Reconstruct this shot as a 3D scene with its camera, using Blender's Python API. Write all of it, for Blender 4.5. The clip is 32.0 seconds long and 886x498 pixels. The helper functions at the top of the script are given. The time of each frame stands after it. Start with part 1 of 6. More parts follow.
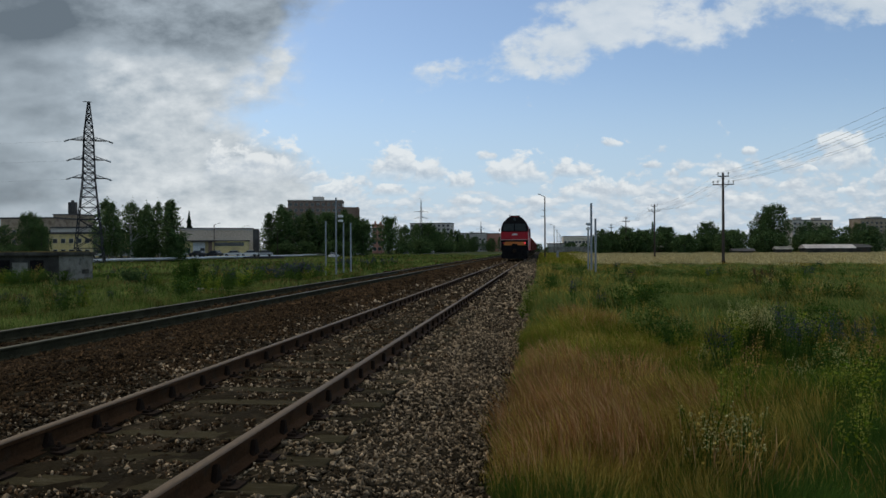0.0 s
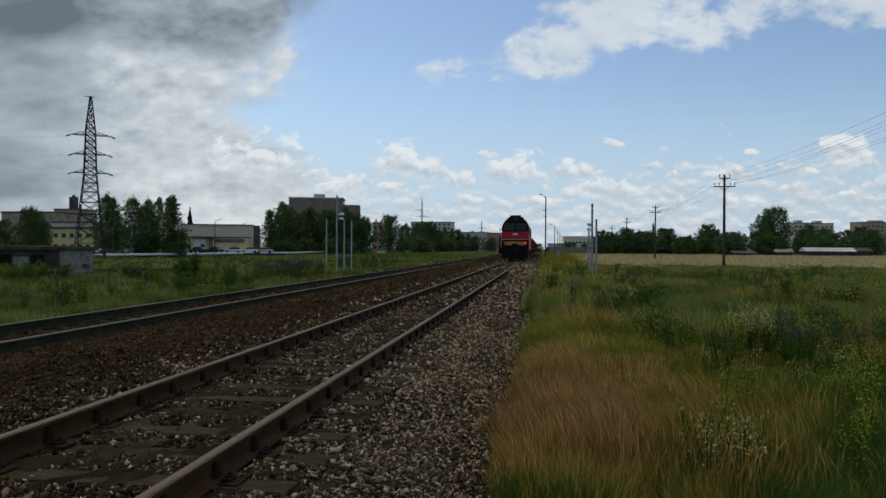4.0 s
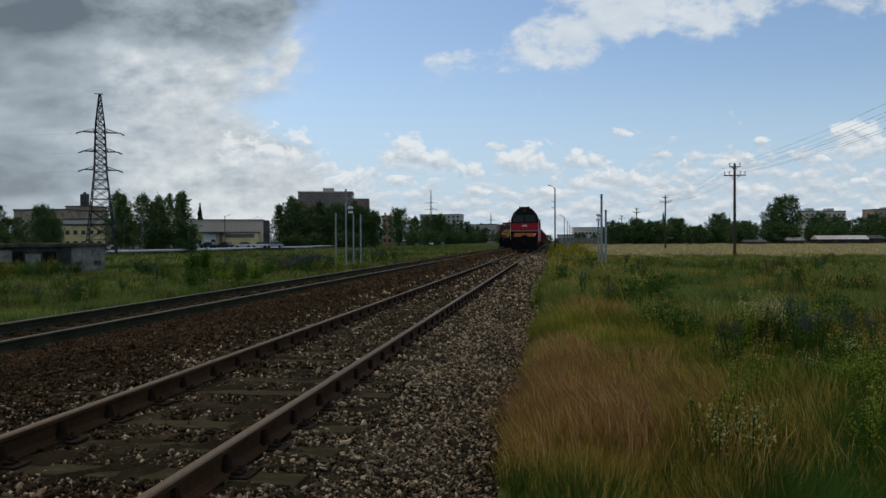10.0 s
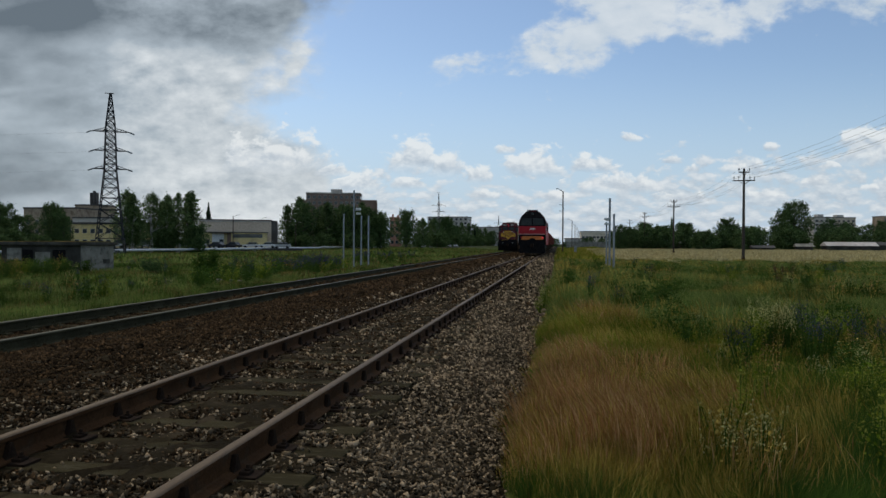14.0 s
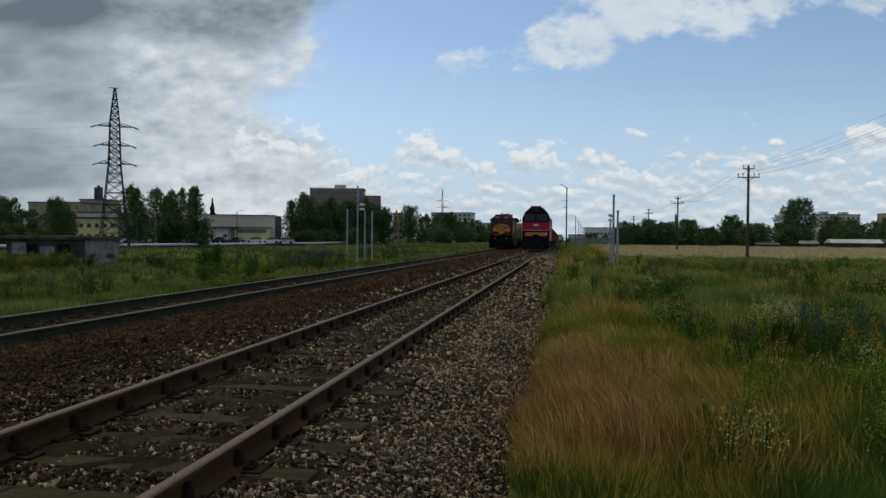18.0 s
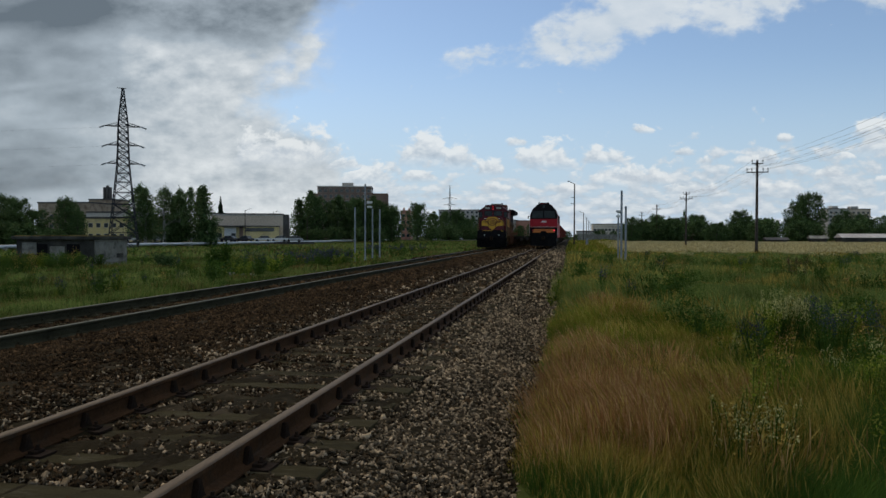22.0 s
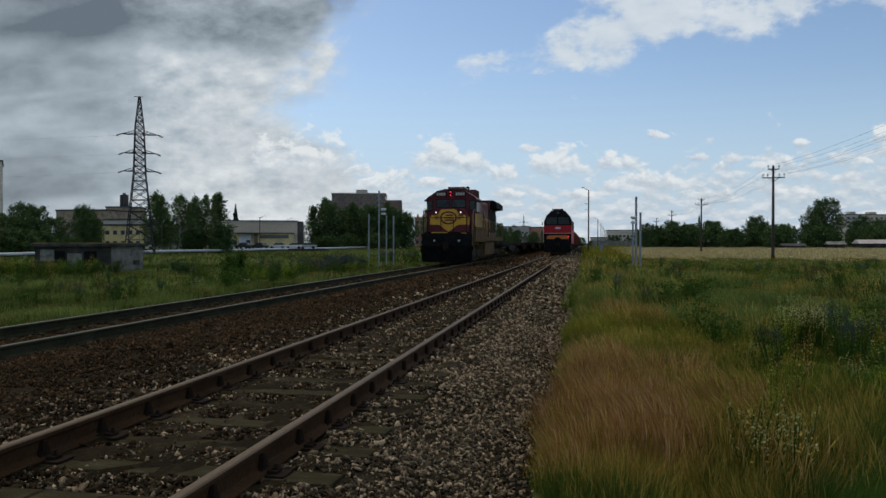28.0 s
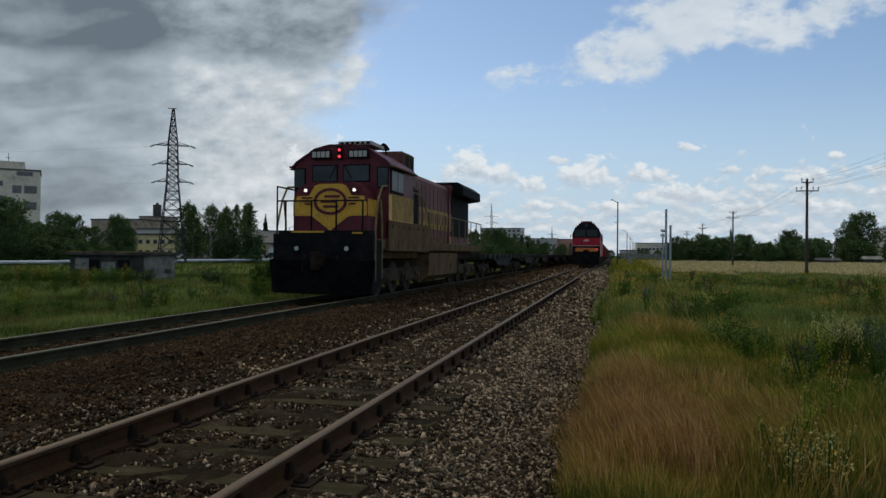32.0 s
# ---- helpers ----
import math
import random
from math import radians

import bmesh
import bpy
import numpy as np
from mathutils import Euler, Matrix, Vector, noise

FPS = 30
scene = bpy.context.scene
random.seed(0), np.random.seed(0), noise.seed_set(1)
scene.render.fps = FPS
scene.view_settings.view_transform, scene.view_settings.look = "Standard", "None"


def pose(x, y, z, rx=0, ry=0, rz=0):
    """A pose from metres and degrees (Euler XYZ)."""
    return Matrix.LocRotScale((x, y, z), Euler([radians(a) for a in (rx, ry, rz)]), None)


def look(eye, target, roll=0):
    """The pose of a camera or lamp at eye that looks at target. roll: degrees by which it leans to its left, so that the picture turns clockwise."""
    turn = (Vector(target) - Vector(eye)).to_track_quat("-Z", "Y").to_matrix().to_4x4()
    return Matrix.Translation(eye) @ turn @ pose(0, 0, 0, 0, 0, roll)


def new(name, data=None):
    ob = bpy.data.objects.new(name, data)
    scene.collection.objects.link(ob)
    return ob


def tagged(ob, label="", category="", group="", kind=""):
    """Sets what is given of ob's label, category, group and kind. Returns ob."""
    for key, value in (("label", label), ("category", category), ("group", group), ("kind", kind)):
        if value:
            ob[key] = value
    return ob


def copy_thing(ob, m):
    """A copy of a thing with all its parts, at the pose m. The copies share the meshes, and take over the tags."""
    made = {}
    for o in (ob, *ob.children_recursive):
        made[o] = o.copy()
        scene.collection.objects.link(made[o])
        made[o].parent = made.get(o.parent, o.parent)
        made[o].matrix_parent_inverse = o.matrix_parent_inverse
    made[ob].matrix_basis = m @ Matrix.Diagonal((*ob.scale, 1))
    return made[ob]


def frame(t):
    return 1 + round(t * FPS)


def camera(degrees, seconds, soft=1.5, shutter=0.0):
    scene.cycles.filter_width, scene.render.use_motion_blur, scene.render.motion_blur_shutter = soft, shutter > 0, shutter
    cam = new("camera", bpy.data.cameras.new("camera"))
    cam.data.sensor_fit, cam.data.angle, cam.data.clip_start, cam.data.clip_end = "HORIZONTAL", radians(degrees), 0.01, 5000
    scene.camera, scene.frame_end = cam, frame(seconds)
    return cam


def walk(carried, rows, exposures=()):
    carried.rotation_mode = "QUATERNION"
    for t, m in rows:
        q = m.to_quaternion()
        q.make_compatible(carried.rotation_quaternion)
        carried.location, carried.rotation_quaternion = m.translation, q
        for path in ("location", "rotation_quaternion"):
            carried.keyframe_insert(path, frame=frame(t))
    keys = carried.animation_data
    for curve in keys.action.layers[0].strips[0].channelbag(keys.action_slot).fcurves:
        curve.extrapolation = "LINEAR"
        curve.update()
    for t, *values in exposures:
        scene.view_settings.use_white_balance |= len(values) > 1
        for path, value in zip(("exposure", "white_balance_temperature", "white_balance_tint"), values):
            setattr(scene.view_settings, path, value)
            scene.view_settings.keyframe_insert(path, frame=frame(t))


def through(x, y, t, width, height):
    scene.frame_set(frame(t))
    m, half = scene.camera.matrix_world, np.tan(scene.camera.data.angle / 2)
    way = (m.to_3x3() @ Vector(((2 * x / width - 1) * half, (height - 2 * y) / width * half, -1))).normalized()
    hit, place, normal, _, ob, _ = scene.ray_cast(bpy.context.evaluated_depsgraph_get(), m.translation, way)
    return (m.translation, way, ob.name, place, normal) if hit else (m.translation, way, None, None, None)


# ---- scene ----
EYE = 1.292
cam = camera(61.99, 32.0, soft=1.5)
# seconds, sway to the side in metres, yaw, pitch, roll
walk(cam, [(t, pose(x, 0, EYE, 90 + pitch, roll, yaw)) for t, x, yaw, pitch, roll in (
    (0, 0.014, 7.58, 0.03, 0.26),
    (0.5, 0.011, 7.55, 0.07, -0.01),
    (1, 0.008, 7.49, 0.12, -0.13),
    (1.5, 0.004, 7.53, 0.11, -0.34),
    (2, 0.001, 7.47, 0.08, -0.39),
    (2.5, 0.000, 7.61, 0.05, -0.29),
    (3, 0.003, 7.68, -0.07, -0.26),
    (3.5, -0.003, 7.61, 0.01, -0.40),
    (5.5, 0.018, 7.68, -0.40, -0.17),
    (6, 0.020, 7.80, -0.21, 0.14),
    (6.5, 0.019, 7.90, -0.23, 0.22),
    (7, 0.014, 8.01, 0.03, 0.30),
    (7.5, 0.015, 7.93, -0.06, 0.18),
    (8, 0.015, 7.89, -0.02, 0.27),
    (8.5, 0.010, 8.03, -0.21, 0.31),
    (9, 0.026, 8.10, -0.35, 0.41),
    (9.5, 0.023, 8.21, -0.48, 0.37),
    (10, 0.021, 8.35, -0.64, 0.29),
    (10.5, 0.021, 8.38, -0.72, 0.17),
    (11, 0.018, 8.33, -0.76, 0.20),
    (11.5, 0.009, 8.41, -0.61, 0.00),
    (12, 0.007, 8.59, -0.56, -0.24),
    (12.5, 0.005, 8.78, -0.45, -0.30),
    (13, 0.001, 8.85, -0.49, -0.28),
    (13.5, 0.008, 8.84, -0.58, -0.31),
    (14, 0.002, 8.92, -0.46, -0.33),
    (14.5, 0.003, 8.86, -0.42, -0.39),
    (16.5, 0.002, 9.22, -0.54, -0.48),
    (17, 0.000, 9.30, -0.69, -0.40),
    (17.5, 0.003, 9.27, -0.82, -0.38),
    (18, -0.001, 9.19, -0.79, -0.53),
    (18.5, -0.004, 9.32, -0.69, -0.45),
    (19, -0.000, 9.40, -0.71, -0.30),
    (19.5, 0.002, 9.36, -0.74, -0.34),
    (20, 0.002, 9.60, -0.81, -0.24),
    (20.5, 0.006, 9.57, -0.90, -0.33),
    (21, 0.010, 9.60, -0.76, -0.08),
    (21.5, 0.000, 9.70, -1.01, -0.14),
    (22, 0.003, 9.79, -1.00, -0.14),
    (22.5, 0.004, 9.89, -1.01, 0.01),
    (23, 0.004, 9.98, -1.05, -0.04),
    (23.5, 0.002, 10.06, -0.88, 0.01),
    (24, 0.002, 9.99, -0.88, -0.15),
    (24.5, 0.003, 9.87, -1.03, -0.13),
    (25, 0.000, 10.14, -1.12, -0.07),
    (25.5, 0.002, 10.43, -1.00, -0.02),
    (27.5, 0.001, 10.72, -0.84, -0.19),
    (28, 0.000, 10.86, -0.49, -0.04),
    (28.5, 0.001, 10.85, -0.55, -0.17),
    (29, 0.001, 11.19, -0.51, -0.02),
    (29.5, -0.002, 11.11, -0.23, -0.09),
    (30, 0.006, 11.25, -0.07, -0.19),
    (30.5, 0.002, 11.52, 0.14, -0.13),
    (31, 0.006, 11.93, 0.08, -0.20),
    (31.5, -0.007, 12.33, 0.16, -0.21),
    (32, 0.001, 13.01, 0.39, -0.50),
)])

# ---- sky and sun ----
world = bpy.data.worlds.new("sky")
scene.world = world
world.use_nodes = True
wn, wl = world.node_tree.nodes, world.node_tree.links
wn.clear()


def wnode(kind, **sets):
    n = wn.new(kind)
    for k, v in sets.items():
        if k == "op":
            n.operation = v
        else:
            n.inputs[k].default_value = v
    return n


def wmath(op, a, b=None, c=None, clamp=False):
    n = wn.new("ShaderNodeMath")
    n.operation, n.use_clamp = op, clamp
    for i, v in enumerate((a, b, c)):
        if v is None:
            continue
        if isinstance(v, (int, float)):
            n.inputs[i].default_value = v
        else:
            wl.new(v, n.inputs[i])
    return n.outputs[0]


def wvec(op, a, b):
    n = wn.new("ShaderNodeVectorMath")
    n.operation = op
    for i, v in enumerate((a, b)):
        if isinstance(v, tuple):
            n.inputs[i].default_value = v
        else:
            wl.new(v, n.inputs[i])
    return n


SUN_ELEV, SUN_TURN = radians(52), radians(-50)
sky = wn.new("ShaderNodeTexSky")
sky.sky_type, sky.sun_disc = "NISHITA", False
sky.sun_elevation, sky.sun_rotation = SUN_ELEV, SUN_TURN
sky.air_density, sky.dust_density, sky.ozone_density = 1.0, 0.5, 2.2
heading = wn.new("ShaderNodeTexCoord").outputs["Generated"]


def wnoise(vec, scale, detail, rough, distort=0.0):
    n = wnode("ShaderNodeTexNoise", Scale=scale, Detail=detail, Roughness=rough, Distortion=distort)
    wl.new(vec, n.inputs["Vector"])
    return n.outputs["Fac"]


def wmap(value, a, b, c=0.0, d=1.0):
    n = wn.new("ShaderNodeMapRange")
    n.interpolation_type = "SMOOTHSTEP"
    for k, v in (("From Min", a), ("From Max", b), ("To Min", c), ("To Max", d)):
        n.inputs[k].default_value = v
    wl.new(value, n.inputs["Value"])
    return n.outputs[0]


def wjoin(a, b, c=0.0):
    n = wn.new("ShaderNodeCombineXYZ")
    for i, v in enumerate((a, b, c)):
        if isinstance(v, (int, float)):
            n.inputs[i].default_value = v
        else:
            wl.new(v, n.inputs[i])
    return n.outputs[0]


def profile(value, stops):
    """A soft line through (place, height) pairs."""
    n = wn.new("ShaderNodeValToRGB")
    n.color_ramp.interpolation = "EASE"
    e = n.color_ramp.elements
    for k, (p, h) in enumerate(stops):
        s = e[k] if k < 2 else e.new(p)
        s.position = p
    for s, (p, h) in zip(e, stops):
        s.color = (h, h, h, 1)
    wl.new(value, n.inputs[0])
    return n.outputs[0]


def blend(fac, a, b):
    n = wn.new("ShaderNodeMix")
    n.data_type = "RGBA"
    wl.new(fac, n.inputs["Factor"])
    for i, v in ((6, a), (7, b)):
        if isinstance(v, tuple):
            n.inputs[i].default_value = v
        else:
            wl.new(v, n.inputs[i])
    return n.outputs[2]


# the sky down the line, as slopes to the side and upward
up = wn.new("ShaderNodeSeparateXYZ")
wl.new(heading, up.inputs[0])
ahead = wvec("DOT_PRODUCT", heading, (-0.154, 0.988, 0)).outputs["Value"]
depth = wmath("MAXIMUM", ahead, 0.15)
su = wmath("DIVIDE", wvec("DOT_PRODUCT", heading, (0.988, 0.154, 0)).outputs["Value"], depth)
sv = wmath("DIVIDE", up.outputs[2], depth)
front = wmap(ahead, 0.2, 0.5)
plane = wjoin(su, sv)
wide_plane = wvec("MULTIPLY", plane, (1, 2.6, 1)).outputs[0]
drift = wmath("MULTIPLY_ADD", wnoise(plane, 7.0, 5.0, 0.6), 0.16, -0.08)
sway = wmath("MULTIPLY_ADD", wnoise(wvec("ADD", plane, (4.1, 2.7, 0)).outputs[0], 8.0, 5.0, 0.6), 0.10, -0.05)
wu, wv = wmath("ADD", su, drift), wmath("ADD", sv, sway)


def billow(shift):
    vec = wvec("ADD", wvec("MULTIPLY", plane, (1, 1.7, 1)).outputs[0], shift).outputs[0]
    return wmath("ADD", wmath("MULTIPLY", wnoise(vec, 9.0, 6.0, 0.58, 0.2), 0.6), wmath("MULTIPLY", wnoise(vec, 26.0, 5.0, 0.58, 0.1), 0.4))


puff, puff_up = billow((0, 0, 0)), billow((0.008, 0.034, 0))
rise = wmath("SUBTRACT", puff, puff_up)
broad = wnoise(wide_plane, 4.2, 2.5, 0.45, 0.4)
streak = wnoise(wvec("MULTIPLY", plane, (1, 4.2, 1)).outputs[0], 5.0, 2.0, 0.45, 0.4)

# the closed deck on one side: its edge against the blue, and the dark belly above
edge = wmath("SUBTRACT", profile(wmath("MULTIPLY", sv, 3.0), ((0.0, 0.40), (0.23, 0.38), (0.37, 0.35), (0.44, 0.285), (0.53, 0.25), (0.62, 0.285), (0.83, 0.315), (1.0, 0.365))), 0.5)
deck = wmath("ADD", wmath("SUBTRACT", edge, wu), wmath("MULTIPLY_ADD", puff, 0.20, -0.10))
deck = wmap(deck, -0.035, 0.055)
belly = profile(wmath("MULTIPLY_ADD", su, 1.818, 1.182), ((0.0, 0.282), (0.09, 0.281), (0.37, 0.274), (0.51, 0.253), (0.69, 0.245), (0.785, 0.268), (0.87, 0.293), (1.0, 0.36)))
gloom = wmap(wmath("SUBTRACT", wmath("ADD", sv, wmath("MULTIPLY_ADD", puff, 0.07, -0.035)), belly), -0.016, 0.034)
gloom = wmath("MULTIPLY", gloom, wmap(wmath("ADD", sv, wmath("MULTIPLY", sway, 0.4)), 0.39, 0.315, 0.5, 1.0))
gloom = wmath("MULTIPLY", gloom, wmap(su, -0.70, -0.50, 0.4, 1.0))
side = wmap(wu, -0.37, -0.55)
bands = wmath("MULTIPLY", side, wmath("MULTIPLY_ADD", wmap(streak, 0.30, 0.70), 0.30, 0.20))
glare = wmath("MULTIPLY", wmap(wmath("ABSOLUTE", wmath("ADD", wu, 0.30)), 0.15, 0.02), wmap(sv, 0.26, 0.15, 0.0, 0.07))
lit = wmath("ADD", wmath("MULTIPLY_ADD", rise, wmath("MULTIPLY_ADD", side, -0.8, 1.25), 0.66), wmath("MULTIPLY_ADD", broad, 0.55, -0.275))
lit = wmath("SUBTRACT", wmath("ADD", lit, glare), wmath("ADD", wmath("MULTIPLY", gloom, 0.42), bands), clamp=True)

# the torn white cloud high on the other side
torn = 0.0


def bank(u, v, turn, long, thick, weight):
    """A long bank of cloud about the slope u, v, turned up from level."""
    global torn
    c, s = math.cos(radians(turn)), math.sin(radians(turn))
    du, dv = wmath("SUBTRACT", wu, u), wmath("SUBTRACT", wv, v)
    a = wmath("MULTIPLY", wmath("ADD", wmath("MULTIPLY", du, c), wmath("MULTIPLY", dv, s)), 1 / long)
    b = wmath("MULTIPLY", wmath("SUBTRACT", wmath("MULTIPLY", dv, c), wmath("MULTIPLY", du, s)), 1 / thick)
    far = wmath("SQRT", wmath("ADD", wmath("MULTIPLY", a, a), wmath("MULTIPLY", b, b)))
    torn = wmath("MAXIMUM", torn, wmath("MULTIPLY_ADD", far, -weight, weight))


bank(0.225, 0.292, 13, 0.17, 0.044, 0.85)
bank(0.120, 0.262, 28, 0.085, 0.026, 0.75)
bank(0.035, 0.239, 18, 0.075, 0.018, 0.45)
bank(0.270, 0.330, 10, 0.17, 0.040, 0.8)
bank(0.450, 0.320, 9, 0.22, 0.036, 0.7)
bank(0.600, 0.340, 8, 0.20, 0.040, 0.65)
bank(-0.205, 0.250, 60, 0.060, 0.020, 0.55)
ragged = wmath("ADD", torn, wmath("MULTIPLY_ADD", puff, 3.0, -1.5))
torn = wmath("MULTIPLY", wmap(ragged, 0.02, 0.62), wmap(torn, 0.0, 0.22))
torn_lit = wmath("ADD", wmath("MULTIPLY_ADD", rise, 0.9, 0.66), wmath("MULTIPLY_ADD", broad, 0.3, -0.15), clamp=True)

# small flat-footed clouds in rows that close up towards the horizon


def ranks(shift):
    lv = wmath("ADD", sv, shift)
    lv = wmath("ADD", wmath("MAXIMUM", lv, 0.0), 0.05)
    return wnoise(wjoin(wmath("MULTIPLY", su, 8.5), wmath("MULTIPLY", wmath("LOGARITHM", lv, 2.718), 2.1)), 3.6, 6.0, 0.56, 0.1)


strip, strip_up = ranks(0.0), ranks(0.0085)
low = wmap(wmath("SUBTRACT", sv, wmap(su, 0.15, 0.4, 0.0, 0.035)), 0.15, 0.03, -0.50, 0.45)
rows_thick = wmap(wmath("ADD", wmath("MULTIPLY_ADD", strip, 3.2, -1.6), low), 0.02, 0.50)
rows_lit = wmath("MULTIPLY_ADD", wmath("SUBTRACT", strip, strip_up), 1.5, 0.66, clamp=True)

# single heaps with flat feet: how full the nearest one is, and how high up in it
fill, rank = -1.0, 0.0


def heap(u, v, wide, high, weight=1.0):
    """One fair-weather heap with its foot at the slope u, v."""
    global fill, rank
    off = wvec("MULTIPLY", wvec("SUBTRACT", plane, (u, v, 0)).outputs[0], (1 / wide, 1 / high, 0)).outputs[0]
    dome = wvec("MAXIMUM", off, wvec("MULTIPLY", off, (-1, -3.2, 0)).outputs[0]).outputs[0]
    full = wmath("SUBTRACT", weight, wvec("LENGTH", dome, (0, 0, 0)).outputs["Value"])
    part_up = wn.new("ShaderNodeSeparateXYZ")
    wl.new(off, part_up.inputs[0])
    first = wmath("GREATER_THAN", full, fill)
    rank = wmath("MULTIPLY_ADD", first, wmath("SUBTRACT", part_up.outputs[1], rank), rank)
    fill = wmath("MAXIMUM", fill, full)


heap(0.123, 0.096, 0.0441, 0.0349, 1)
heap(0.199, 0.101, 0.0364, 0.0202, 0.95)
heap(0.086, 0.124, 0.0230, 0.0147, 0.72)
heap(0.255, 0.141, 0.0230, 0.0129, 0.68)
heap(0.047, 0.086, 0.0287, 0.0221, 0.9)
heap(0.000, 0.097, 0.0307, 0.0368, 0.95)
heap(-0.038, 0.102, 0.0441, 0.0423, 1)
heap(-0.113, 0.072, 0.0326, 0.0331, 1)
heap(-0.225, 0.103, 0.0814, 0.0478, 0.9)
heap(0.441, 0.129, 0.0144, 0.0120, 0.85)
heap(0.575, 0.115, 0.0498, 0.0441, 1)
heap(0.338, 0.099, 0.0192, 0.0147, 0.8)
heap(0.223, 0.073, 0.0718, 0.0294, 0.9)
heap(0.415, 0.099, 0.0479, 0.0221, 0.7)
heap(0.572, 0.076, 0.0153, 0.0120, 0.85)
heap(0.526, 0.106, 0.0163, 0.0101, 0.85)
heap(0.499, 0.083, 0.0211, 0.0129, 0.8)
heap(0.303, 0.111, 0.0287, 0.0129, 0.62)
heap(0.319, 0.060, 0.0575, 0.0147, 0.8)
heap(0.150, 0.061, 0.0479, 0.0147, 0.8)
heap(-0.049, 0.076, 0.0383, 0.0184, 0.75)
heap(-0.149, 0.092, 0.0383, 0.0184, 0.8)
heap(0.426, 0.065, 0.0479, 0.0129, 0.75)
heap(0.058, 0.061, 0.0383, 0.0129, 0.75)
lump_plane = wvec("MULTIPLY", plane, (1, 1.4, 1)).outputs[0]
lump = wnoise(lump_plane, 30.0, 6.0, 0.6, 0.25)
lump_up = wnoise(wvec("ADD", lump_plane, (0.004, 0.011, 0)).outputs[0], 30.0, 6.0, 0.6, 0.25)
solid = wmap(wmath("ADD", fill, wmath("MULTIPLY_ADD", lump, 2.4, -1.2)), -0.10, 0.28)
foot = wmath("MULTIPLY_ADD", rank, 0.55, 0.55)
glint = wmath("ADD", foot, wmath("MULTIPLY", wmath("SUBTRACT", lump, lump_up), 1.9), clamp=True)


def cloud_tone(value, dark, half, bright):
    n = wn.new("ShaderNodeValToRGB")
    e = n.color_ramp.elements
    e[0].position, e[0].color = 0.0, (*dark, 1)
    e[1].position, e[1].color = 0.97, (*bright, 1)
    e.new(0.5).color = (*half, 1)
    wl.new(value, n.inputs[0])
    return n.outputs[0]


blue = wvec("SCALE", sky.outputs[0], (0, 0, 0))
blue.inputs["Scale"].default_value = 0.115
clear = blend(wmap(sv, 0.26, 0.0, 0.0, 0.85), blue.outputs[0], (0.44, 0.57, 0.73, 1))
WHITE = (0.78, 0.815, 0.83)
seen = blend(wmath("MULTIPLY", rows_thick, 0.80), clear, cloud_tone(rows_lit, (0.36, 0.43, 0.51), (0.47, 0.545, 0.62), (0.74, 0.775, 0.80)))
seen = blend(wmath("MULTIPLY", torn, 0.86), seen, cloud_tone(torn_lit, (0.42, 0.50, 0.58), (0.56, 0.635, 0.70), WHITE))
seen = blend(wmath("MULTIPLY", deck, 0.96), seen, cloud_tone(lit, (0.125, 0.155, 0.18), (0.38, 0.44, 0.49), (0.77, 0.805, 0.82)))
seen = blend(wmath("MULTIPLY", solid, wmap(rank, -0.30, 0.25, 0.12, 0.88)), seen, cloud_tone(glint, (0.36, 0.43, 0.51), (0.52, 0.585, 0.65), WHITE))
# unseen overhead and behind: broken deck of the same cloud, added to soften light
loose = wnoise(wvec("MULTIPLY", heading, (1, 1, 1.55)).outputs[0], 6.0, 6.0, 0.55, 0.2)
closed = wmath("ADD", wmath("MULTIPLY_ADD", loose, 3.0, -1.45), wmap(up.outputs[2], 0.42, 0.7, 0.0, 0.85))
around = blend(wmap(closed, 0.1, 0.9), clear, cloud_tone(loose, (0.2, 0.24, 0.28), (0.45, 0.52, 0.575), WHITE))
clouded = blend(wmath("MULTIPLY", front, wmap(up.outputs[2], 0.62, 0.44)), around, seen)
back = wnode("ShaderNodeBackground", Strength=1.0)
wl.new(clouded, back.inputs[0])
wout = wn.new("ShaderNodeOutputWorld")
wl.new(back.outputs[0], wout.inputs[0])

sun = new("sun", bpy.data.lights.new("sun", "SUN"))
sun.data.energy, sun.data.angle, sun.data.color = 1.2, radians(11), (1.0, 0.88, 0.70)
sun.matrix_world = look((0, 0, 60), (60 * math.sin(-SUN_TURN) / math.tan(SUN_ELEV), -60 * math.cos(SUN_TURN) / math.tan(SUN_ELEV), 0))

# ---- materials ----


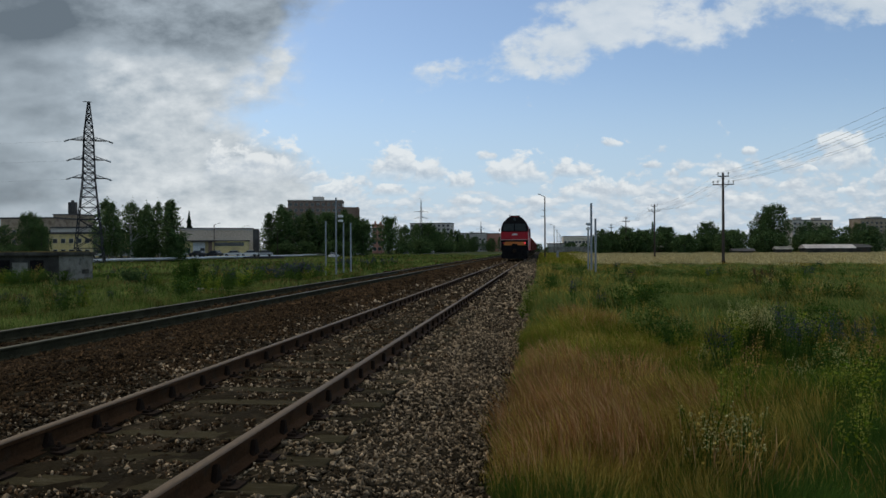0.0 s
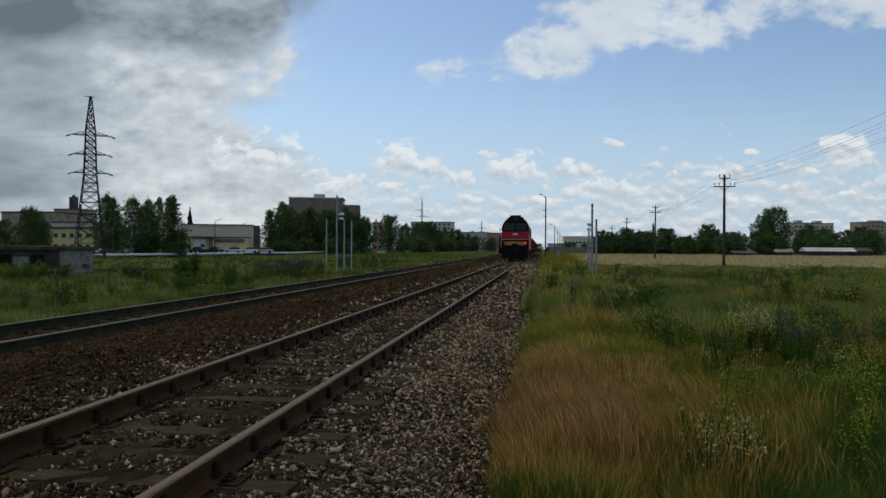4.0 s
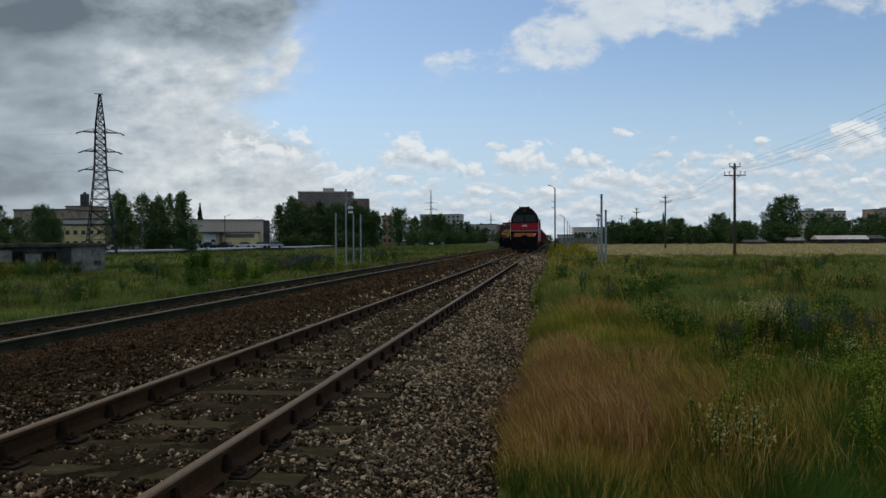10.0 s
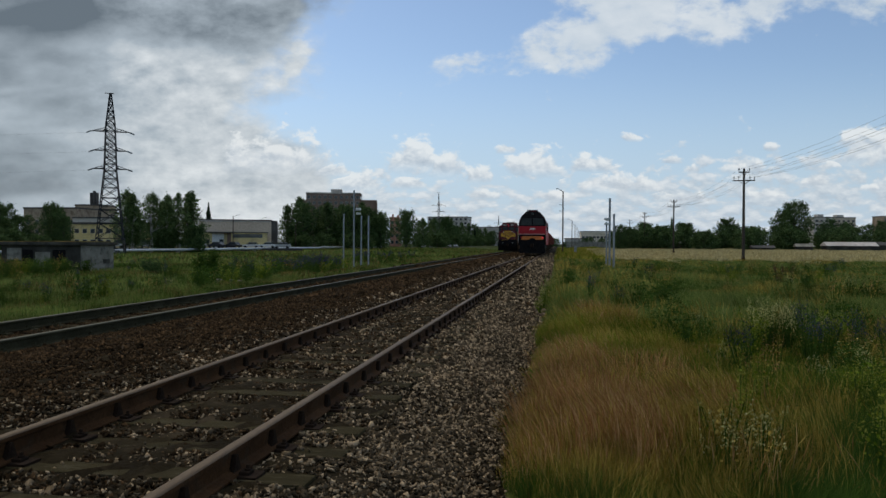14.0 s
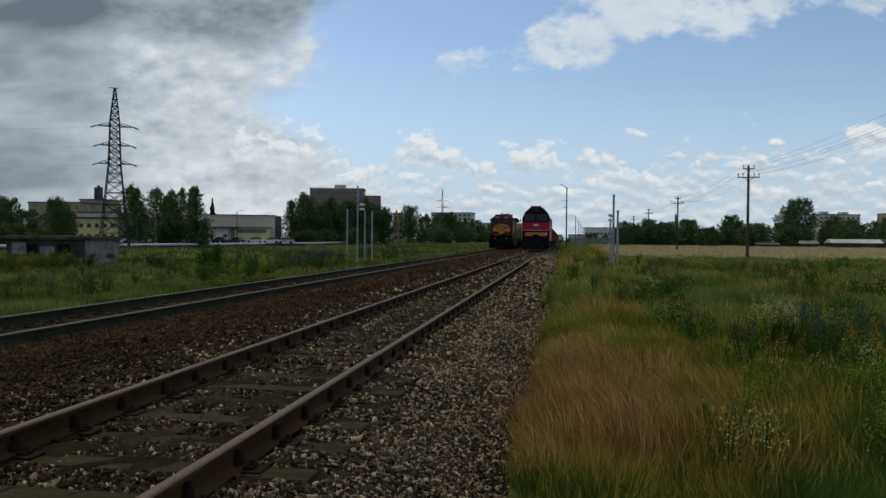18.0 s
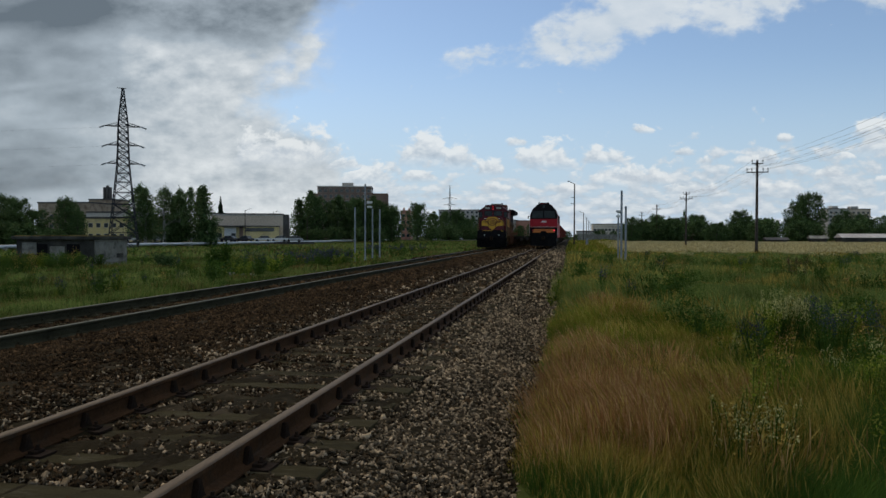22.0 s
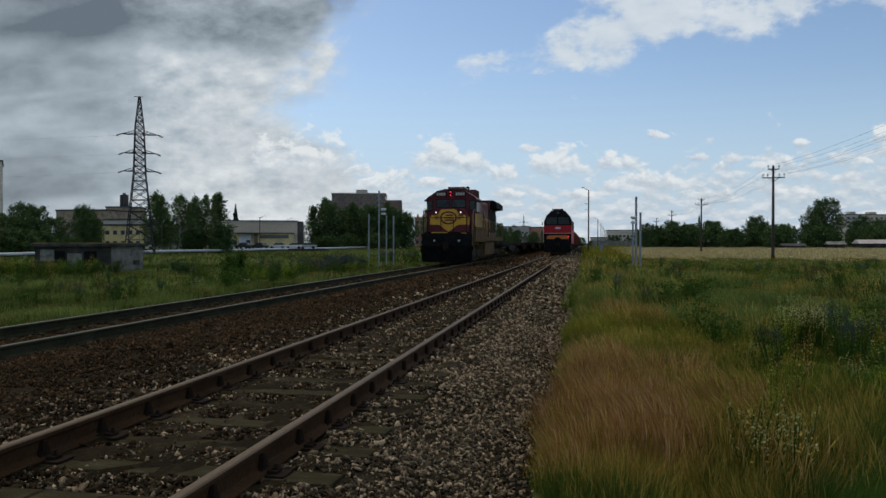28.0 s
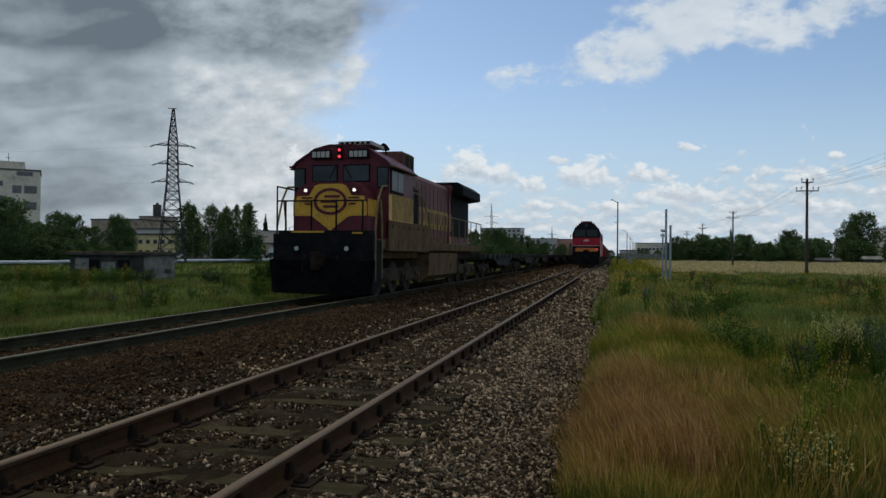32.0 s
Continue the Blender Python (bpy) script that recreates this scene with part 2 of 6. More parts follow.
def mat(name, a, b, scale=6.0, rough=0.8, metal=0.0, bump=0.0, fine=60.0, c=None, spread=0.0, island=False, stretch=(1, 1, 1), spec=0.3, glow=0.0, world_space=False):
    """A surface that wanders between the colours a and b at one scale and is mottled at a finer one; c: patches of wear or dirt."""
    m = bpy.data.materials.new(name)
    m.use_nodes = True
    nt = m.node_tree
    n, l = nt.nodes, nt.links
    bs = n["Principled BSDF"]
    if world_space:
        vec = n.new("ShaderNodeNewGeometry").outputs["Position"]
    else:
        vec = n.new("ShaderNodeTexCoord").outputs["Object"]
    mp = n.new("ShaderNodeMapping")
    mp.inputs["Scale"].default_value = stretch
    l.new(vec, mp.inputs["Vector"])
    big = n.new("ShaderNodeTexNoise")
    big.inputs["Scale"].default_value, big.inputs["Detail"].default_value = scale, 4
    l.new(mp.outputs[0], big.inputs["Vector"])
    small = n.new("ShaderNodeTexNoise")
    small.inputs["Scale"].default_value, small.inputs["Detail"].default_value = fine, 5
    l.new(mp.outputs[0], small.inputs["Vector"])
    ramp = n.new("ShaderNodeMapRange")
    ramp.inputs["From Min"].default_value, ramp.inputs["From Max"].default_value = 0.34, 0.66
    l.new(big.outputs["Fac"], ramp.inputs["Value"])
    fac = ramp.outputs[0]
    if spread:
        rnd = n.new("ShaderNodeNewGeometry").outputs["Random Per Island"] if island else n.new("ShaderNodeObjectInfo").outputs["Random"]
        mx = n.new("ShaderNodeMix")
        mx.inputs[0].default_value = spread
        pw = n.new("ShaderNodeMath")
        pw.operation = "POWER"
        pw.inputs[1].default_value = 2.9 if island else 1.0
        l.new(rnd, pw.inputs[0])
        l.new(fac, mx.inputs[2])
        l.new(pw.outputs[0], mx.inputs[3])
        fac = mx.outputs[0]
    col = n.new("ShaderNodeMix")
    col.data_type = "RGBA"
    col.inputs[6].default_value, col.inputs[7].default_value = (*a, 1), (*b, 1)
    l.new(fac, col.inputs[0])
    out = col.outputs[2]
    if c:
        cr = n.new("ShaderNodeMapRange")
        cr.inputs["From Min"].default_value, cr.inputs["From Max"].default_value = 0.52, 0.7
        tex = n.new("ShaderNodeTexNoise")
        tex.inputs["Scale"].default_value, tex.inputs["Detail"].default_value = scale * 2.3, 6
        l.new(mp.outputs[0], tex.inputs["Vector"])
        l.new(tex.outputs["Fac"], cr.inputs["Value"])
        cm = n.new("ShaderNodeMix")
        cm.data_type = "RGBA"
        l.new(cr.outputs[0], cm.inputs[0])
        l.new(out, cm.inputs[6])
        cm.inputs[7].default_value = (*c, 1)
        out = cm.outputs[2]
    grain = n.new("ShaderNodeMix")
    grain.data_type, grain.blend_type = "RGBA", "MULTIPLY"
    grain.inputs[0].default_value = 0.55
    gr = n.new("ShaderNodeMapRange")
    gr.inputs["From Min"].default_value, gr.inputs["From Max"].default_value = 0.3, 0.7
    gr.inputs["To Min"].default_value, gr.inputs["To Max"].default_value = 0.55, 1.3
    l.new(small.outputs["Fac"], gr.inputs["Value"])
    l.new(out, grain.inputs[6])
    l.new(gr.outputs[0], grain.inputs[7])
    l.new(grain.outputs[2], bs.inputs["Base Color"])
    bs.inputs["Roughness"].default_value, bs.inputs["Metallic"].default_value = rough, metal
    bs.inputs["Specular IOR Level"].default_value = spec
    if bump:
        bp = n.new("ShaderNodeBump")
        bp.inputs["Strength"].default_value, bp.inputs["Distance"].default_value = bump, 0.02
        l.new(small.outputs["Fac"], bp.inputs["Height"])
        l.new(bp.outputs[0], bs.inputs["Normal"])
    if glow:
        l.new(out, bs.inputs["Emission Color"])
        bs.inputs["Emission Strength"].default_value = glow
    return m


def lamp_mat(name, colour, strength):
    m = bpy.data.materials.new(name)
    m.use_nodes = True
    bs = m.node_tree.nodes["Principled BSDF"]
    bs.inputs["Base Color"].default_value = (*colour, 1)
    bs.inputs["Emission Color"].default_value = (*colour, 1)
    bs.inputs["Emission Strength"].default_value = strength
    return m


def leaf_mat(name, a, b, c, rough=0.7, through=0.25):
    """Leaves and grass: each leaf takes its own colour between a, b and c."""
    m = bpy.data.materials.new(name)
    m.use_nodes = True
    n, l = m.node_tree.nodes, m.node_tree.links
    bs = n["Principled BSDF"]
    rnd = n.new("ShaderNodeNewGeometry").outputs["Random Per Island"]
    ramp = n.new("ShaderNodeValToRGB")
    ramp.color_ramp.elements[0].color, ramp.color_ramp.elements[1].color = (*a, 1), (*c, 1)
    ramp.color_ramp.elements.new(0.5).color = (*b, 1)
    l.new(rnd, ramp.inputs[0])
    big = n.new("ShaderNodeTexNoise")
    big.inputs["Scale"].default_value, big.inputs["Detail"].default_value = 0.7, 3
    l.new(n.new("ShaderNodeNewGeometry").outputs["Position"], big.inputs["Vector"])
    hue = n.new("ShaderNodeMapRange")
    hue.inputs["From Min"].default_value, hue.inputs["From Max"].default_value = 0.3, 0.7
    hue.inputs["To Min"].default_value, hue.inputs["To Max"].default_value = 0.6, 1.3
    l.new(big.outputs["Fac"], hue.inputs["Value"])
    mul = n.new("ShaderNodeMix")
    mul.data_type, mul.blend_type = "RGBA", "MULTIPLY"
    mul.inputs[0].default_value = 1.0
    l.new(ramp.outputs[0], mul.inputs[6])
    l.new(hue.outputs[0], mul.inputs[7])
    l.new(mul.outputs[2], bs.inputs["Base Color"])
    bs.inputs["Roughness"].default_value, bs.inputs["Specular IOR Level"].default_value = rough, 0.06
    if through:
        tr = n.new("ShaderNodeBsdfTranslucent")
        l.new(mul.outputs[2], tr.inputs["Color"])
        mix = n.new("ShaderNodeMixShader")
        mix.inputs[0].default_value = through
        l.new(bs.outputs[0], mix.inputs[1])
        l.new(tr.outputs[0], mix.inputs[2])
        l.new(mix.outputs[0], n["Material Output"].inputs[0])
    return m


M_SOIL = mat("meadow soil and low grass", (0.026, 0.040, 0.008), (0.055, 0.062, 0.014), 0.35, 0.95, fine=9, c=(0.035, 0.05, 0.011), world_space=True, spec=0.04)
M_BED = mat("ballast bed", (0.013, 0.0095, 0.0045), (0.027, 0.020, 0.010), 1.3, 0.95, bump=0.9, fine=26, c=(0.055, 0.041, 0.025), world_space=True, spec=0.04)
M_STONE = mat("grey crushed stone", (0.018, 0.0135, 0.008), (0.50, 0.37, 0.235), 1.0, 0.9, fine=70, spread=0.88, island=True, bump=0.2, world_space=True, spec=0.04)
M_STONE_BROWN = mat("rust-brown crushed stone", (0.014, 0.0092, 0.0045), (0.12, 0.07, 0.034), 1.0, 0.9, fine=70, spread=0.8, island=True, bump=0.2, world_space=True, spec=0.04)
M_RUST = mat("rusty rail side", (0.045, 0.022, 0.010), (0.085, 0.043, 0.02), 2.5, 0.75, 0.2, bump=0.2, fine=50, c=(0.05, 0.033, 0.02), spec=0.04)
M_RUST_GREY = mat("grey-olive rail side", (0.030, 0.028, 0.016), (0.05, 0.046, 0.027), 2.5, 0.85, 0.0, bump=0.2, fine=50, spec=0.04)
M_HEAD_GREY = mat("dull grey rail head", (0.09, 0.082, 0.055), (0.13, 0.118, 0.08), 3.0, 0.6, 0.1, fine=120, stretch=(1, 0.1, 1), spec=0.15)
M_HEAD = mat("worn rail head", (0.095, 0.062, 0.036), (0.145, 0.098, 0.06), 3.0, 0.6, 0.1, fine=120, stretch=(1, 0.1, 1), spec=0.15)
M_SLEEPER = mat("weathered sleeper", (0.020, 0.0165, 0.008), (0.052, 0.042, 0.02), 2.0, 0.9, bump=0.5, fine=30, stretch=(1, 5, 4), spread=0.5, c=(0.065, 0.054, 0.032), spec=0.04)
M_IRON = mat("black greasy iron", (0.016, 0.010, 0.007), (0.034, 0.022, 0.015), 8, 0.85, 0.0, bump=0.2, spec=0.05)
M_STEEL = mat("galvanised post", (0.23, 0.25, 0.27), (0.34, 0.36, 0.38), 3, 0.6, 0.4, fine=30, c=(0.2, 0.18, 0.16))
M_WOOD = mat("tarred pole wood", (0.055, 0.042, 0.034), (0.10, 0.08, 0.065), 3, 0.9, fine=25, stretch=(4, 4, 0.4), bump=0.3, spec=0.04)
M_LATTICE = mat("dark lattice steel", (0.022, 0.024, 0.028), (0.045, 0.047, 0.05), 2, 0.75, 0.1, spec=0.1)
M_BLACK = mat("black paint", (0.006, 0.006, 0.007), (0.014, 0.013, 0.013), 3, 0.7, fine=30, c=(0.016, 0.0135, 0.012), spec=0.04)
M_RED = mat("bright red paint", (0.33, 0.012, 0.02), (0.40, 0.018, 0.028), 1.2, 0.5, fine=20, spec=0.2)
M_ORANGE = mat("orange-yellow paint", (0.52, 0.15, 0.03), (0.60, 0.20, 0.045), 2, 0.6, fine=20, c=(0.42, 0.10, 0.03))
M_WHITE = mat("white paint", (0.6, 0.6, 0.58), (0.75, 0.74, 0.72), 3, 0.6, fine=20)
M_MAROON = mat("maroon paint", (0.085, 0.012, 0.018), (0.13, 0.02, 0.028), 1.1, 0.5, fine=18, c=(0.09, 0.026, 0.022), spec=0.2)
M_HOOD = mat("dusty maroon paint", (0.105, 0.035, 0.032), (0.165, 0.06, 0.05), 0.9, 0.6, fine=12, c=(0.17, 0.09, 0.06), stretch=(1, 1, 0.35), spec=0.14)
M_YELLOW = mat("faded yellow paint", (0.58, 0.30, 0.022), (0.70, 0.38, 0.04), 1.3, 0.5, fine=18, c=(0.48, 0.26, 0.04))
M_GRIME = mat("dusty brown grime", (0.10, 0.062, 0.030), (0.17, 0.108, 0.055), 1.4, 0.85, fine=14, c=(0.07, 0.042, 0.024), stretch=(1, 1, 0.5), spec=0.06)
M_TRUCK = mat("dusty bogie frame", (0.04, 0.031, 0.022), (0.10, 0.078, 0.055), 2.2, 0.9, 0.1, fine=20, c=(0.05, 0.04, 0.035), spec=0.04)
M_GLASS = mat("dark cab glass", (0.035, 0.044, 0.046), (0.06, 0.072, 0.073), 2, 0.3, spec=0.1)
M_RAILING = mat("worn yellow-grey handrail", (0.14, 0.105, 0.05), (0.24, 0.18, 0.085), 5, 0.7, spec=0.1)
M_WAGON = mat("dark wagon frame", (0.024, 0.022, 0.02), (0.05, 0.044, 0.038), 1.2, 0.85, fine=14, c=(0.09, 0.08, 0.07), spec=0.04)
M_WAGON_RED = mat("brown-red wagon paint", (0.13, 0.035, 0.028), (0.20, 0.055, 0.04), 1.0, 0.8, fine=12, spec=0.04)
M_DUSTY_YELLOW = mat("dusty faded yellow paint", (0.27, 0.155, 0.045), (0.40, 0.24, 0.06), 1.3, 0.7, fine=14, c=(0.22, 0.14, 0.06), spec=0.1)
M_LAMP_WHITE = lamp_mat("lit headlight", (1.0, 0.95, 0.85), 1.0)
M_LAMP_RED = lamp_mat("lit red lamp", (1.0, 0.05, 0.07), 1.0)
M_LAMP_DIM = lamp_mat("dim ditch light", (0.3, 0.34, 0.32), 0.05)
M_CONCRETE = mat("stained concrete", (0.17, 0.16, 0.135), (0.30, 0.285, 0.245), 0.8, 0.9, fine=12, c=(0.10, 0.095, 0.085), bump=0.3, spec=0.04)
M_CONCRETE_DARK = mat("dark damp concrete", (0.035, 0.034, 0.029), (0.085, 0.08, 0.068), 0.9, 0.9, fine=12, c=(0.05, 0.045, 0.04), spec=0.04)
M_PIPE = mat("aluminium pipe cladding", (0.42, 0.44, 0.46), (0.55, 0.57, 0.58), 0.5, 0.5, 0.35, fine=8)
M_PLASTER = mat("pale yellow plaster", (0.58, 0.46, 0.20), (0.66, 0.54, 0.27), 0.2, 0.9, fine=4, c=(0.42, 0.34, 0.19))
M_SHED = mat("pinkish-grey wall sheeting", (0.52, 0.42, 0.32), (0.60, 0.49, 0.38), 0.1, 0.85, fine=3)
M_BRICK = mat("red-brown brickwork", (0.15, 0.10, 0.078), (0.21, 0.145, 0.115), 0.15, 0.9, fine=3)
M_PINK = mat("salmon brickwork", (0.36, 0.17, 0.12), (0.44, 0.22, 0.16), 0.2, 0.9, fine=3)
M_PANEL = mat("grey-beige wall panels", (0.40, 0.365, 0.325), (0.49, 0.45, 0.40), 0.12, 0.9, fine=3)
M_LIGHTWALL = mat("pale beige render", (0.62, 0.53, 0.41), (0.70, 0.61, 0.49), 0.2, 0.9, fine=3, c=(0.42, 0.35, 0.27))
M_ROOF = mat("dark roofing felt", (0.06, 0.055, 0.052), (0.10, 0.095, 0.09), 0.3, 0.95, fine=4)
M_ROOF_PALE = mat("weathered pale sheet roof", (0.42, 0.37, 0.34), (0.60, 0.55, 0.51), 0.3, 0.85, fine=3, c=(0.32, 0.25, 0.22))
M_PANE = mat("dark window glass", (0.03, 0.035, 0.04), (0.06, 0.07, 0.08), 0.5, 0.15, spec=0.5)
M_ASPHALT = mat("grey asphalt", (0.045, 0.045, 0.046), (0.065, 0.064, 0.063), 0.5, 0.9, fine=20, spec=0.04)
M_BARK = mat("bark", (0.06, 0.05, 0.04), (0.12, 0.105, 0.09), 3, 0.95, fine=20)
M_BIRCH = mat("birch bark", (0.35, 0.33, 0.30), (0.5, 0.48, 0.45), 2, 0.9, fine=8, c=(0.06, 0.055, 0.05))
M_LEAF = leaf_mat("dark summer leaves", (0.036, 0.07, 0.025), (0.068, 0.113, 0.038), (0.108, 0.158, 0.056))
M_LEAF_B = leaf_mat("birch leaves", (0.05, 0.088, 0.033), (0.09, 0.14, 0.05), (0.14, 0.19, 0.075))
M_NEEDLE = leaf_mat("dark needles", (0.012, 0.026, 0.014), (0.02, 0.038, 0.018), (0.032, 0.05, 0.022), through=0.05)
M_GRASS = leaf_mat("green meadow grass", (0.08, 0.135, 0.008), (0.145, 0.20, 0.013), (0.26, 0.26, 0.026))
M_GRASS_DARK = leaf_mat("dark green weeds", (0.028, 0.065, 0.010), (0.05, 0.10, 0.014), (0.09, 0.135, 0.02))
M_GRASS_DULL = leaf_mat("dull grey-green meadow grass", (0.11, 0.155, 0.032), (0.18, 0.23, 0.05), (0.29, 0.30, 0.095))
M_STRAW = leaf_mat("ripe straw-coloured grass", (0.14, 0.10, 0.016), (0.33, 0.225, 0.04), (0.56, 0.41, 0.10))
M_SORREL = leaf_mat("brownish sorrel and dry grass", (0.09, 0.075, 0.02), (0.17, 0.125, 0.035), (0.26, 0.17, 0.055))
M_TANWALL = mat("weathered tan brickwork", (0.27, 0.205, 0.145), (0.36, 0.28, 0.20), 0.2, 0.9, fine=4, c=(0.17, 0.12, 0.085))
M_FIELD = leaf_mat("pale ripe grass", (0.42, 0.315, 0.13), (0.56, 0.44, 0.20), (0.68, 0.56, 0.30))
M_RUSSET = leaf_mat("russet grass panicles", (0.20, 0.085, 0.026), (0.37, 0.18, 0.066), (0.62, 0.38, 0.18))
M_VIOLET = leaf_mat("violet-blue flowers", (0.035, 0.036, 0.07), (0.055, 0.053, 0.10), (0.085, 0.078, 0.13))
M_CREAM = leaf_mat("cream flower heads", (0.32, 0.30, 0.10), (0.44, 0.41, 0.16), (0.56, 0.52, 0.24))
M_YELLOWFL = leaf_mat("yellow-green flower heads", (0.17, 0.19, 0.03), (0.23, 0.235, 0.035), (0.31, 0.29, 0.06))
M_BROWNW = leaf_mat("brown sorrel stalks", (0.07, 0.035, 0.02), (0.10, 0.05, 0.03), (0.13, 0.07, 0.04))
M_CAR = [mat("car paint " + n, a, b, 1, 0.3, 0.2, spec=0.6) for n, a, b in (
    ("white", (0.6, 0.6, 0.6), (0.68, 0.68, 0.68)), ("dark", (0.03, 0.03, 0.035), (0.05, 0.05, 0.055)),
    ("silver", (0.3, 0.31, 0.32), (0.38, 0.39, 0.4)), ("red", (0.25, 0.03, 0.03), (0.3, 0.04, 0.04)))]
M_TYRE = mat("tyre rubber", (0.015, 0.015, 0.015), (0.03, 0.03, 0.03), 5, 0.9)
M_WIRE = mat("overhead wire", (0.16, 0.165, 0.17), (0.24, 0.245, 0.25), 1, 0.6, 0.3)
M_INSUL = mat("white insulator porcelain", (0.5, 0.5, 0.48), (0.62, 0.62, 0.6), 5, 0.3)

# ---- mesh helpers ----


def box(bm, sx, sy, sz, x=0.0, y=0.0, z=0.0, bevel=0.0):
    """A box of that size whose middle is at x, y, z."""
    got = bmesh.ops.create_cube(bm, size=1, matrix=Matrix.LocRotScale((x, y, z), None, (sx, sy, sz)))
    if bevel:
        edges = {e for v in got["verts"] for e in v.link_edges}
        bmesh.ops.bevel(bm, geom=list(edges), offset=bevel, segments=2, affect="EDGES", profile=0.6)
    return bm


def rod(bm, a, b, r, r2=None, n=8):
    """A round bar from a to b."""
    a, b = Vector(a), Vector(b)
    d = b - a
    m = Matrix.Translation((a + b) / 2) @ d.to_track_quat("Z", "Y").to_matrix().to_4x4()
    bmesh.ops.create_cone(bm, cap_ends=True, segments=n, radius1=r, radius2=r if r2 is None else r2, depth=d.length, matrix=m)
    return bm


def prism(bm, outline, a, b, axis="y"):
    """An outline of (u, v) pairs drawn out from a to b along an axis."""
    def place(u, v, w):
        return {"y": (u, w, v), "x": (w, u, v), "z": (u, v, w)}[axis]
    lo = [bm.verts.new(place(u, v, a)) for u, v in outline]
    hi = [bm.verts.new(place(u, v, b)) for u, v in outline]
    n = len(outline)
    bm.faces.new(lo)
    bm.faces.new(hi[::-1])
    for i in range(n):
        bm.faces.new((lo[i], hi[i], hi[(i + 1) % n], lo[(i + 1) % n]))
    bmesh.ops.recalc_face_normals(bm, faces=bm.faces[:])
    return bm


def part(name, bm, material, parent=None, label="", smooth=False):
    me = bpy.data.meshes.new(name)
    bm.to_mesh(me)
    bm.free()
    me.materials.append(material)
    if smooth:
        me.polygons.foreach_set("use_smooth", [True] * len(me.polygons))
    ob = new(name, me)
    if parent is not None:
        ob.parent = parent
    if label:
        ob["label"] = label
    return ob


def shared(name, me, parent, m):
    """One more object on a mesh that is already there."""
    ob = new(name, me)
    ob.parent = parent
    ob.matrix_basis = m
    return ob


def cubes(*specs):
    bm = bmesh.new()
    for s in specs:
        box(bm, *s)
    return bm


def rods(*specs):
    bm = bmesh.new()
    for s in specs:
        rod(bm, *s)
    return bm


def arrays(name, verts, faces, material):
    """A mesh object from numpy arrays of places and of corner numbers."""
    me = bpy.data.meshes.new(name)
    k = faces.shape[1]
    me.vertices.add(len(verts))
    me.vertices.foreach_set("co", verts.astype(np.float32).ravel())
    me.loops.add(faces.size)
    me.loops.foreach_set("vertex_index", faces.astype(np.int32).ravel())
    me.polygons.add(len(faces))
    me.polygons.foreach_set("loop_start", np.arange(0, faces.size, k, dtype=np.int32))
    me.update(calc_edges=True)
    me.validate()
    me.materials.append(material)
    return new(name, me)


def thing(name, m=None):
    ob = new(name)
    if m is not None:
        ob.matrix_basis = m
    return ob


rng = np.random.default_rng(7)

# ---- ground and railway ----
TRACK_A, TRACK_B = -2.84, -8.13
GAUGE = 1.593
RAIL_B = -0.03
SLEEPER_STEP = 0.628


def smooth(a, b, v):
    k = np.clip((np.asarray(v, float) - a) / (b - a), 0, 1)
    return k * k * (3 - 2 * k)


def lie(x, y):
    """The height of the ground; the rail heads are at 0."""
    x, y = np.asarray(x, float), np.asarray(y, float)
    right = -0.42 - 0.13 * smooth(0, 6, x) + 0.6 * smooth(90, 240, y) * smooth(2, 14, x)
    left = -0.30 - 0.85 * smooth(10.4, 17, -x) + 0.45 * smooth(90, 300, y) * smooth(10, 40, -x)
    z = np.where(x > -5, right, left)
    z = z - 0.25 * smooth(-10.6, -9.9, x) * (1 - smooth(-0.9, -0.1, x))
    return z + 0.05 * np.sin(x * 0.9 + 1.3) * np.sin(y * 0.6) * smooth(11.5, 15, np.abs(x + 5))


gx = np.unique(np.concatenate([np.linspace(-1600, -150, 16), np.linspace(-150, -20, 40), np.linspace(-20, 8, 85), np.linspace(8, 100, 40), np.linspace(100, 1600, 16)]))
gy = np.unique(np.concatenate([np.linspace(-400, -20, 8), np.linspace(-20, 40, 61), np.linspace(40, 260, 60), np.linspace(260, 3400, 25)]))
GX, GY = np.meshgrid(gx, gy)
gv = np.stack([GX, GY, lie(GX, GY)], -1).reshape(-1, 3)
w = len(gx)
gi = (np.arange(len(gy) - 1)[:, None] * w + np.arange(w - 1)[None, :]).ravel()
ground = arrays("ground", gv, np.stack([gi, gi + 1, gi + 1 + w, gi + w], -1), M_SOIL)
ground.data.polygons.foreach_set("use_smooth", [True] * len(ground.data.polygons))
tagged(ground, "green summer meadow with low grass and soil", "meadow", kind="structure")

# the bed of crushed stone under both tracks
BED = ((-10.9, -0.62), (-10.3, -0.30), (-9.6, -0.22), (-8.9, -0.25), (-7.4, -0.25), (-6.6, -0.16), (-5.6, -0.10), (-4.6, -0.13), (-4.0, -0.19), (-1.7, -0.20), (-1.15, -0.25), (-0.75, -0.36), (-0.3, -0.52))


def bed_z(x):
    return np.interp(x, [p[0] for p in BED], [p[1] for p in BED])


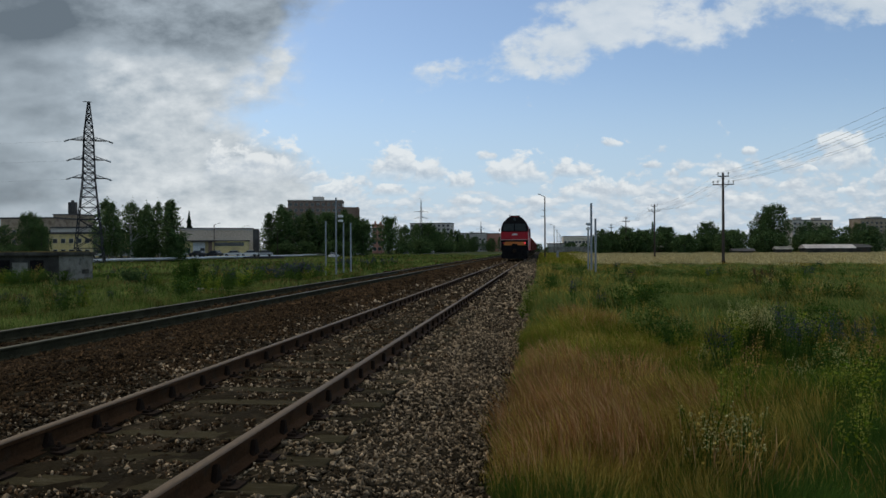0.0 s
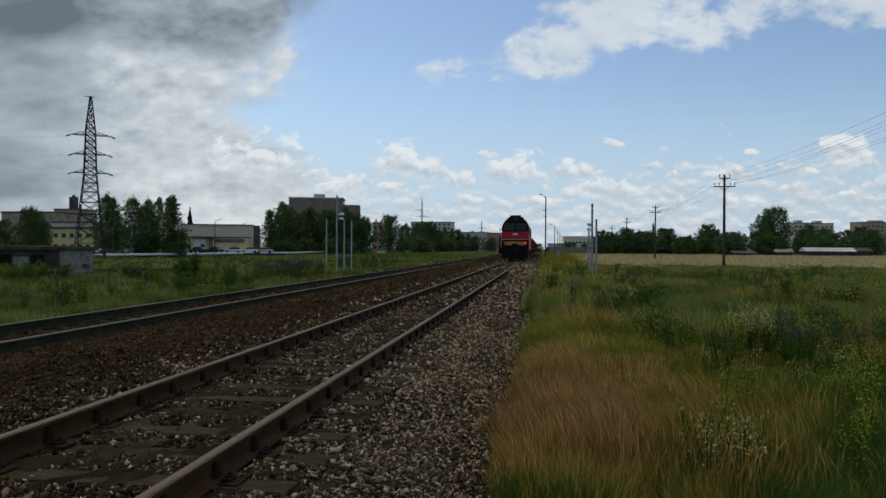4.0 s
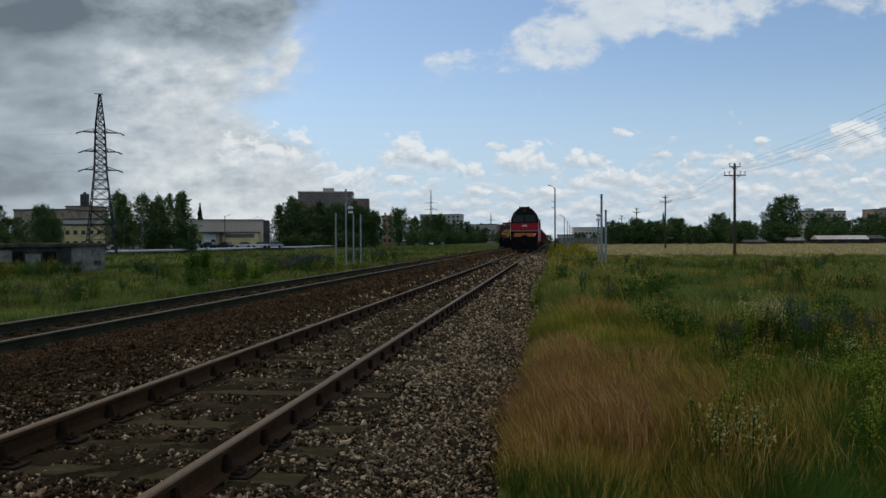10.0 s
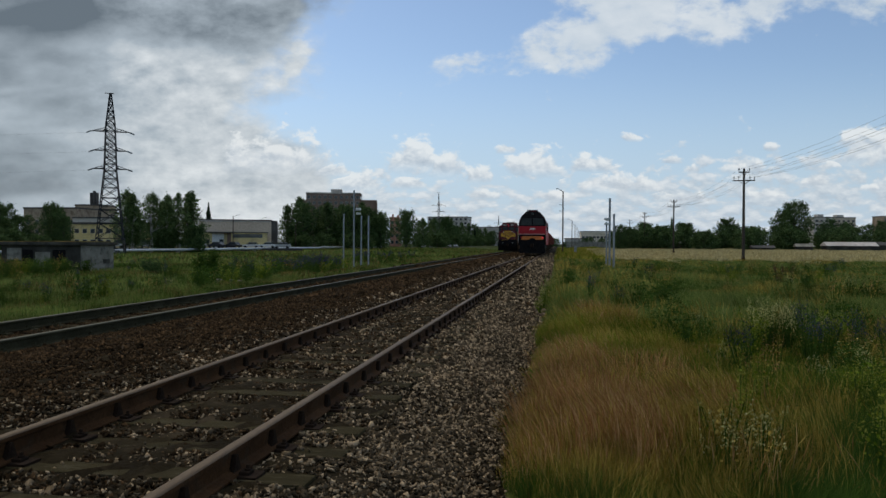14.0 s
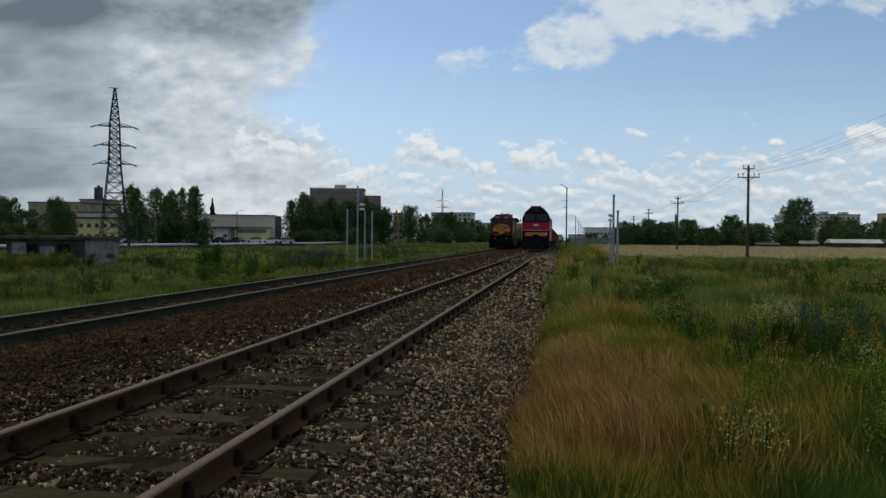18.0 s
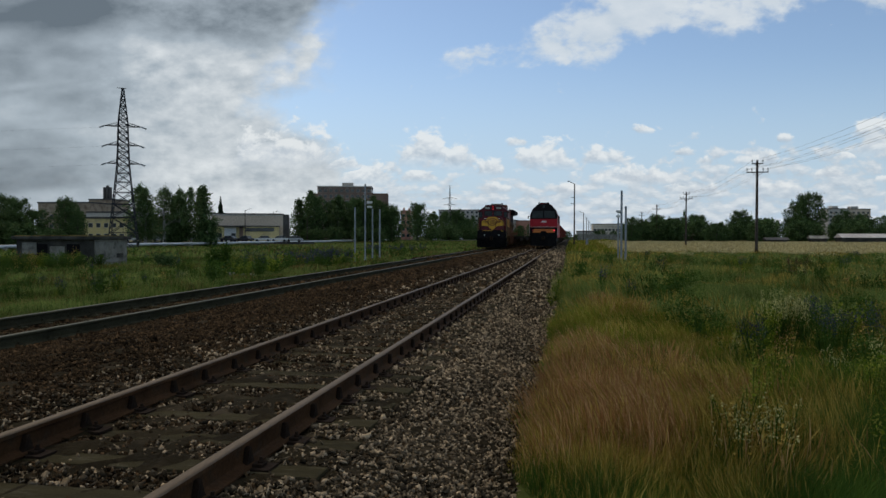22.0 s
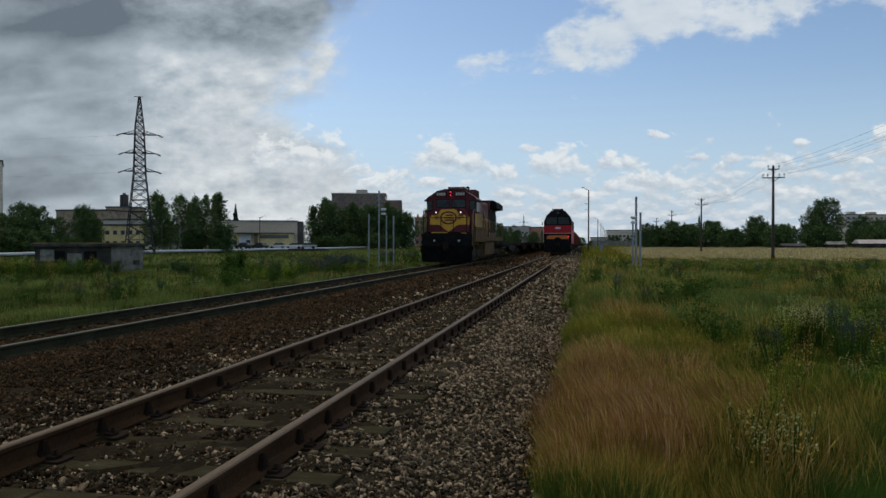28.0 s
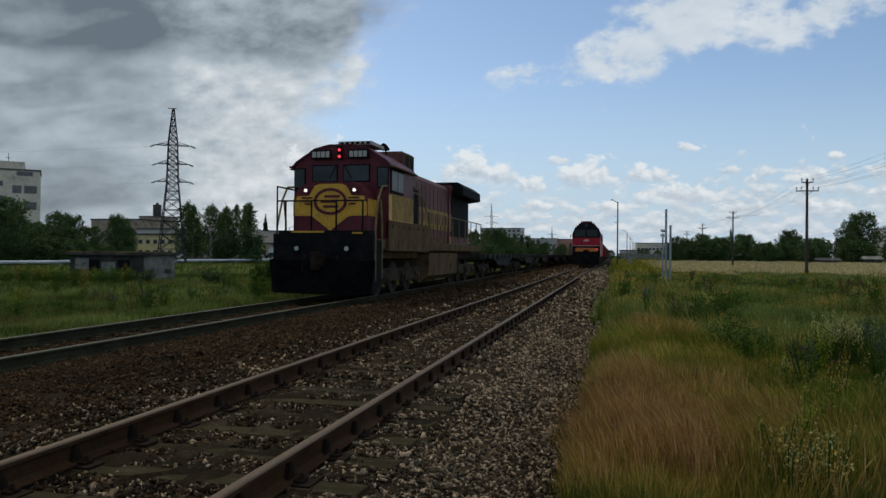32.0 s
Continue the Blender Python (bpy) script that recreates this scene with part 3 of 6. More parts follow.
bx = np.linspace(-10.9, -0.3, 75)
by = np.unique(np.concatenate([np.linspace(-30, 0, 20), np.linspace(0, 40, 200), np.linspace(40, 140, 80), np.linspace(140, 900, 40)]))
BX, BY = np.meshgrid(bx, by)
bz = bed_z(BX) + 0.018 * rng.standard_normal(BX.shape)
bw = len(bx)
bi = (np.arange(len(by) - 1)[:, None] * bw + np.arange(bw - 1)[None, :]).ravel()
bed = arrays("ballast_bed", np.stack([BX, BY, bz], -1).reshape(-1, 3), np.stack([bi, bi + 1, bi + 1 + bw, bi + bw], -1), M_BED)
tagged(bed, "brown-grey crushed stone bed under the tracks", "ballast", kind="structure")

RAIL = [(-0.075, -0.18), (0.075, -0.18), (0.075, -0.168), (0.02, -0.15), (0.009, -0.14), (0.009, -0.055), (0.036, -0.040), (0.037, -0.014), (0.032, -0.006), (0.023, -0.0015), (0.010, 0.0),
        (-0.010, 0.0), (-0.023, -0.0015), (-0.032, -0.006), (-0.037, -0.014), (-0.036, -0.040), (-0.009, -0.055), (-0.009, -0.14), (-0.02, -0.15), (-0.075, -0.168)]


def rail_mesh(side, head):
    bm = bmesh.new()
    prism(bm, RAIL, -30, 900)
    me = bpy.data.meshes.new("rail")
    bm.to_mesh(me)
    bm.free()
    me.materials.append(side)
    me.materials.append(head)
    for p in me.polygons:
        if p.normal.z > 0.5 and p.center.z > -0.02:
            p.material_index = 1
    return me


def sleeper_mesh():
    bm = bmesh.new()
    box(bm, 2.7, 0.25, 0.16, 0, 0, -0.27, 0.02)
    for v in bm.verts:
        v.co.z += 0.012 * noise.noise(v.co * 3)
    me = bpy.data.meshes.new("sleeper")
    bm.to_mesh(me)
    bm.free()
    me.materials.append(M_SLEEPER)
    return me


def clip_mesh(material, rise=1.0):
    """Base plate with an upright wedge and a bolt on either side of the rail foot."""
    bm = bmesh.new()
    box(bm, 0.40, 0.16, 0.022, 0, 0, -0.183, 0.004)
    top = -0.165 + 0.11 * rise
    for s in (-1, 1):
        prism(bm, [(-0.07, -0.172), (0.07, -0.172), (0.045, -0.145), (0.022, top - 0.03), (0.010, top), (-0.010, top), (-0.022, top - 0.03), (-0.045, -0.145)], s * 0.008, s * 0.046, "x")
        box(bm, 0.07, 0.085, 0.022, s * 0.105, 0, -0.162, 0.006)
        rod(bm, (s * 0.115, 0, -0.16), (s * 0.115, 0, -0.16 + 0.045 * rise), 0.012, n=6)
        rod(bm, (s * 0.115, 0, -0.152), (s * 0.115, 0, -0.138), 0.021, n=6)
    me = bpy.data.meshes.new("clip")
    bm.to_mesh(me)
    bm.free()
    me.materials.append(material)
    return me


RAIL_ME, SLEEPER_ME, CLIP_ME = rail_mesh(M_RUST, M_HEAD), sleeper_mesh(), clip_mesh(M_IRON)
CLIP_LOW_ME = clip_mesh(M_RUST_GREY, 0.5)
RAIL_GREY_ME = rail_mesh(M_RUST_GREY, M_HEAD_GREY)


def railway(name, x, z, first, until, clips_until, rail_me, clip_me, label):
    track = thing(name, pose(x, 0, z))
    tagged(track, label, "railway track", kind="structure")
    for s in (-1, 1):
        shared("rail", rail_me, track, pose(s * GAUGE / 2, 0, 0))
    k = 0
    while first + k * SLEEPER_STEP < until:
        y = first + k * SLEEPER_STEP + random.uniform(-0.025, 0.025)
        shared("sleeper", SLEEPER_ME, track, pose(random.uniform(-0.03, 0.03), y, random.uniform(-0.012, 0.008), 0, 0, random.uniform(-0.8, 0.8)))
        if y < clips_until:
            for s in (-1, 1):
                shared("clip", clip_me, track, pose(s * GAUGE / 2, y, 0))
        k += 1
    return track


railway("track_1", TRACK_A, 0.0, 4.39 - 24 * SLEEPER_STEP, 80, 45, RAIL_ME, CLIP_ME, "rusty rails on weathered sleepers with dark clips")
railway("track_2", TRACK_B, RAIL_B, 5.0 - 22 * SLEEPER_STEP, 60, 40, RAIL_GREY_ME, CLIP_LOW_ME, "rails with dull heads on half-buried sleepers")

# ---- trains ----


def wheel_set(parent, x, y, r, gauge=1.58, name="wheelset"):
    ax = part(name, rods(((-gauge / 2, 0, 0), (gauge / 2, 0, 0), 0.09, None, 8)), M_TRUCK, parent)
    ax.matrix_basis = pose(x, y, r)
    for s in (-1, 1):
        bm = rods(((s * (gauge / 2 - 0.07), 0, 0), (s * (gauge / 2 + 0.07), 0, 0), r, None, 28), ((s * (gauge / 2 + 0.06), 0, 0), (s * (gauge / 2 + 0.10), 0, 0), r * 0.35, None, 12))
        for k in range(5):
            a = k * math.tau / 5
            box(bm, 0.03, 0.09, 0.09, s * (gauge / 2 + 0.075), math.cos(a) * r * 0.6, math.sin(a) * r * 0.6)
        part("wheel", bm, M_TRUCK, ax)
    return ax


def bogie(parent, y, axles, step, r, half=1.12):
    """A truck with its frame, axle boxes and springs."""
    span = step * (axles - 1)
    truck = new("bogie")
    truck.parent = parent
    truck.matrix_basis = pose(0, y, 0)
    bm = bmesh.new()
    for s in (-1, 1):
        prism(bm, [(-span / 2 - 0.75, r + 0.12), (-span / 2 - 0.6, r + 0.32), (span / 2 + 0.6, r + 0.32), (span / 2 + 0.75, r + 0.12), (span / 2 + 0.3, r - 0.08), (-span / 2 - 0.3, r - 0.08)], s * half - 0.06, s * half + 0.06, "x")
    box(bm, half * 2, 0.3, 0.22, 0, 0, r + 0.18)
    part("bogie_frame", bm, M_TRUCK, truck)
    for k in range(axles):
        yy = -span / 2 + k * step
        for s in (-1, 1):
            bm = cubes((0.16, 0.34, 0.34, s * (half + 0.06), yy, r, 0.04))
            rod(bm, (s * (half + 0.13), yy, r), (s * (half + 0.2), yy, r), 0.1, n=12)
            part("axle_box", bm, M_TRUCK, truck)
            for e in (-0.27, 0.27):
                bm = bmesh.new()
                rings = []
                for h in range(9):
                    w = 0.088 if h % 2 == 0 else 0.06
                    rings.append([bm.verts.new((s * (half + 0.02) + w * math.cos(a * math.tau / 8), yy + e + w * math.sin(a * math.tau / 8), r + 0.03 + h * 0.03)) for a in range(8)])
                for lo, hi in zip(rings, rings[1:]):
                    for a in range(8):
                        bm.faces.new((lo[a], lo[(a + 1) % 8], hi[(a + 1) % 8], hi[a]))
                bm.faces.new(rings[-1])
                bm.faces.new(rings[0][::-1])
                part("spring", bm, M_TRUCK, truck)
    return truck


ROLLING = []  # keyed wheelsets: object, place on its thing, radius


def yellow_locomotive():
    """Nose to -y; y = 0 at the nose's front. Heights from the rail."""
    eng = thing("diesel_locomotive", pose(TRACK_B, 100, 0))
    tagged(eng, "maroon and yellow diesel locomotive hauling flat wagons", "locomotive")
    # underframe: deep under the cab, thin along the hood
    part("underframe", cubes((2.9, 17.6, 0.30, 0, 8.55, 1.6, 0.03), (1.9, 17.2, 0.3, 0, 8.5, 1.32)), M_GRIME, eng)
    for s in (-1, 1):
        part("deep_sill", cubes((0.1, 5.3, 0.95, s * 1.49, 3.5, 1.87, 0.02)), M_GRIME, eng, "deep dusty side sill with bolts")
        for k in range(7):
            part("sill_bolt", rods(((s * 1.54, 1.2 + k * 0.62, 2.16), (s * 1.56, 1.2 + k * 0.62, 2.16), 0.03, None, 6)), M_BLACK, eng)
    bm = cubes((3.06, 0.16, 0.75, 0, -0.5, 1.5, 0.02))
    prism(bm, [(-1.55, 0.2), (1.55, 0.2), (1.55, 1.15), (-1.55, 1.15)], -0.62, -0.46)
    for s in (-1, 1):
        box(bm, 0.5, 0.3, 0.95, s * 1.28, -0.32, 0.66, 0.03)
    part("pilot", bm, M_BLACK, eng, "black sheet-steel pilot with plough")
    bm = bmesh.new()
    lo = [bm.verts.new(c) for c in ((-1.5, -0.6, 0.16), (0, -1.0, 0.16), (1.5, -0.6, 0.16), (1.62, -0.64, 1.12), (0, -0.84, 1.12), (-1.62, -0.64, 1.12))]
    bm.faces.new((lo[0], lo[1], lo[4], lo[5]))
    bm.faces.new((lo[1], lo[2], lo[3], lo[4]))
    bmesh.ops.solidify(bm, geom=bm.faces[:], thickness=0.03)
    part("plough", bm, M_BLACK, eng)
    part("coupler", cubes((0.34, 0.5, 0.36, 0, -0.85, 1.1, 0.06), (0.24, 0.18, 0.5, 0, -1.1, 1.1, 0.04)), M_IRON, eng)
    for s in (-1, 1):
        part("brake_hose", rods(((s * 0.5, -0.66, 1.25), (s * 0.52, -0.8, 0.8), 0.03, None, 6)), M_IRON, eng)
    part("front_apron", cubes((2.75, 0.6, 0.3, 0, -0.25, 1.82, 0.02)), M_BLACK, eng, "black apron below the nose")
    for s in (-1, 1):
        part("step_well", cubes((0.05, 0.5, 1.4, s * 1.5, 0.0, 1.0), (0.4, 0.46, 0.05, s * 1.3, 0, 0.42), (0.4, 0.46, 0.05, s * 1.3, 0, 0.82), (0.4, 0.46, 0.05, s * 1.3, 0, 1.22)), M_BLACK, eng)
        part("ditch_light", rods(((s * 0.76, -0.68, 1.45), (s * 0.76, -0.57, 1.45), 0.065, None, 16)), M_LAMP_DIM, eng, "dim round ditch light")
        part("ditch_light_rim", rods(((s * 0.76, -0.66, 1.45), (s * 0.76, -0.56, 1.45), 0.12, None, 16)), M_BLACK, eng)
    # nose: maroon below and on top, with a yellow shield
    NOSE = [(-1.16, 1.95), (1.16, 1.95), (1.16, 2.75), (1.08, 3.12), (0.93, 3.32), (0.7, 3.42), (-0.7, 3.42), (-0.93, 3.32), (-1.08, 3.12), (-1.16, 2.75)]
    nose = part("nose", prism(bmesh.new(), NOSE, 0.0, 0.9), M_MAROON, eng)
    SHIELD = [(-1.13, 2.42), (-0.62, 2.42), (-0.5, 2.36), (0, 1.98), (0.5, 2.36), (0.62, 2.42), (1.13, 2.42), (1.13, 2.78), (1.04, 3.0), (0.66, 3.02), (0.5, 3.3), (0.36, 3.36), (-0.36, 3.36), (-0.5, 3.3), (-0.66, 3.02), (-1.04, 3.0), (-1.13, 2.78)]
    part("yellow_shield", prism(bmesh.new(), SHIELD, -0.012, 0.0), M_YELLOW, nose, "yellow painted shield on the nose")
    for s in (-1, 1):
        part("nose_side_band", cubes((0.012, 0.88, 0.5, s * 1.166, 0.44, 2.67)), M_YELLOW, nose, "yellow band along the nose")
    # emblem: a ring and three bars
    bm = bmesh.new()
    ring = 36
    for k in range(ring):
        a0, a1 = k * math.tau / ring, (k + 1) * math.tau / ring
        q = [(0.52 * math.cos(a), 2.84 + 0.40 * math.sin(a)) for a in (a0, a1)] + [(0.43 * math.cos(a), 2.84 + 0.31 * math.sin(a)) for a in (a1, a0)]
        prism(bm, q, -0.026, -0.013)
    for z, x0, x1 in ((2.99, -0.18, 0.3), (2.84, -0.3, 0.22), (2.69, -0.22, 0.26)):
        box(bm, x1 - x0, 0.012, 0.075, (x0 + x1) / 2, -0.019, z)
    for s in (-1, 1):
        for z, u, ln in ((2.95, 0.56, 0.34), (2.86, 0.58, 0.28), (2.77, 0.58, 0.22)):
            box(bm, ln, 0.012, 0.05, s * (u + ln / 2), -0.019, z)
    part("emblem", bm, M_MAROON, nose, "maroon ring with bars and wings")
    for s in (-1, 1):
        part("headlight_rim", rods(((s * 0.76, -0.05, 3.17), (s * 0.76, 0.02, 3.17), 0.12, None, 18)), M_MAROON, nose)
        part("headlight", rods(((s * 0.76, -0.07, 3.17), (s * 0.76, -0.04, 3.17), 0.048, None, 16)), M_LAMP_WHITE, nose, "lit round headlight")
    # cab
    CAB = [(-1.53, 1.75), (1.53, 1.75), (1.53, 3.95), (1.42, 4.12), (0.85, 4.5), (0.4, 4.62), (-0.4, 4.62), (-0.85, 4.5), (-1.42, 4.12), (-1.53, 3.95)]
    cab = part("cab", prism(bmesh.new(), CAB, 0.85, 3.6), M_MAROON, eng, "maroon cab with sloped roof corners")
    part("cab_band", cubes((3.084, 2.7, 0.78, 0, 2.21, 2.72)), M_YELLOW, cab, "yellow band round the cab")
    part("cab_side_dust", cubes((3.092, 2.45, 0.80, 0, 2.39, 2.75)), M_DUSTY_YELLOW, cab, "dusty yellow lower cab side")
    ROOF = [(-1.64, 3.97), (-1.46, 4.15), (-0.87, 4.53), (-0.41, 4.65), (0.41, 4.65), (0.87, 4.53), (1.46, 4.15), (1.64, 3.97), (1.58, 3.94), (1.43, 4.1), (0.85, 4.49), (0.4, 4.61), (-0.4, 4.61), (-0.85, 4.49), (-1.43, 4.1), (-1.58, 3.94)]
    part("cab_roof", prism(bmesh.new(), ROOF, 0.80, 3.75), M_MAROON, cab)
    for s in (-1, 1):
        part("roof_edge", cubes((0.06, 3.0, 0.05, s * 1.62, 2.23, 3.97)), M_GRIME, cab)
    part("roof_fan_box", cubes((1.1, 1.3, 0.12, 0.25, 2.0, 4.76, 0.02)), M_PANEL, cab, "pale slatted box on the cab roof")
    for k in range(6):
        part("fan_slat", cubes((0.1, 0.02, 0.08, -0.16 + k * 0.17, 1.34, 4.76)), M_BLACK, cab)
    for x, wd, z, hh in ((-0.52, 0.76, 3.76, 0.46), (0.5, 0.8, 3.76, 0.46), (-1.34, 0.3, 3.62, 0.56), (1.34, 0.3, 3.62, 0.56)):
        part("window_frame", cubes((wd + 0.08, 0.03, hh + 0.08, x, 0.84, z, 0.01)), M_BLACK, cab)
        part("windscreen", cubes((wd, 0.02, hh, x, 0.82, z)), M_GLASS, cab, "dark cab window")
    for s in (-1, 1):
        part("wiper", rods(((s * 0.12, 0.79, 4.02), (s * 0.35, 0.79, 3.62), 0.014, None, 5)), M_BLACK, cab)
        # number boards whose figures are left as plain pale bars
        part("number_board", cubes((0.66, 0.05, 0.27, s * 0.6, 0.72, 4.33, 0.01)), M_BLACK, cab, "black number board with pale bars")
        for k in range(4):
            part("figure_bar", cubes((0.115, 0.012, 0.18, s * 0.6 - 0.22 + k * 0.145, 0.69, 4.33)), M_PANEL, cab)
        part("side_window_frame", cubes((0.03, 1.36, 0.72, s * 1.545, 1.66, 3.55, 0.01)), M_BLACK, cab)
        for yy in (1.33, 1.98):
            part("side_window", cubes((0.02, 0.58, 0.6, s * 1.565, yy, 3.55)), M_GLASS, cab)
        part("sun_shade", cubes((0.22, 1.5, 0.03, s * 1.63, 1.7, 3.93)), M_GRIME, cab)
        part("armrest", cubes((0.06, 1.3, 0.04, s * 1.56, 1.66, 3.2)), M_BLACK, cab)
    part("marker_panel", cubes((0.17, 0.05, 0.42, 0, 0.72, 4.36, 0.03)), M_BLACK, cab)
    for z in (4.26, 4.46):
        part("marker_light", rods(((0, 0.67, z), (0, 0.71, z), 0.045, None, 14)), M_LAMP_RED, cab, "lit red marker light")
    part("horn", rods(((0.75, 3.0, 4.5), (0.75, 3.0, 4.8), 0.03, None, 6), ((0.75, 2.75, 4.82), (0.75, 3.25, 4.82), 0.13, 0.05, 8)), M_BLACK, cab)
    # long hood in sections
    HOOD = [(-0.92, 1.75), (0.92, 1.75), (0.92, 4.15), (0.78, 4.33), (-0.78, 4.33), (-0.92, 4.15)]
    hood = part("long_hood", prism(bmesh.new(), HOOD, 3.6, 11.7), M_HOOD, eng, "maroon long hood with dusty side doors")
    part("hood_dust", cubes((1.856, 8.0, 0.34, 0, 7.65, 1.94)), M_GRIME, hood, "dust along the foot of the hood")
    part("equipment_cabinet", cubes((2.6, 1.7, 1.95, 0, 4.5, 2.72, 0.03)), M_GRIME, eng, "dusty equipment cabinet behind the cab")
    for s in (-1, 1):
        part("cabinet_grille", cubes((0.03, 1.15, 1.25, s * 1.31, 4.5, 2.95)), M_BLACK, eng, "dark intake grille")
        for yy in (3.95, 4.55):
            intake = part("intake_frame", cubes((0.05, 0.56, 0.80, s * 1.165, yy + 0.1, 4.35, 0.01)), M_GRIME, eng)
            part("intake_opening", cubes((0.03, 0.40, 0.64, s * 1.185, yy + 0.1, 4.37)), M_BLACK, intake)
    part("equipment_hood", cubes((2.3, 1.5, 1.1, 0, 4.35, 4.25, 0.04)), M_HOOD, eng)
    for k in range(9):
        y = 5.95 + k * 0.66
        for s in (-1, 1):
            door = part("hood_door", cubes((0.02, 0.6, 2.0, s * 0.935, y, 3.0, 0.006)), M_HOOD, hood)
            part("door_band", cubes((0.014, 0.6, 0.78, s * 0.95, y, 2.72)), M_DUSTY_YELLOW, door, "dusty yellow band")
            part("door_handle", cubes((0.03, 0.03, 0.14, s * 0.96, y + 0.22, 2.4)), M_BLACK, door)
            part("side_letter_bar", cubes((0.01, 0.22, 0.36, s * 0.962, y, 2.74)), M_MAROON, door)
    part("exhaust_stack", cubes((0.55, 0.9, 0.22, 0, 7.6, 4.4, 0.03)), M_BLACK, hood)
    part("roof_hatch", cubes((1.2, 2.0, 0.1, 0, 9.8, 4.36, 0.02)), M_GRIME, hood)
    # radiator section with its wings
    part("radiator_hood", prism(bmesh.new(), [(-0.95, 1.75), (0.95, 1.75), (0.95, 3.85), (1.0, 4.4), (-1.0, 4.4), (-0.95, 3.85)], 11.7, 16.3), M_HOOD, eng)
    for s in (-1, 1):
        part("radiator_grille", cubes((0.03, 3.9, 1.75, s * 0.96, 14.1, 3.0)), M_BLACK, eng, "black radiator grille")
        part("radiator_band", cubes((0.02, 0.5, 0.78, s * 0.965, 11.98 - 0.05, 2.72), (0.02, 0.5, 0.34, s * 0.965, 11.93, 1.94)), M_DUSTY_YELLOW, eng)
        part("radiator_post", cubes((0.06, 0.16, 2.3, s * 0.975, 11.62, 2.95)), M_MAROON, eng)
    part("radiator_wing", prism(bmesh.new(), [(-1.5, 3.98), (-0.95, 3.9), (0.95, 3.9), (1.5, 3.98), (1.5, 4.36), (1.22, 4.58), (-1.22, 4.58), (-1.5, 4.36)], 12.3, 16.6), M_BLACK, eng, "dark overhanging radiator wings")
    # fuel tank and bogies
    part("fuel_tank", prism(bmesh.new(), [(-1.35, 0.5), (-1.1, 0.32), (1.1, 0.32), (1.35, 0.5), (1.4, 1.35), (-1.4, 1.35)], 6.5, 11.6), M_GRIME, eng, "dusty beige fuel tank")
    for s in (-1, 1):
        part("air_tank", rods(((s * 1.1, 12.0, 1.2), (s * 1.1, 16.5, 1.2), 0.16, None, 10)), M_IRON, eng)
    for y in (3.55, 14.3):
        bogie(eng, y, 3, 1.75, 0.53)
        for k in (-1, 0, 1):
            ROLLING.append((wheel_set(eng, 0, y + k * 1.75, 0.53), (0, y + k * 1.75, 0.53), 0.53))
    # handrails: posts and bars along both sides and across the front
    for s in (-1, 1):
        x = s * 1.44
        for y in [3.9, 5.2] + [6.2 + k * 1.38 for k in range(9)]:
            part("rail_post", rods(((x, y, 1.7), (x, y, 2.86 if y > 6 else 3.4), 0.024, None, 6)), M_RAILING, eng)
        part("handrail", rods(((x, 5.8, 2.86), (x, 17.3, 2.86), 0.024, None, 6), ((x, 3.7, 3.42), (x, 5.2, 3.4), 0.024, None, 6), ((x, 5.2, 3.4), (x, 5.8, 2.86), 0.024, None, 6)), M_RAILING, eng)
        part("front_grab_rail", rods(((s * 1.52, -0.35, 0.55), (s * 1.52, -0.35, 2.1), 0.03, None, 6), ((s * 1.52, -0.35, 2.1), (s * 1.5, -0.05, 2.9), 0.03, None, 6), ((s * 1.5, -0.05, 2.9), (s * 1.5, 0.3, 3.3), 0.03, None, 6), ((s * 1.5, 0.3, 3.3), (s * 1.5, 0.8, 3.35), 0.03, None, 6), ((s * 1.52, 0.25, 0.6), (s * 1.52, 0.25, 2.2), 0.03, None, 6), ((s * 1.52, 0.25, 2.2), (s * 1.52, 0.1, 2.9), 0.03, None, 6)), M_RAILING, eng, "yellow-grey bent grab rail")
        for xx in (0.38, 1.18):
            part("front_rail_post", rods(((s * xx, -0.5, 1.95), (s * xx, -0.5, 2.83), 0.026, None, 6)), M_BLACK, eng)
    part("front_handrail", rods(((-1.45, -0.5, 2.83), (1.3, -0.5, 2.83), 0.022, None, 6), ((-1.45, -0.5, 1.9), (-1.45, -0.5, 3.25), 0.024, None, 6), ((-1.45, -0.5, 3.25), (-1.45, 0.8, 3.25), 0.024, None, 6)), M_BLACK, eng)
    part("front_stripe", cubes((1.0, 0.02, 0.05, -0.45, -0.59, 1.93), (0.3, 0.02, 0.04, 1.05, -0.59, 1.9)), M_YELLOW, eng, "thin yellow edge strip")
    return eng


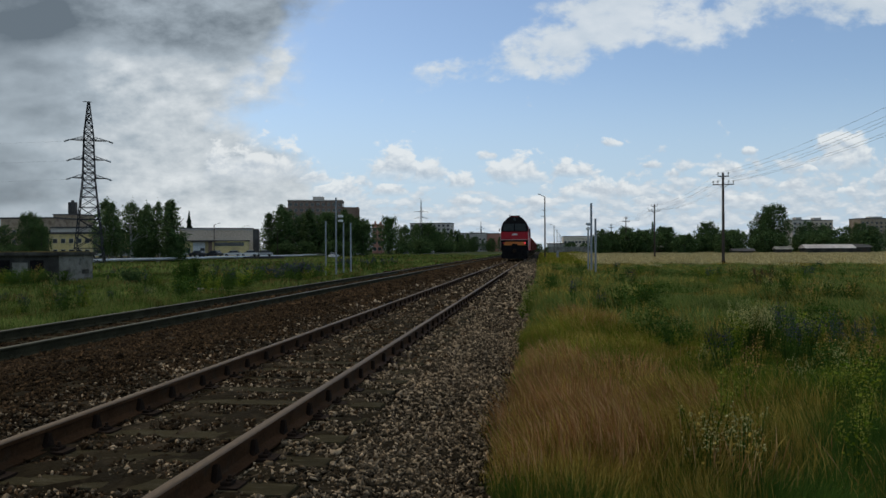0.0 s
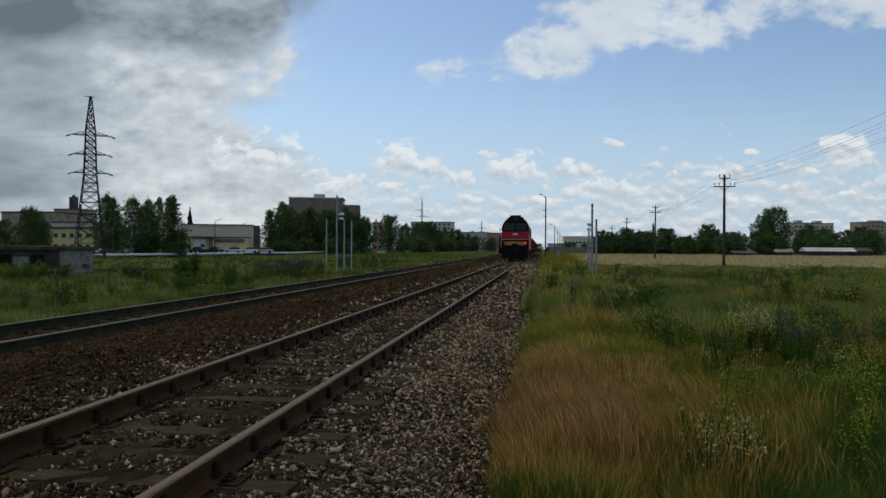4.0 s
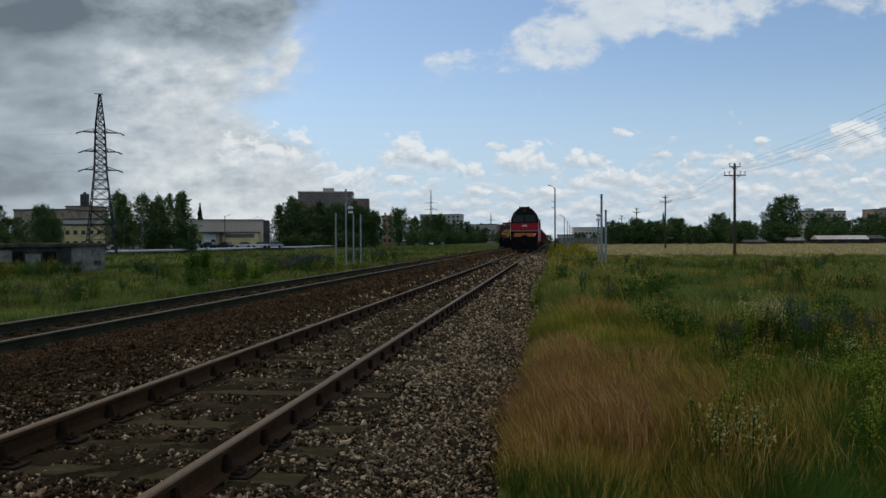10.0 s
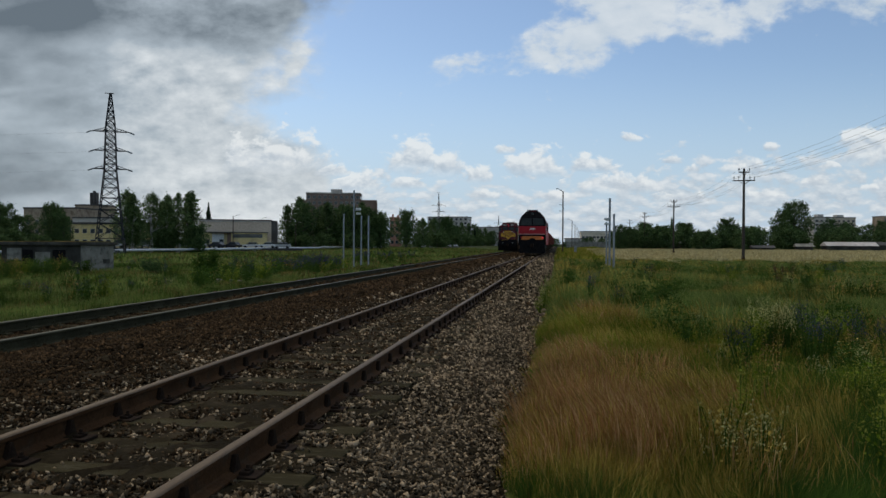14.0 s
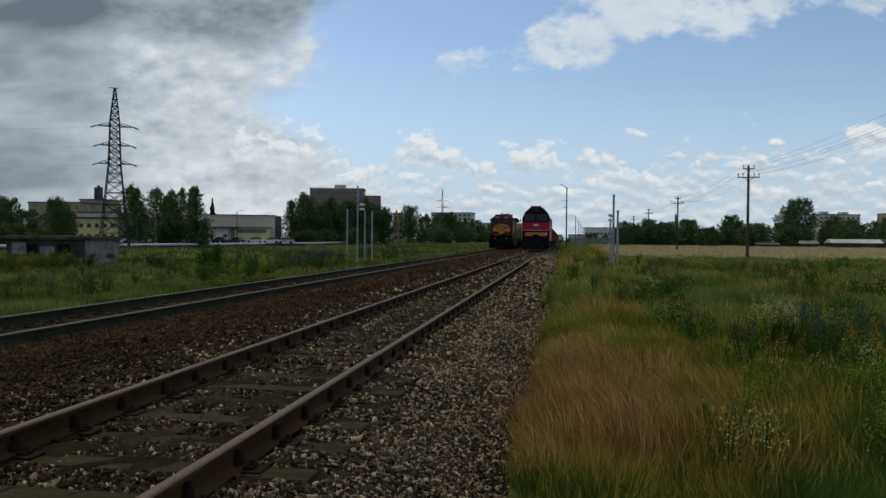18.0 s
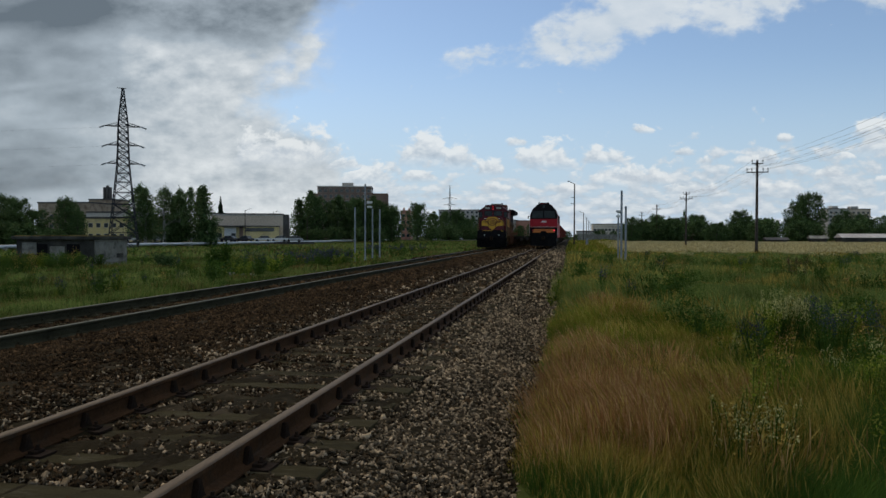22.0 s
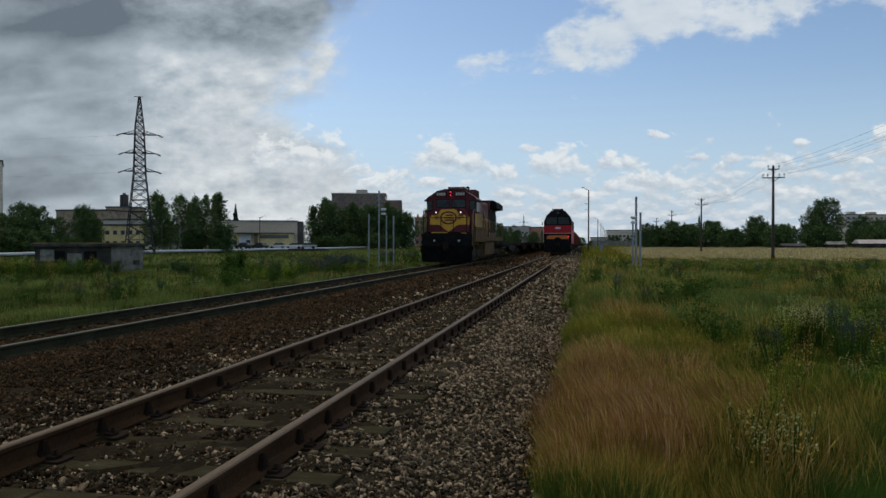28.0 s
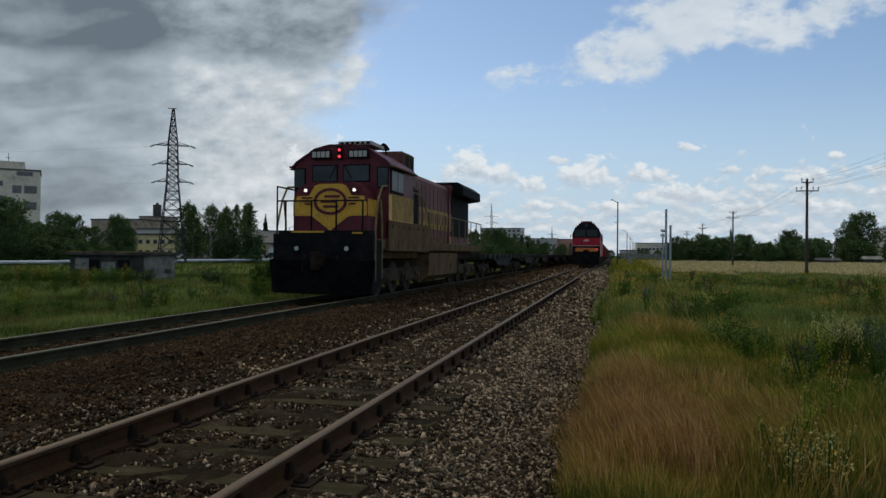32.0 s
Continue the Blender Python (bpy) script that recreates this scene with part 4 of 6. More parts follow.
def flat_wagon():
    """An empty flat wagon, 14.6 m over its couplers; y = 0 at its front."""
    wag = thing("flat_wagon", pose(TRACK_B, 130, 0))
    tagged(wag, "empty dark steel flat wagon with deep side sills", "wagon", "wagons of the moving train")
    for s in (-1, 1):
        part("side_sill", prism(bmesh.new(), [(0.55, 1.32), (14.05, 1.32), (14.05, 1.1), (11.0, 1.08), (9.4, 0.68), (5.2, 0.68), (3.6, 1.08), (0.55, 1.1)], s * 1.38 - 0.05, s * 1.38 + 0.05, "x"), M_WAGON, wag, "deep fish-bellied side sill")
        for k in range(8):
            part("stake_pocket", cubes((0.1, 0.14, 0.2, s * 1.47, 1.4 + k * 1.69, 1.2)), M_WAGON, wag)
    part("deck", cubes((2.8, 13.5, 0.06, 0, 7.3, 1.31)), M_WAGON, wag)
    for y in (0.5, 14.1):
        part("end_beam", cubes((2.86, 0.16, 0.32, 0, y, 1.2)), M_WAGON, wag)
    part("centre_sill", cubes((0.5, 13.4, 0.36, 0, 7.3, 1.05)), M_WAGON, wag)
    for y in (0.1, 14.5):
        part("coupler", cubes((0.26, 0.9, 0.28, 0, y, 1.02, 0.04)), M_IRON, wag)
    for y in (2.4, 12.2):
        bogie(wag, y, 2, 1.85, 0.475, 1.0)
        for k in (-0.925, 0.925):
            wheel_set(wag, 0, y + k, 0.475)
    return wag


def red_locomotive():
    """Parked engine; y = 0 at the windscreen's foot, body behind it."""
    eng = thing("red_locomotive", pose(TRACK_A, 80, 0))
    tagged(eng, "bright red and black diesel locomotive waiting on the track", "locomotive")
    SIDE = [(-1.5, 1.1), (1.5, 1.1), (1.5, 3.35), (1.28, 3.95), (0.75, 4.5), (0.4, 4.62), (-0.4, 4.62), (-0.75, 4.5), (-1.28, 3.95), (-1.5, 3.35)]
    part("body", prism(bmesh.new(), SIDE, 0.9, 17.4), M_RED, eng, "red body with rounded roof shoulders")
    # front end: upright red face below, raked black face with windscreens above
    bm = bmesh.new()
    low = [bm.verts.new((x, 0.12, z)) for x, z in ((-1.46, 1.1), (1.46, 1.1), (1.46, 3.05), (-1.46, 3.05))]
    up = [bm.verts.new((x, 0.9, z)) for x, z in ((-1.5, 1.1), (1.5, 1.1), (1.5, 3.35), (-1.5, 3.35))]
    bm.faces.new(low)
    for i in range(4):
        bm.faces.new((low[i], up[i], up[(i + 1) % 4], low[(i + 1) % 4]))
    bmesh.ops.recalc_face_normals(bm, faces=bm.faces[:])
    part("front_panel", bm, M_RED, eng, "red front panel")
    bm = bmesh.new()
    a = [bm.verts.new(c) for c in ((-1.46, 0.1, 3.02), (1.46, 0.1, 3.02), (1.44, 0.3, 3.5), (1.2, 0.62, 4.05), (0.72, 0.86, 4.5), (0.38, 0.92, 4.64), (-0.38, 0.92, 4.64), (-0.72, 0.86, 4.5), (-1.2, 0.62, 4.05), (-1.44, 0.3, 3.5))]
    b = [bm.verts.new(c) for c in ((-1.52, 1.4, 3.02), (1.52, 1.4, 3.02), (1.52, 1.4, 3.4), (1.3, 1.5, 3.97), (0.77, 1.6, 4.54), (0.4, 1.6, 4.66), (-0.4, 1.6, 4.66), (-0.77, 1.6, 4.54), (-1.3, 1.5, 3.97), (-1.52, 1.4, 3.4))]
    bm.faces.new(a)
    for i in range(10):
        bm.faces.new((a[i], b[i], b[(i + 1) % 10], a[(i + 1) % 10]))
    bmesh.ops.recalc_face_normals(bm, faces=bm.faces[:])
    part("brow", bm, M_BLACK, eng, "black upper front round the windscreens")
    for s in (-1, 1):
        bm = bmesh.new()
        q = [bm.verts.new(c) for c in ((s * 0.06, 0.08, 3.12), (s * 1.28, 0.1, 3.12), (s * 1.16, 0.46, 3.85), (s * 0.06, 0.46, 3.85))]
        bm.faces.new(q)
        bmesh.ops.solidify(bm, geom=bm.faces[:], thickness=0.02)
        part("windscreen", bm, M_GLASS, eng, "dark windscreen pane")
        part("mirror", cubes((0.1, 0.06, 0.3, s * 1.66, 0.6, 3.2, 0.02), (0.14, 0.03, 0.03, s * 1.56, 0.6, 3.3)), M_BLACK, eng)
        part("tail_lamp", rods(((s * 1.14, -0.02, 1.86), (s * 1.14, 0.12, 1.86), 0.085, None, 16)), M_LAMP_RED if s > 0 else M_RED, eng, "lit red lamp" if s > 0 else "unlit lamp")
        part("front_handrail", rods(((s * 1.5, 0.3, 1.3), (s * 1.5, 0.3, 2.9), 0.02, None, 6)), M_WHITE, eng)
        for k, y in enumerate((3.0, 5.5, 8.5, 11.5, 14.5)):
            part("side_grille" if k else "cab_side_window", cubes((0.02, 1.1, 0.7, s * 1.51, y, 3.0)), M_GLASS if k == 0 else M_BLACK, eng)
    part("headlight", rods(((0, 0.6, 4.32), (0, 0.86, 4.32), 0.14, None, 16)), M_GLASS, eng)
    part("white_stripe", cubes((2.9, 0.012, 0.05, 0, 0.107, 2.20)), M_PANEL, eng, "thin pale stripe across the front")
    part("dark_lower_front", cubes((2.94, 0.02, 1.06, 0, 0.113, 1.62)), M_BLACK, eng, "black lower front")
    part("emblem", cubes((0.5, 0.014, 0.09, 0.05, 0.108, 2.78), (0.62, 0.014, 0.05, 0.0, 0.108, 2.68)), M_WHITE, eng, "white slanted emblem")
    bm = prism(bmesh.new(), [(-1.2, 1.62), (-1.0, 1.98), (1.0, 1.98), (1.2, 1.62), (0.35, 1.62), (0.25, 1.78), (-0.25, 1.78), (-0.35, 1.62)], 0.05, 0.12)
    part("orange_panel", bm, M_ORANGE, eng, "orange panel over the coupler")
    bm = cubes((2.7, 0.3, 0.75, 0, 0.25, 1.0, 0.03))
    prism(bm, [(-1.35, 0.25), (1.35, 0.25), (1.45, 0.7), (-1.45, 0.7)], -0.25, -0.1)
    part("buffer_beam", bm, M_BLACK, eng, "black buffer beam with plough")
    part("coupler", cubes((0.36, 0.9, 0.36, 0, -0.35, 1.05, 0.05)), M_IRON, eng)
    part("roof_gear", cubes((1.0, 1.2, 0.14, 0, 2.6, 4.7, 0.03), (1.1, 8, 0.1, 0, 9.5, 4.66, 0.03)), M_BLACK, eng)
    part("roof_pegs", rods(((-0.55, 1.3, 4.6), (-0.55, 1.3, 4.78), 0.05, None, 8), ((0.5, 1.3, 4.6), (0.5, 1.3, 4.76), 0.05, None, 8)), M_BLACK, eng)
    part("underframe", cubes((2.6, 16.4, 0.4, 0, 9, 0.95)), M_BLACK, eng)
    for y in (4.2, 13.6):
        bogie(eng, y, 3, 1.85, 0.525)
        for k in (-1, 0, 1):
            wheel_set(eng, 0, y + k * 1.85, 0.525)
    return eng


def gondola():
    wag = thing("gondola_wagon", pose(TRACK_A, 99, 0))
    tagged(wag, "brown-red open freight wagon with ribbed sides", "wagon", "wagons behind the red locomotive")
    for s in (-1, 1):
        part("side_wall", cubes((0.06, 12.6, 1.5, s * 1.5, 6.9, 1.9)), M_WAGON_RED, wag)
        for k in range(8):
            part("rib", cubes((0.09, 0.16, 1.55, s * 1.56, 0.75 + k * 1.757, 1.9)), M_WAGON_RED, wag)
        part("top_rail", cubes((0.14, 12.7, 0.1, s * 1.52, 6.9, 2.68)), M_WAGON_RED, wag)
    part("floor", cubes((2.95, 12.6, 0.2, 0, 6.9, 1.15)), M_WAGON, wag)
    for y in (0.62, 13.2):
        part("end_wall", cubes((3.0, 0.08, 1.5, 0, y, 1.9)), M_WAGON_RED, wag)
    for y in (0.1, 13.8):
        part("coupler", cubes((0.26, 0.9, 0.28, 0, y, 1.02, 0.04)), M_IRON, wag)
    for y in (2.4, 11.4):
        bogie(wag, y, 2, 1.85, 0.475, 1.0)
        for k in (-0.925, 0.925):
            wheel_set(wag, 0, y + k, 0.475)
    return wag


ENGINE = yellow_locomotive()
FLATS = [flat_wagon()]
for k in range(15):
    FLATS.append(copy_thing(FLATS[0], pose(TRACK_B, 130, 0)))
RED_ENGINE = red_locomotive()
RED_ENGINE.scale = (1, 1, 1.05)
gon = gondola()
gon.matrix_basis = pose(TRACK_A, 98.3, 0)
for k in range(1, 8):
    copy_thing(gon, pose(TRACK_A, 98.3 + k * 13.95, 0))

# ---- trees and hedges ----


def leaf_quads(places, size, seed, droop=0.0):
    """Small crooked leaf clumps at those places: verts and quads."""
    g = np.random.default_rng(seed)
    n = len(places)
    a = g.standard_normal((n, 3))
    a /= np.linalg.norm(a, axis=1, keepdims=True)
    b = g.standard_normal((n, 3))
    b[:, 2] -= droop
    b -= a * (a * b).sum(1, keepdims=True)
    b /= np.linalg.norm(b, axis=1, keepdims=True)
    s = size * g.uniform(0.55, 1.35, (n, 1))
    c = np.cross(a, b) * 0.12
    v = np.stack([places - a * s * 0.5, places + b * s * 0.32 + c * s, places + a * s * 0.5, places - b * s * 0.32 + c * s], 1).reshape(-1, 3)
    return v, np.arange(4 * n).reshape(n, 4)


def crown_points(kind, h, wide, n, seed):
    """Places of leaf clumps for a tree of height h."""
    g = np.random.default_rng(seed)
    pts = []
    if kind == "spruce":
        u = g.uniform(0, 1, n) ** 0.6
        layer = 0.55 + 0.45 * np.abs(np.sin(u * 19 + g.uniform(0, 0.3, n)))
        r = wide / 2 * u * layer * np.sqrt(g.uniform(0.25, 1, n))
        t = g.uniform(0, math.tau, n)
        z = h * (1 - 0.9 * u) - r * 0.25
        return np.stack([r * np.cos(t), r * np.sin(t), z], 1)
    shape = {"poplar": (0.12, 46, 0.62, 0.75, 0.9), "birch": (0.16, 44, 0.62, 0.45, 0.85), "round": (0.14, 52, 0.60, 0.35, 0.5)}[kind]
    foot, limbs, steep, taper, blunt = shape
    m = n // limbs
    for k in range(limbs):
        f = (k + g.uniform(0.1, 0.9)) / limbs
        if kind == "round":
            reach = wide * 0.5 * (math.sin(math.pi * (0.16 + 0.74 * f)) ** 0.7) * g.uniform(0.72, 1.12)
        else:
            reach = wide * 0.5 * min(1.0, 0.55 + 2.4 * f) * (1 - f) ** taper * g.uniform(0.6, 1.2)
        a = k * 2.4 + g.uniform(-0.6, 0.6)
        lift = steep * reach * g.uniform(0.3, 1.0)
        z0 = h * (foot + (0.93 - foot) * f) - lift * (0.6 if kind != "round" else 0.9)
        t = g.uniform(0.12, 1.0, m) ** (0.7 if kind == "round" else 0.8)
        girth = (0.045 + 0.055 * np.sin(np.pi * np.clip(t, 0, 1) ** 0.8)) * wide * (1.25 - 0.6 * f)
        p = np.stack([reach * t * math.cos(a), reach * t * math.sin(a), z0 + lift * t ** 1.3], 1)
        d = g.standard_normal((m, 3)) * girth[:, None] * (0.8, 0.8, 0.75)
        if kind == "birch":
            d[:, 2] -= np.abs(g.normal(0, 0.05 * wide, m)) * t
        p = p + d
        p[:, 2] = np.clip(p[:, 2], 0.1, h * 1.01)
        pts.append(p)
    top = g.standard_normal((m, 3)) * (wide * 0.03, wide * 0.03, h * 0.03) + (0, 0, h * (0.92 if kind != "round" else 0.86))
    pts.append(top)
    return np.concatenate(pts)


def tree(name, kind, h, wide, n, leaf, seed, label, leaf_m, bark_m):
    """A tapered trunk with limbs, and a crown of many leaf clumps with gaps."""
    g = random.Random(seed)
    ob = thing(name)
    tagged(ob, label, "tree")
    bm = bmesh.new()
    r = h * 0.018 + 0.05
    top = h * (0.95 if kind == "spruce" else 0.78)
    lean = g.uniform(-0.03, 0.03) * h
    rod(bm, (0, 0, -0.4), (lean * 0.4, 0, top * 0.45), r, r * 0.75, 8)
    rod(bm, (lean * 0.4, 0, top * 0.45), (lean, 0, top), r * 0.75, r * 0.2, 7)
    if kind != "spruce":
        for k in range(7):
            a, f = k * 2.4 + g.uniform(-0.4, 0.4), g.uniform(0.25, 0.7)
            reach = wide * g.uniform(0.25, 0.4)
            rod(bm, (lean * f * 0.6, 0, top * f), (reach * math.cos(a), reach * math.sin(a), top * f + h * g.uniform(0.1, 0.2)), r * 0.35, r * 0.1, 5)
    part("trunk", bm, bark_m, ob)
    v, f = leaf_quads(crown_points(kind, h, wide, n, seed), leaf, seed, 0.6 if kind == "birch" else 0.0)
    crown = arrays("crown", v, f, leaf_m)
    crown.parent = ob
    return ob


BROAD = [tree("broadleaf_tree", "round", 10, 8.4, 9000, 0.30, 11 + k, "dense dark green broadleaf tree", M_LEAF, M_BARK) for k in range(4)]
BIRCH = [tree("birch_tree", "birch", 12, 6.2, 5000, 0.28, 31 + k, "tall birch with loose hanging foliage", M_LEAF_B, M_BIRCH) for k in range(3)]
POPLAR = [tree("poplar_tree", "poplar", 12, 4.6, 4400, 0.28, 51 + k, "slender upright tree with dark foliage", M_LEAF_B, M_BARK) for k in range(2)]
SPRUCE = [tree("spruce_tree", "spruce", 11, 4.4, 2600, 0.4, 71, "dark pointed spruce behind the warehouse", M_NEEDLE, M_BARK)]
BUSH = [tree("shrub", "round", 4.5, 5.2, 3200, 0.3, 91 + k, "low dark green shrub", M_LEAF, M_BARK) for k in range(3)]
for b in BUSH:
    b["category"] = "shrub"
MASTERS = {"broad": (BROAD, 10), "birch": (BIRCH, 12), "poplar": (POPLAR, 12), "spruce": (SPRUCE, 11), "bush": (BUSH, 4.5)}
used = {}


def plant(kind, x, y, h, fat=1.0, group=""):
    kinds, tall = MASTERS[kind]
    k = used.get(kind, 0)
    used[kind] = k + 1
    src = kinds[k % len(kinds)]
    s = h / tall
    m = Matrix.LocRotScale((x, y, float(lie(x, y))), Euler((0, 0, k * 1.7)), None)
    ob = src if k < len(kinds) else copy_thing(src, m)
    ob.matrix_basis = m
    ob.scale = (s * fat, s * fat, s)
    if group:
        ob["group"] = group
    return ob


# behind the pipe, round the lattice mast
for x, y, h in ((-80.5, 137, 12.6), (-88.5, 141, 13.4), (-84, 147, 11.5)):
    plant("birch", x, y, h, 1.3, "birches by the mast")
plant("birch", -81.5, 149, 13.4, 0.8, "birches by the mast")
plant("poplar", -77.6, 146, 13.2, 1.3, "birches by the mast")
plant("poplar", -74.2, 141, 13.2, 1.45, "birches by the mast")
plant("bush", -72.8, 140, 6.0, 0.8)
plant("birch", -80.6, 143, 12.6, 0.95, "birches by the mast")
plant("bush", -79, 139, 5.0, 1.1)
plant("birch", -79, 140, 11.5, 1.1, "birches by the mast")
plant("birch", -85.5, 138, 12.4, 1.2, "birches by the mast")
plant("birch", -92, 150, 10.5, 1.0, "birches by the mast")
plant("spruce", -104, 208, 14.0, 0.95)
# dark trees at the far side of the meadow
for x, y, h, f in ((-101, 121, 9.8, 0.9), (-106, 124, 10.5, 0.9), (-111, 116, 10.5, 1.0), (-104, 108, 12.2, 1.15), (-113, 112, 11, 1.1), (-96, 128, 10.2, 0.62), (-98.5, 133, 9.6, 0.6), (-118, 122, 10, 1), (-100, 104, 10, 1), (-112, 101, 12, 1.1), (-99, 118, 7.2, 1.1), (-103, 116, 7.8, 1.1), (-107, 119, 8.4, 1.1), (-99, 124, 7.6, 1.0), (-92, 126, 7.6, 0.55)):
    plant("broad", x, y, h, f, "trees beyond the pipe")
for x, y, h in ((-92, 112, 4.6), (-96, 110, 5.2), (-99, 106, 4), (-90, 117, 3.6), (-102, 100, 5)):
    plant("bush", x, y, h, 1.2, "shrubs beyond the pipe")
# the clump before the brick block
for k, (x, h) in enumerate(((-84.6, 14.4), (-83, 17.4), (-79.5, 15.6), (-75, 14.6), (-72, 15.5), (-69, 15), (-66, 14.6), (-63, 15.6), (-60, 14.2), (-57.5, 12.8), (-55.5, 11.2))):
    plant("poplar" if k in (0, 1, 4, 7) else "broad", x, 222 + (k * 7) % 13, h, 1.75 if k in (0, 1, 4, 7) else 0.88, "trees before the brick block")
for x, h in ((-76, 4.5), (-70, 5), (-79, 4), (-62, 5), (-57, 4.6)):
    plant("bush", x, 214, h, 1.2, "shrubs before the brick block")
# the avenue that runs off beside the railway
for k in range(62):
    y = 318 + k * 11.0
    h = (17.4, 13.8, 16.2, 13.4, 15.2, 13.6, 15.8)[k % 7]
    kind = ("broad", "birch", "poplar", "broad", "birch", "spruce", "birch")[k % 7]
    plant(kind, -66 + 6 * math.sin(k * 2.1) + 0.004 * k * k, y, h, {"broad": 0.8, "birch": 1.05, "poplar": 1.5, "spruce": 1.0}[kind], "trees along the road")
for k in range(14):
    plant("bush", -58 + 3 * math.sin(k * 1.7), 310 + k * 24, 5.5 + (k % 3), 1.5, "shrubs along the road")
for k in range(11):
    plant("broad" if k % 3 else "birch", -68 + k * 4.1, 545 + 14 * math.sin(k * 2.2), 10.2 + 1.6 * math.sin(k * 1.6), 0.9, "distant trees")
# beyond the meadow on the side of the telegraph line
for k in range(30):
    x = 14.5 + k * 3.2
    plant("bush", x, 186 + 9 * math.sin(k * 1.9) + x * 0.08, 4.6 + 1.6 * math.sin(k * 2.7) ** 2, 1.15, "hedge beyond the meadow")
for x, y, h, f in ((14, 176, 6.3, 0.9), (17, 182, 6.0, 0.9), (22, 196, 7.0, 0.9), (27, 205, 6.6, 0.9), (31, 199, 7.4, 0.7), (34.5, 207, 7.6, 0.6), (43, 200, 8.6, 1.0), (45.8, 206, 7.2, 0.9), (52, 210, 6.4, 0.9), (56, 205, 6.8, 0.6), (64, 212, 7, 0.9), (69, 208, 7.4, 0.7), (72.5, 213, 9.0, 0.7), (77, 214, 8.0, 0.8), (81, 210, 7.4, 0.8), (86, 214, 8.4, 0.8), (90, 216, 7.6, 0.8), (94, 212, 8.6, 0.9), (99, 215, 8.2, 0.9), (36, 220, 7.8, 1), (25, 224, 8.2, 1), (48, 224, 7.6, 1)):
    plant("broad", x, y, h, f, "trees beyond the meadow")
plant("broad", 60, 202, 13.4, 0.92)
plant("broad", 58.4, 204, 11.2, 0.8)
plant("poplar", 29.6, 203, 8.8, 0.6)
for k in range(24):
    plant("broad", -12 + k * 5.2, 420 + 30 * math.sin(k * 2.3) + k * 3, (9 if k > 9 else 4.2) + 1.6 * math.sin(k * 1.3), 1.4, "distant trees")

# ---- buildings, masts and posts on the road's side ----


def window_part(parent, name, x, y, z, w, h, facing, glass=M_PANE):
    """A set-in pane with a frame on a wall that faces -y or +-x."""
    if facing == "y":
        fr = cubes((w + 0.16, 0.06, h + 0.16, x, y - 0.02, z))
        pn = cubes((w, 0.05, h, x, y - 0.045, z))
    else:
        s = 1 if facing == "+x" else -1
        fr = cubes((0.06, w + 0.16, h + 0.16, x + s * 0.02, y, z))
        pn = cubes((0.05, w, h, x + s * 0.045, y, z))
    o = part(name, pn, glass, parent)
    part("window_frame", fr, M_PANEL, o)
    return o


def block(name, m, w, d, h, wall, label, cols=0, rows=0, side_cols=0, storey=2.9, parapet=0.5, win=(1.3, 1.4), first=1.6, roof=M_ROOF, band=None):
    """A building: x from 0 to w, y from 0 (front) to d; windows in rows and columns on the front and on the +x side."""
    b = thing(name, m)
    tagged(b, label, "building")
    part("wall", cubes((w, d, h, w / 2, d / 2, h / 2)), wall, b)
    part("roof", cubes((w + 0.4, d + 0.4, parapet, w / 2, d / 2, h + parapet / 2)), roof, b)
    for r in range(rows):
        z = first + r * storey
        for c in range(cols):
            window_part(b, "window", (c + 0.5) * w / cols, 0, z, *win, "y")
        for c in range(side_cols):
            window_part(b, "window", w, (c + 0.5) * d / side_cols, z, *win, "+x")
        if band:
            part("floor_band", cubes((w + 0.06, d + 0.06, 0.35, w / 2, d / 2, z + storey / 2)), band, b)
    return b


# the pump house, half sunk in the meadow
hut = thing("pump_house", pose(-43.2, 51.8, -1.25))
tagged(hut, "low grey concrete pump house with a flat overhanging roof", "hut")
part("wall", cubes((6.8, 4.2, 2.2, 3.4, 2.1, 1.1)), M_CONCRETE_DARK, hut)
part("pale_wall", cubes((0.06, 4.16, 2.18, 6.83, 2.1, 1.09)), M_CONCRETE, hut, "paler stained end wall")
for k in range(3):
    part("wall_patch", cubes((0.02, 0.5 + 0.2 * k, 0.35, 6.87, 0.8 + 1.2 * k, 0.9 + 0.3 * (k % 2))), M_CONCRETE if k == 1 else M_CONCRETE_DARK, hut)
part("roof_slab", cubes((7.3, 4.8, 0.26, 3.45, 2.05, 2.33, 0.04)), M_CONCRETE_DARK, hut)
bm = bmesh.new()
for k in range(26):
    box(bm, 0.5 + 0.5 * random.random(), 0.4 + 0.4 * random.random(), 0.06 + 0.08 * random.random(), 0.2 + 6.5 * random.random(), 0.1 + 3.9 * random.random(), 2.48, 0.02)
tagged(part("roof_moss", bm, M_SORREL, hut, "dry moss and tufts on the roof"), kind="stuff")
part("boarded_opening", cubes((1.25, 0.06, 0.95, 1.15, -0.03, 1.5)), M_CONCRETE, hut, "pale boarded opening")
part("hut_door", cubes((1.25, 0.06, 1.65, 3.6, -0.03, 0.85)), M_CONCRETE, hut, "pale metal door")
part("dark_opening", cubes((0.9, 0.05, 1.3, 2.3, -0.02, 1.2)), M_BLACK, hut)
part("dark_opening", cubes((1.1, 0.05, 1.2, 5.0, -0.02, 1.25)), M_BLACK, hut)

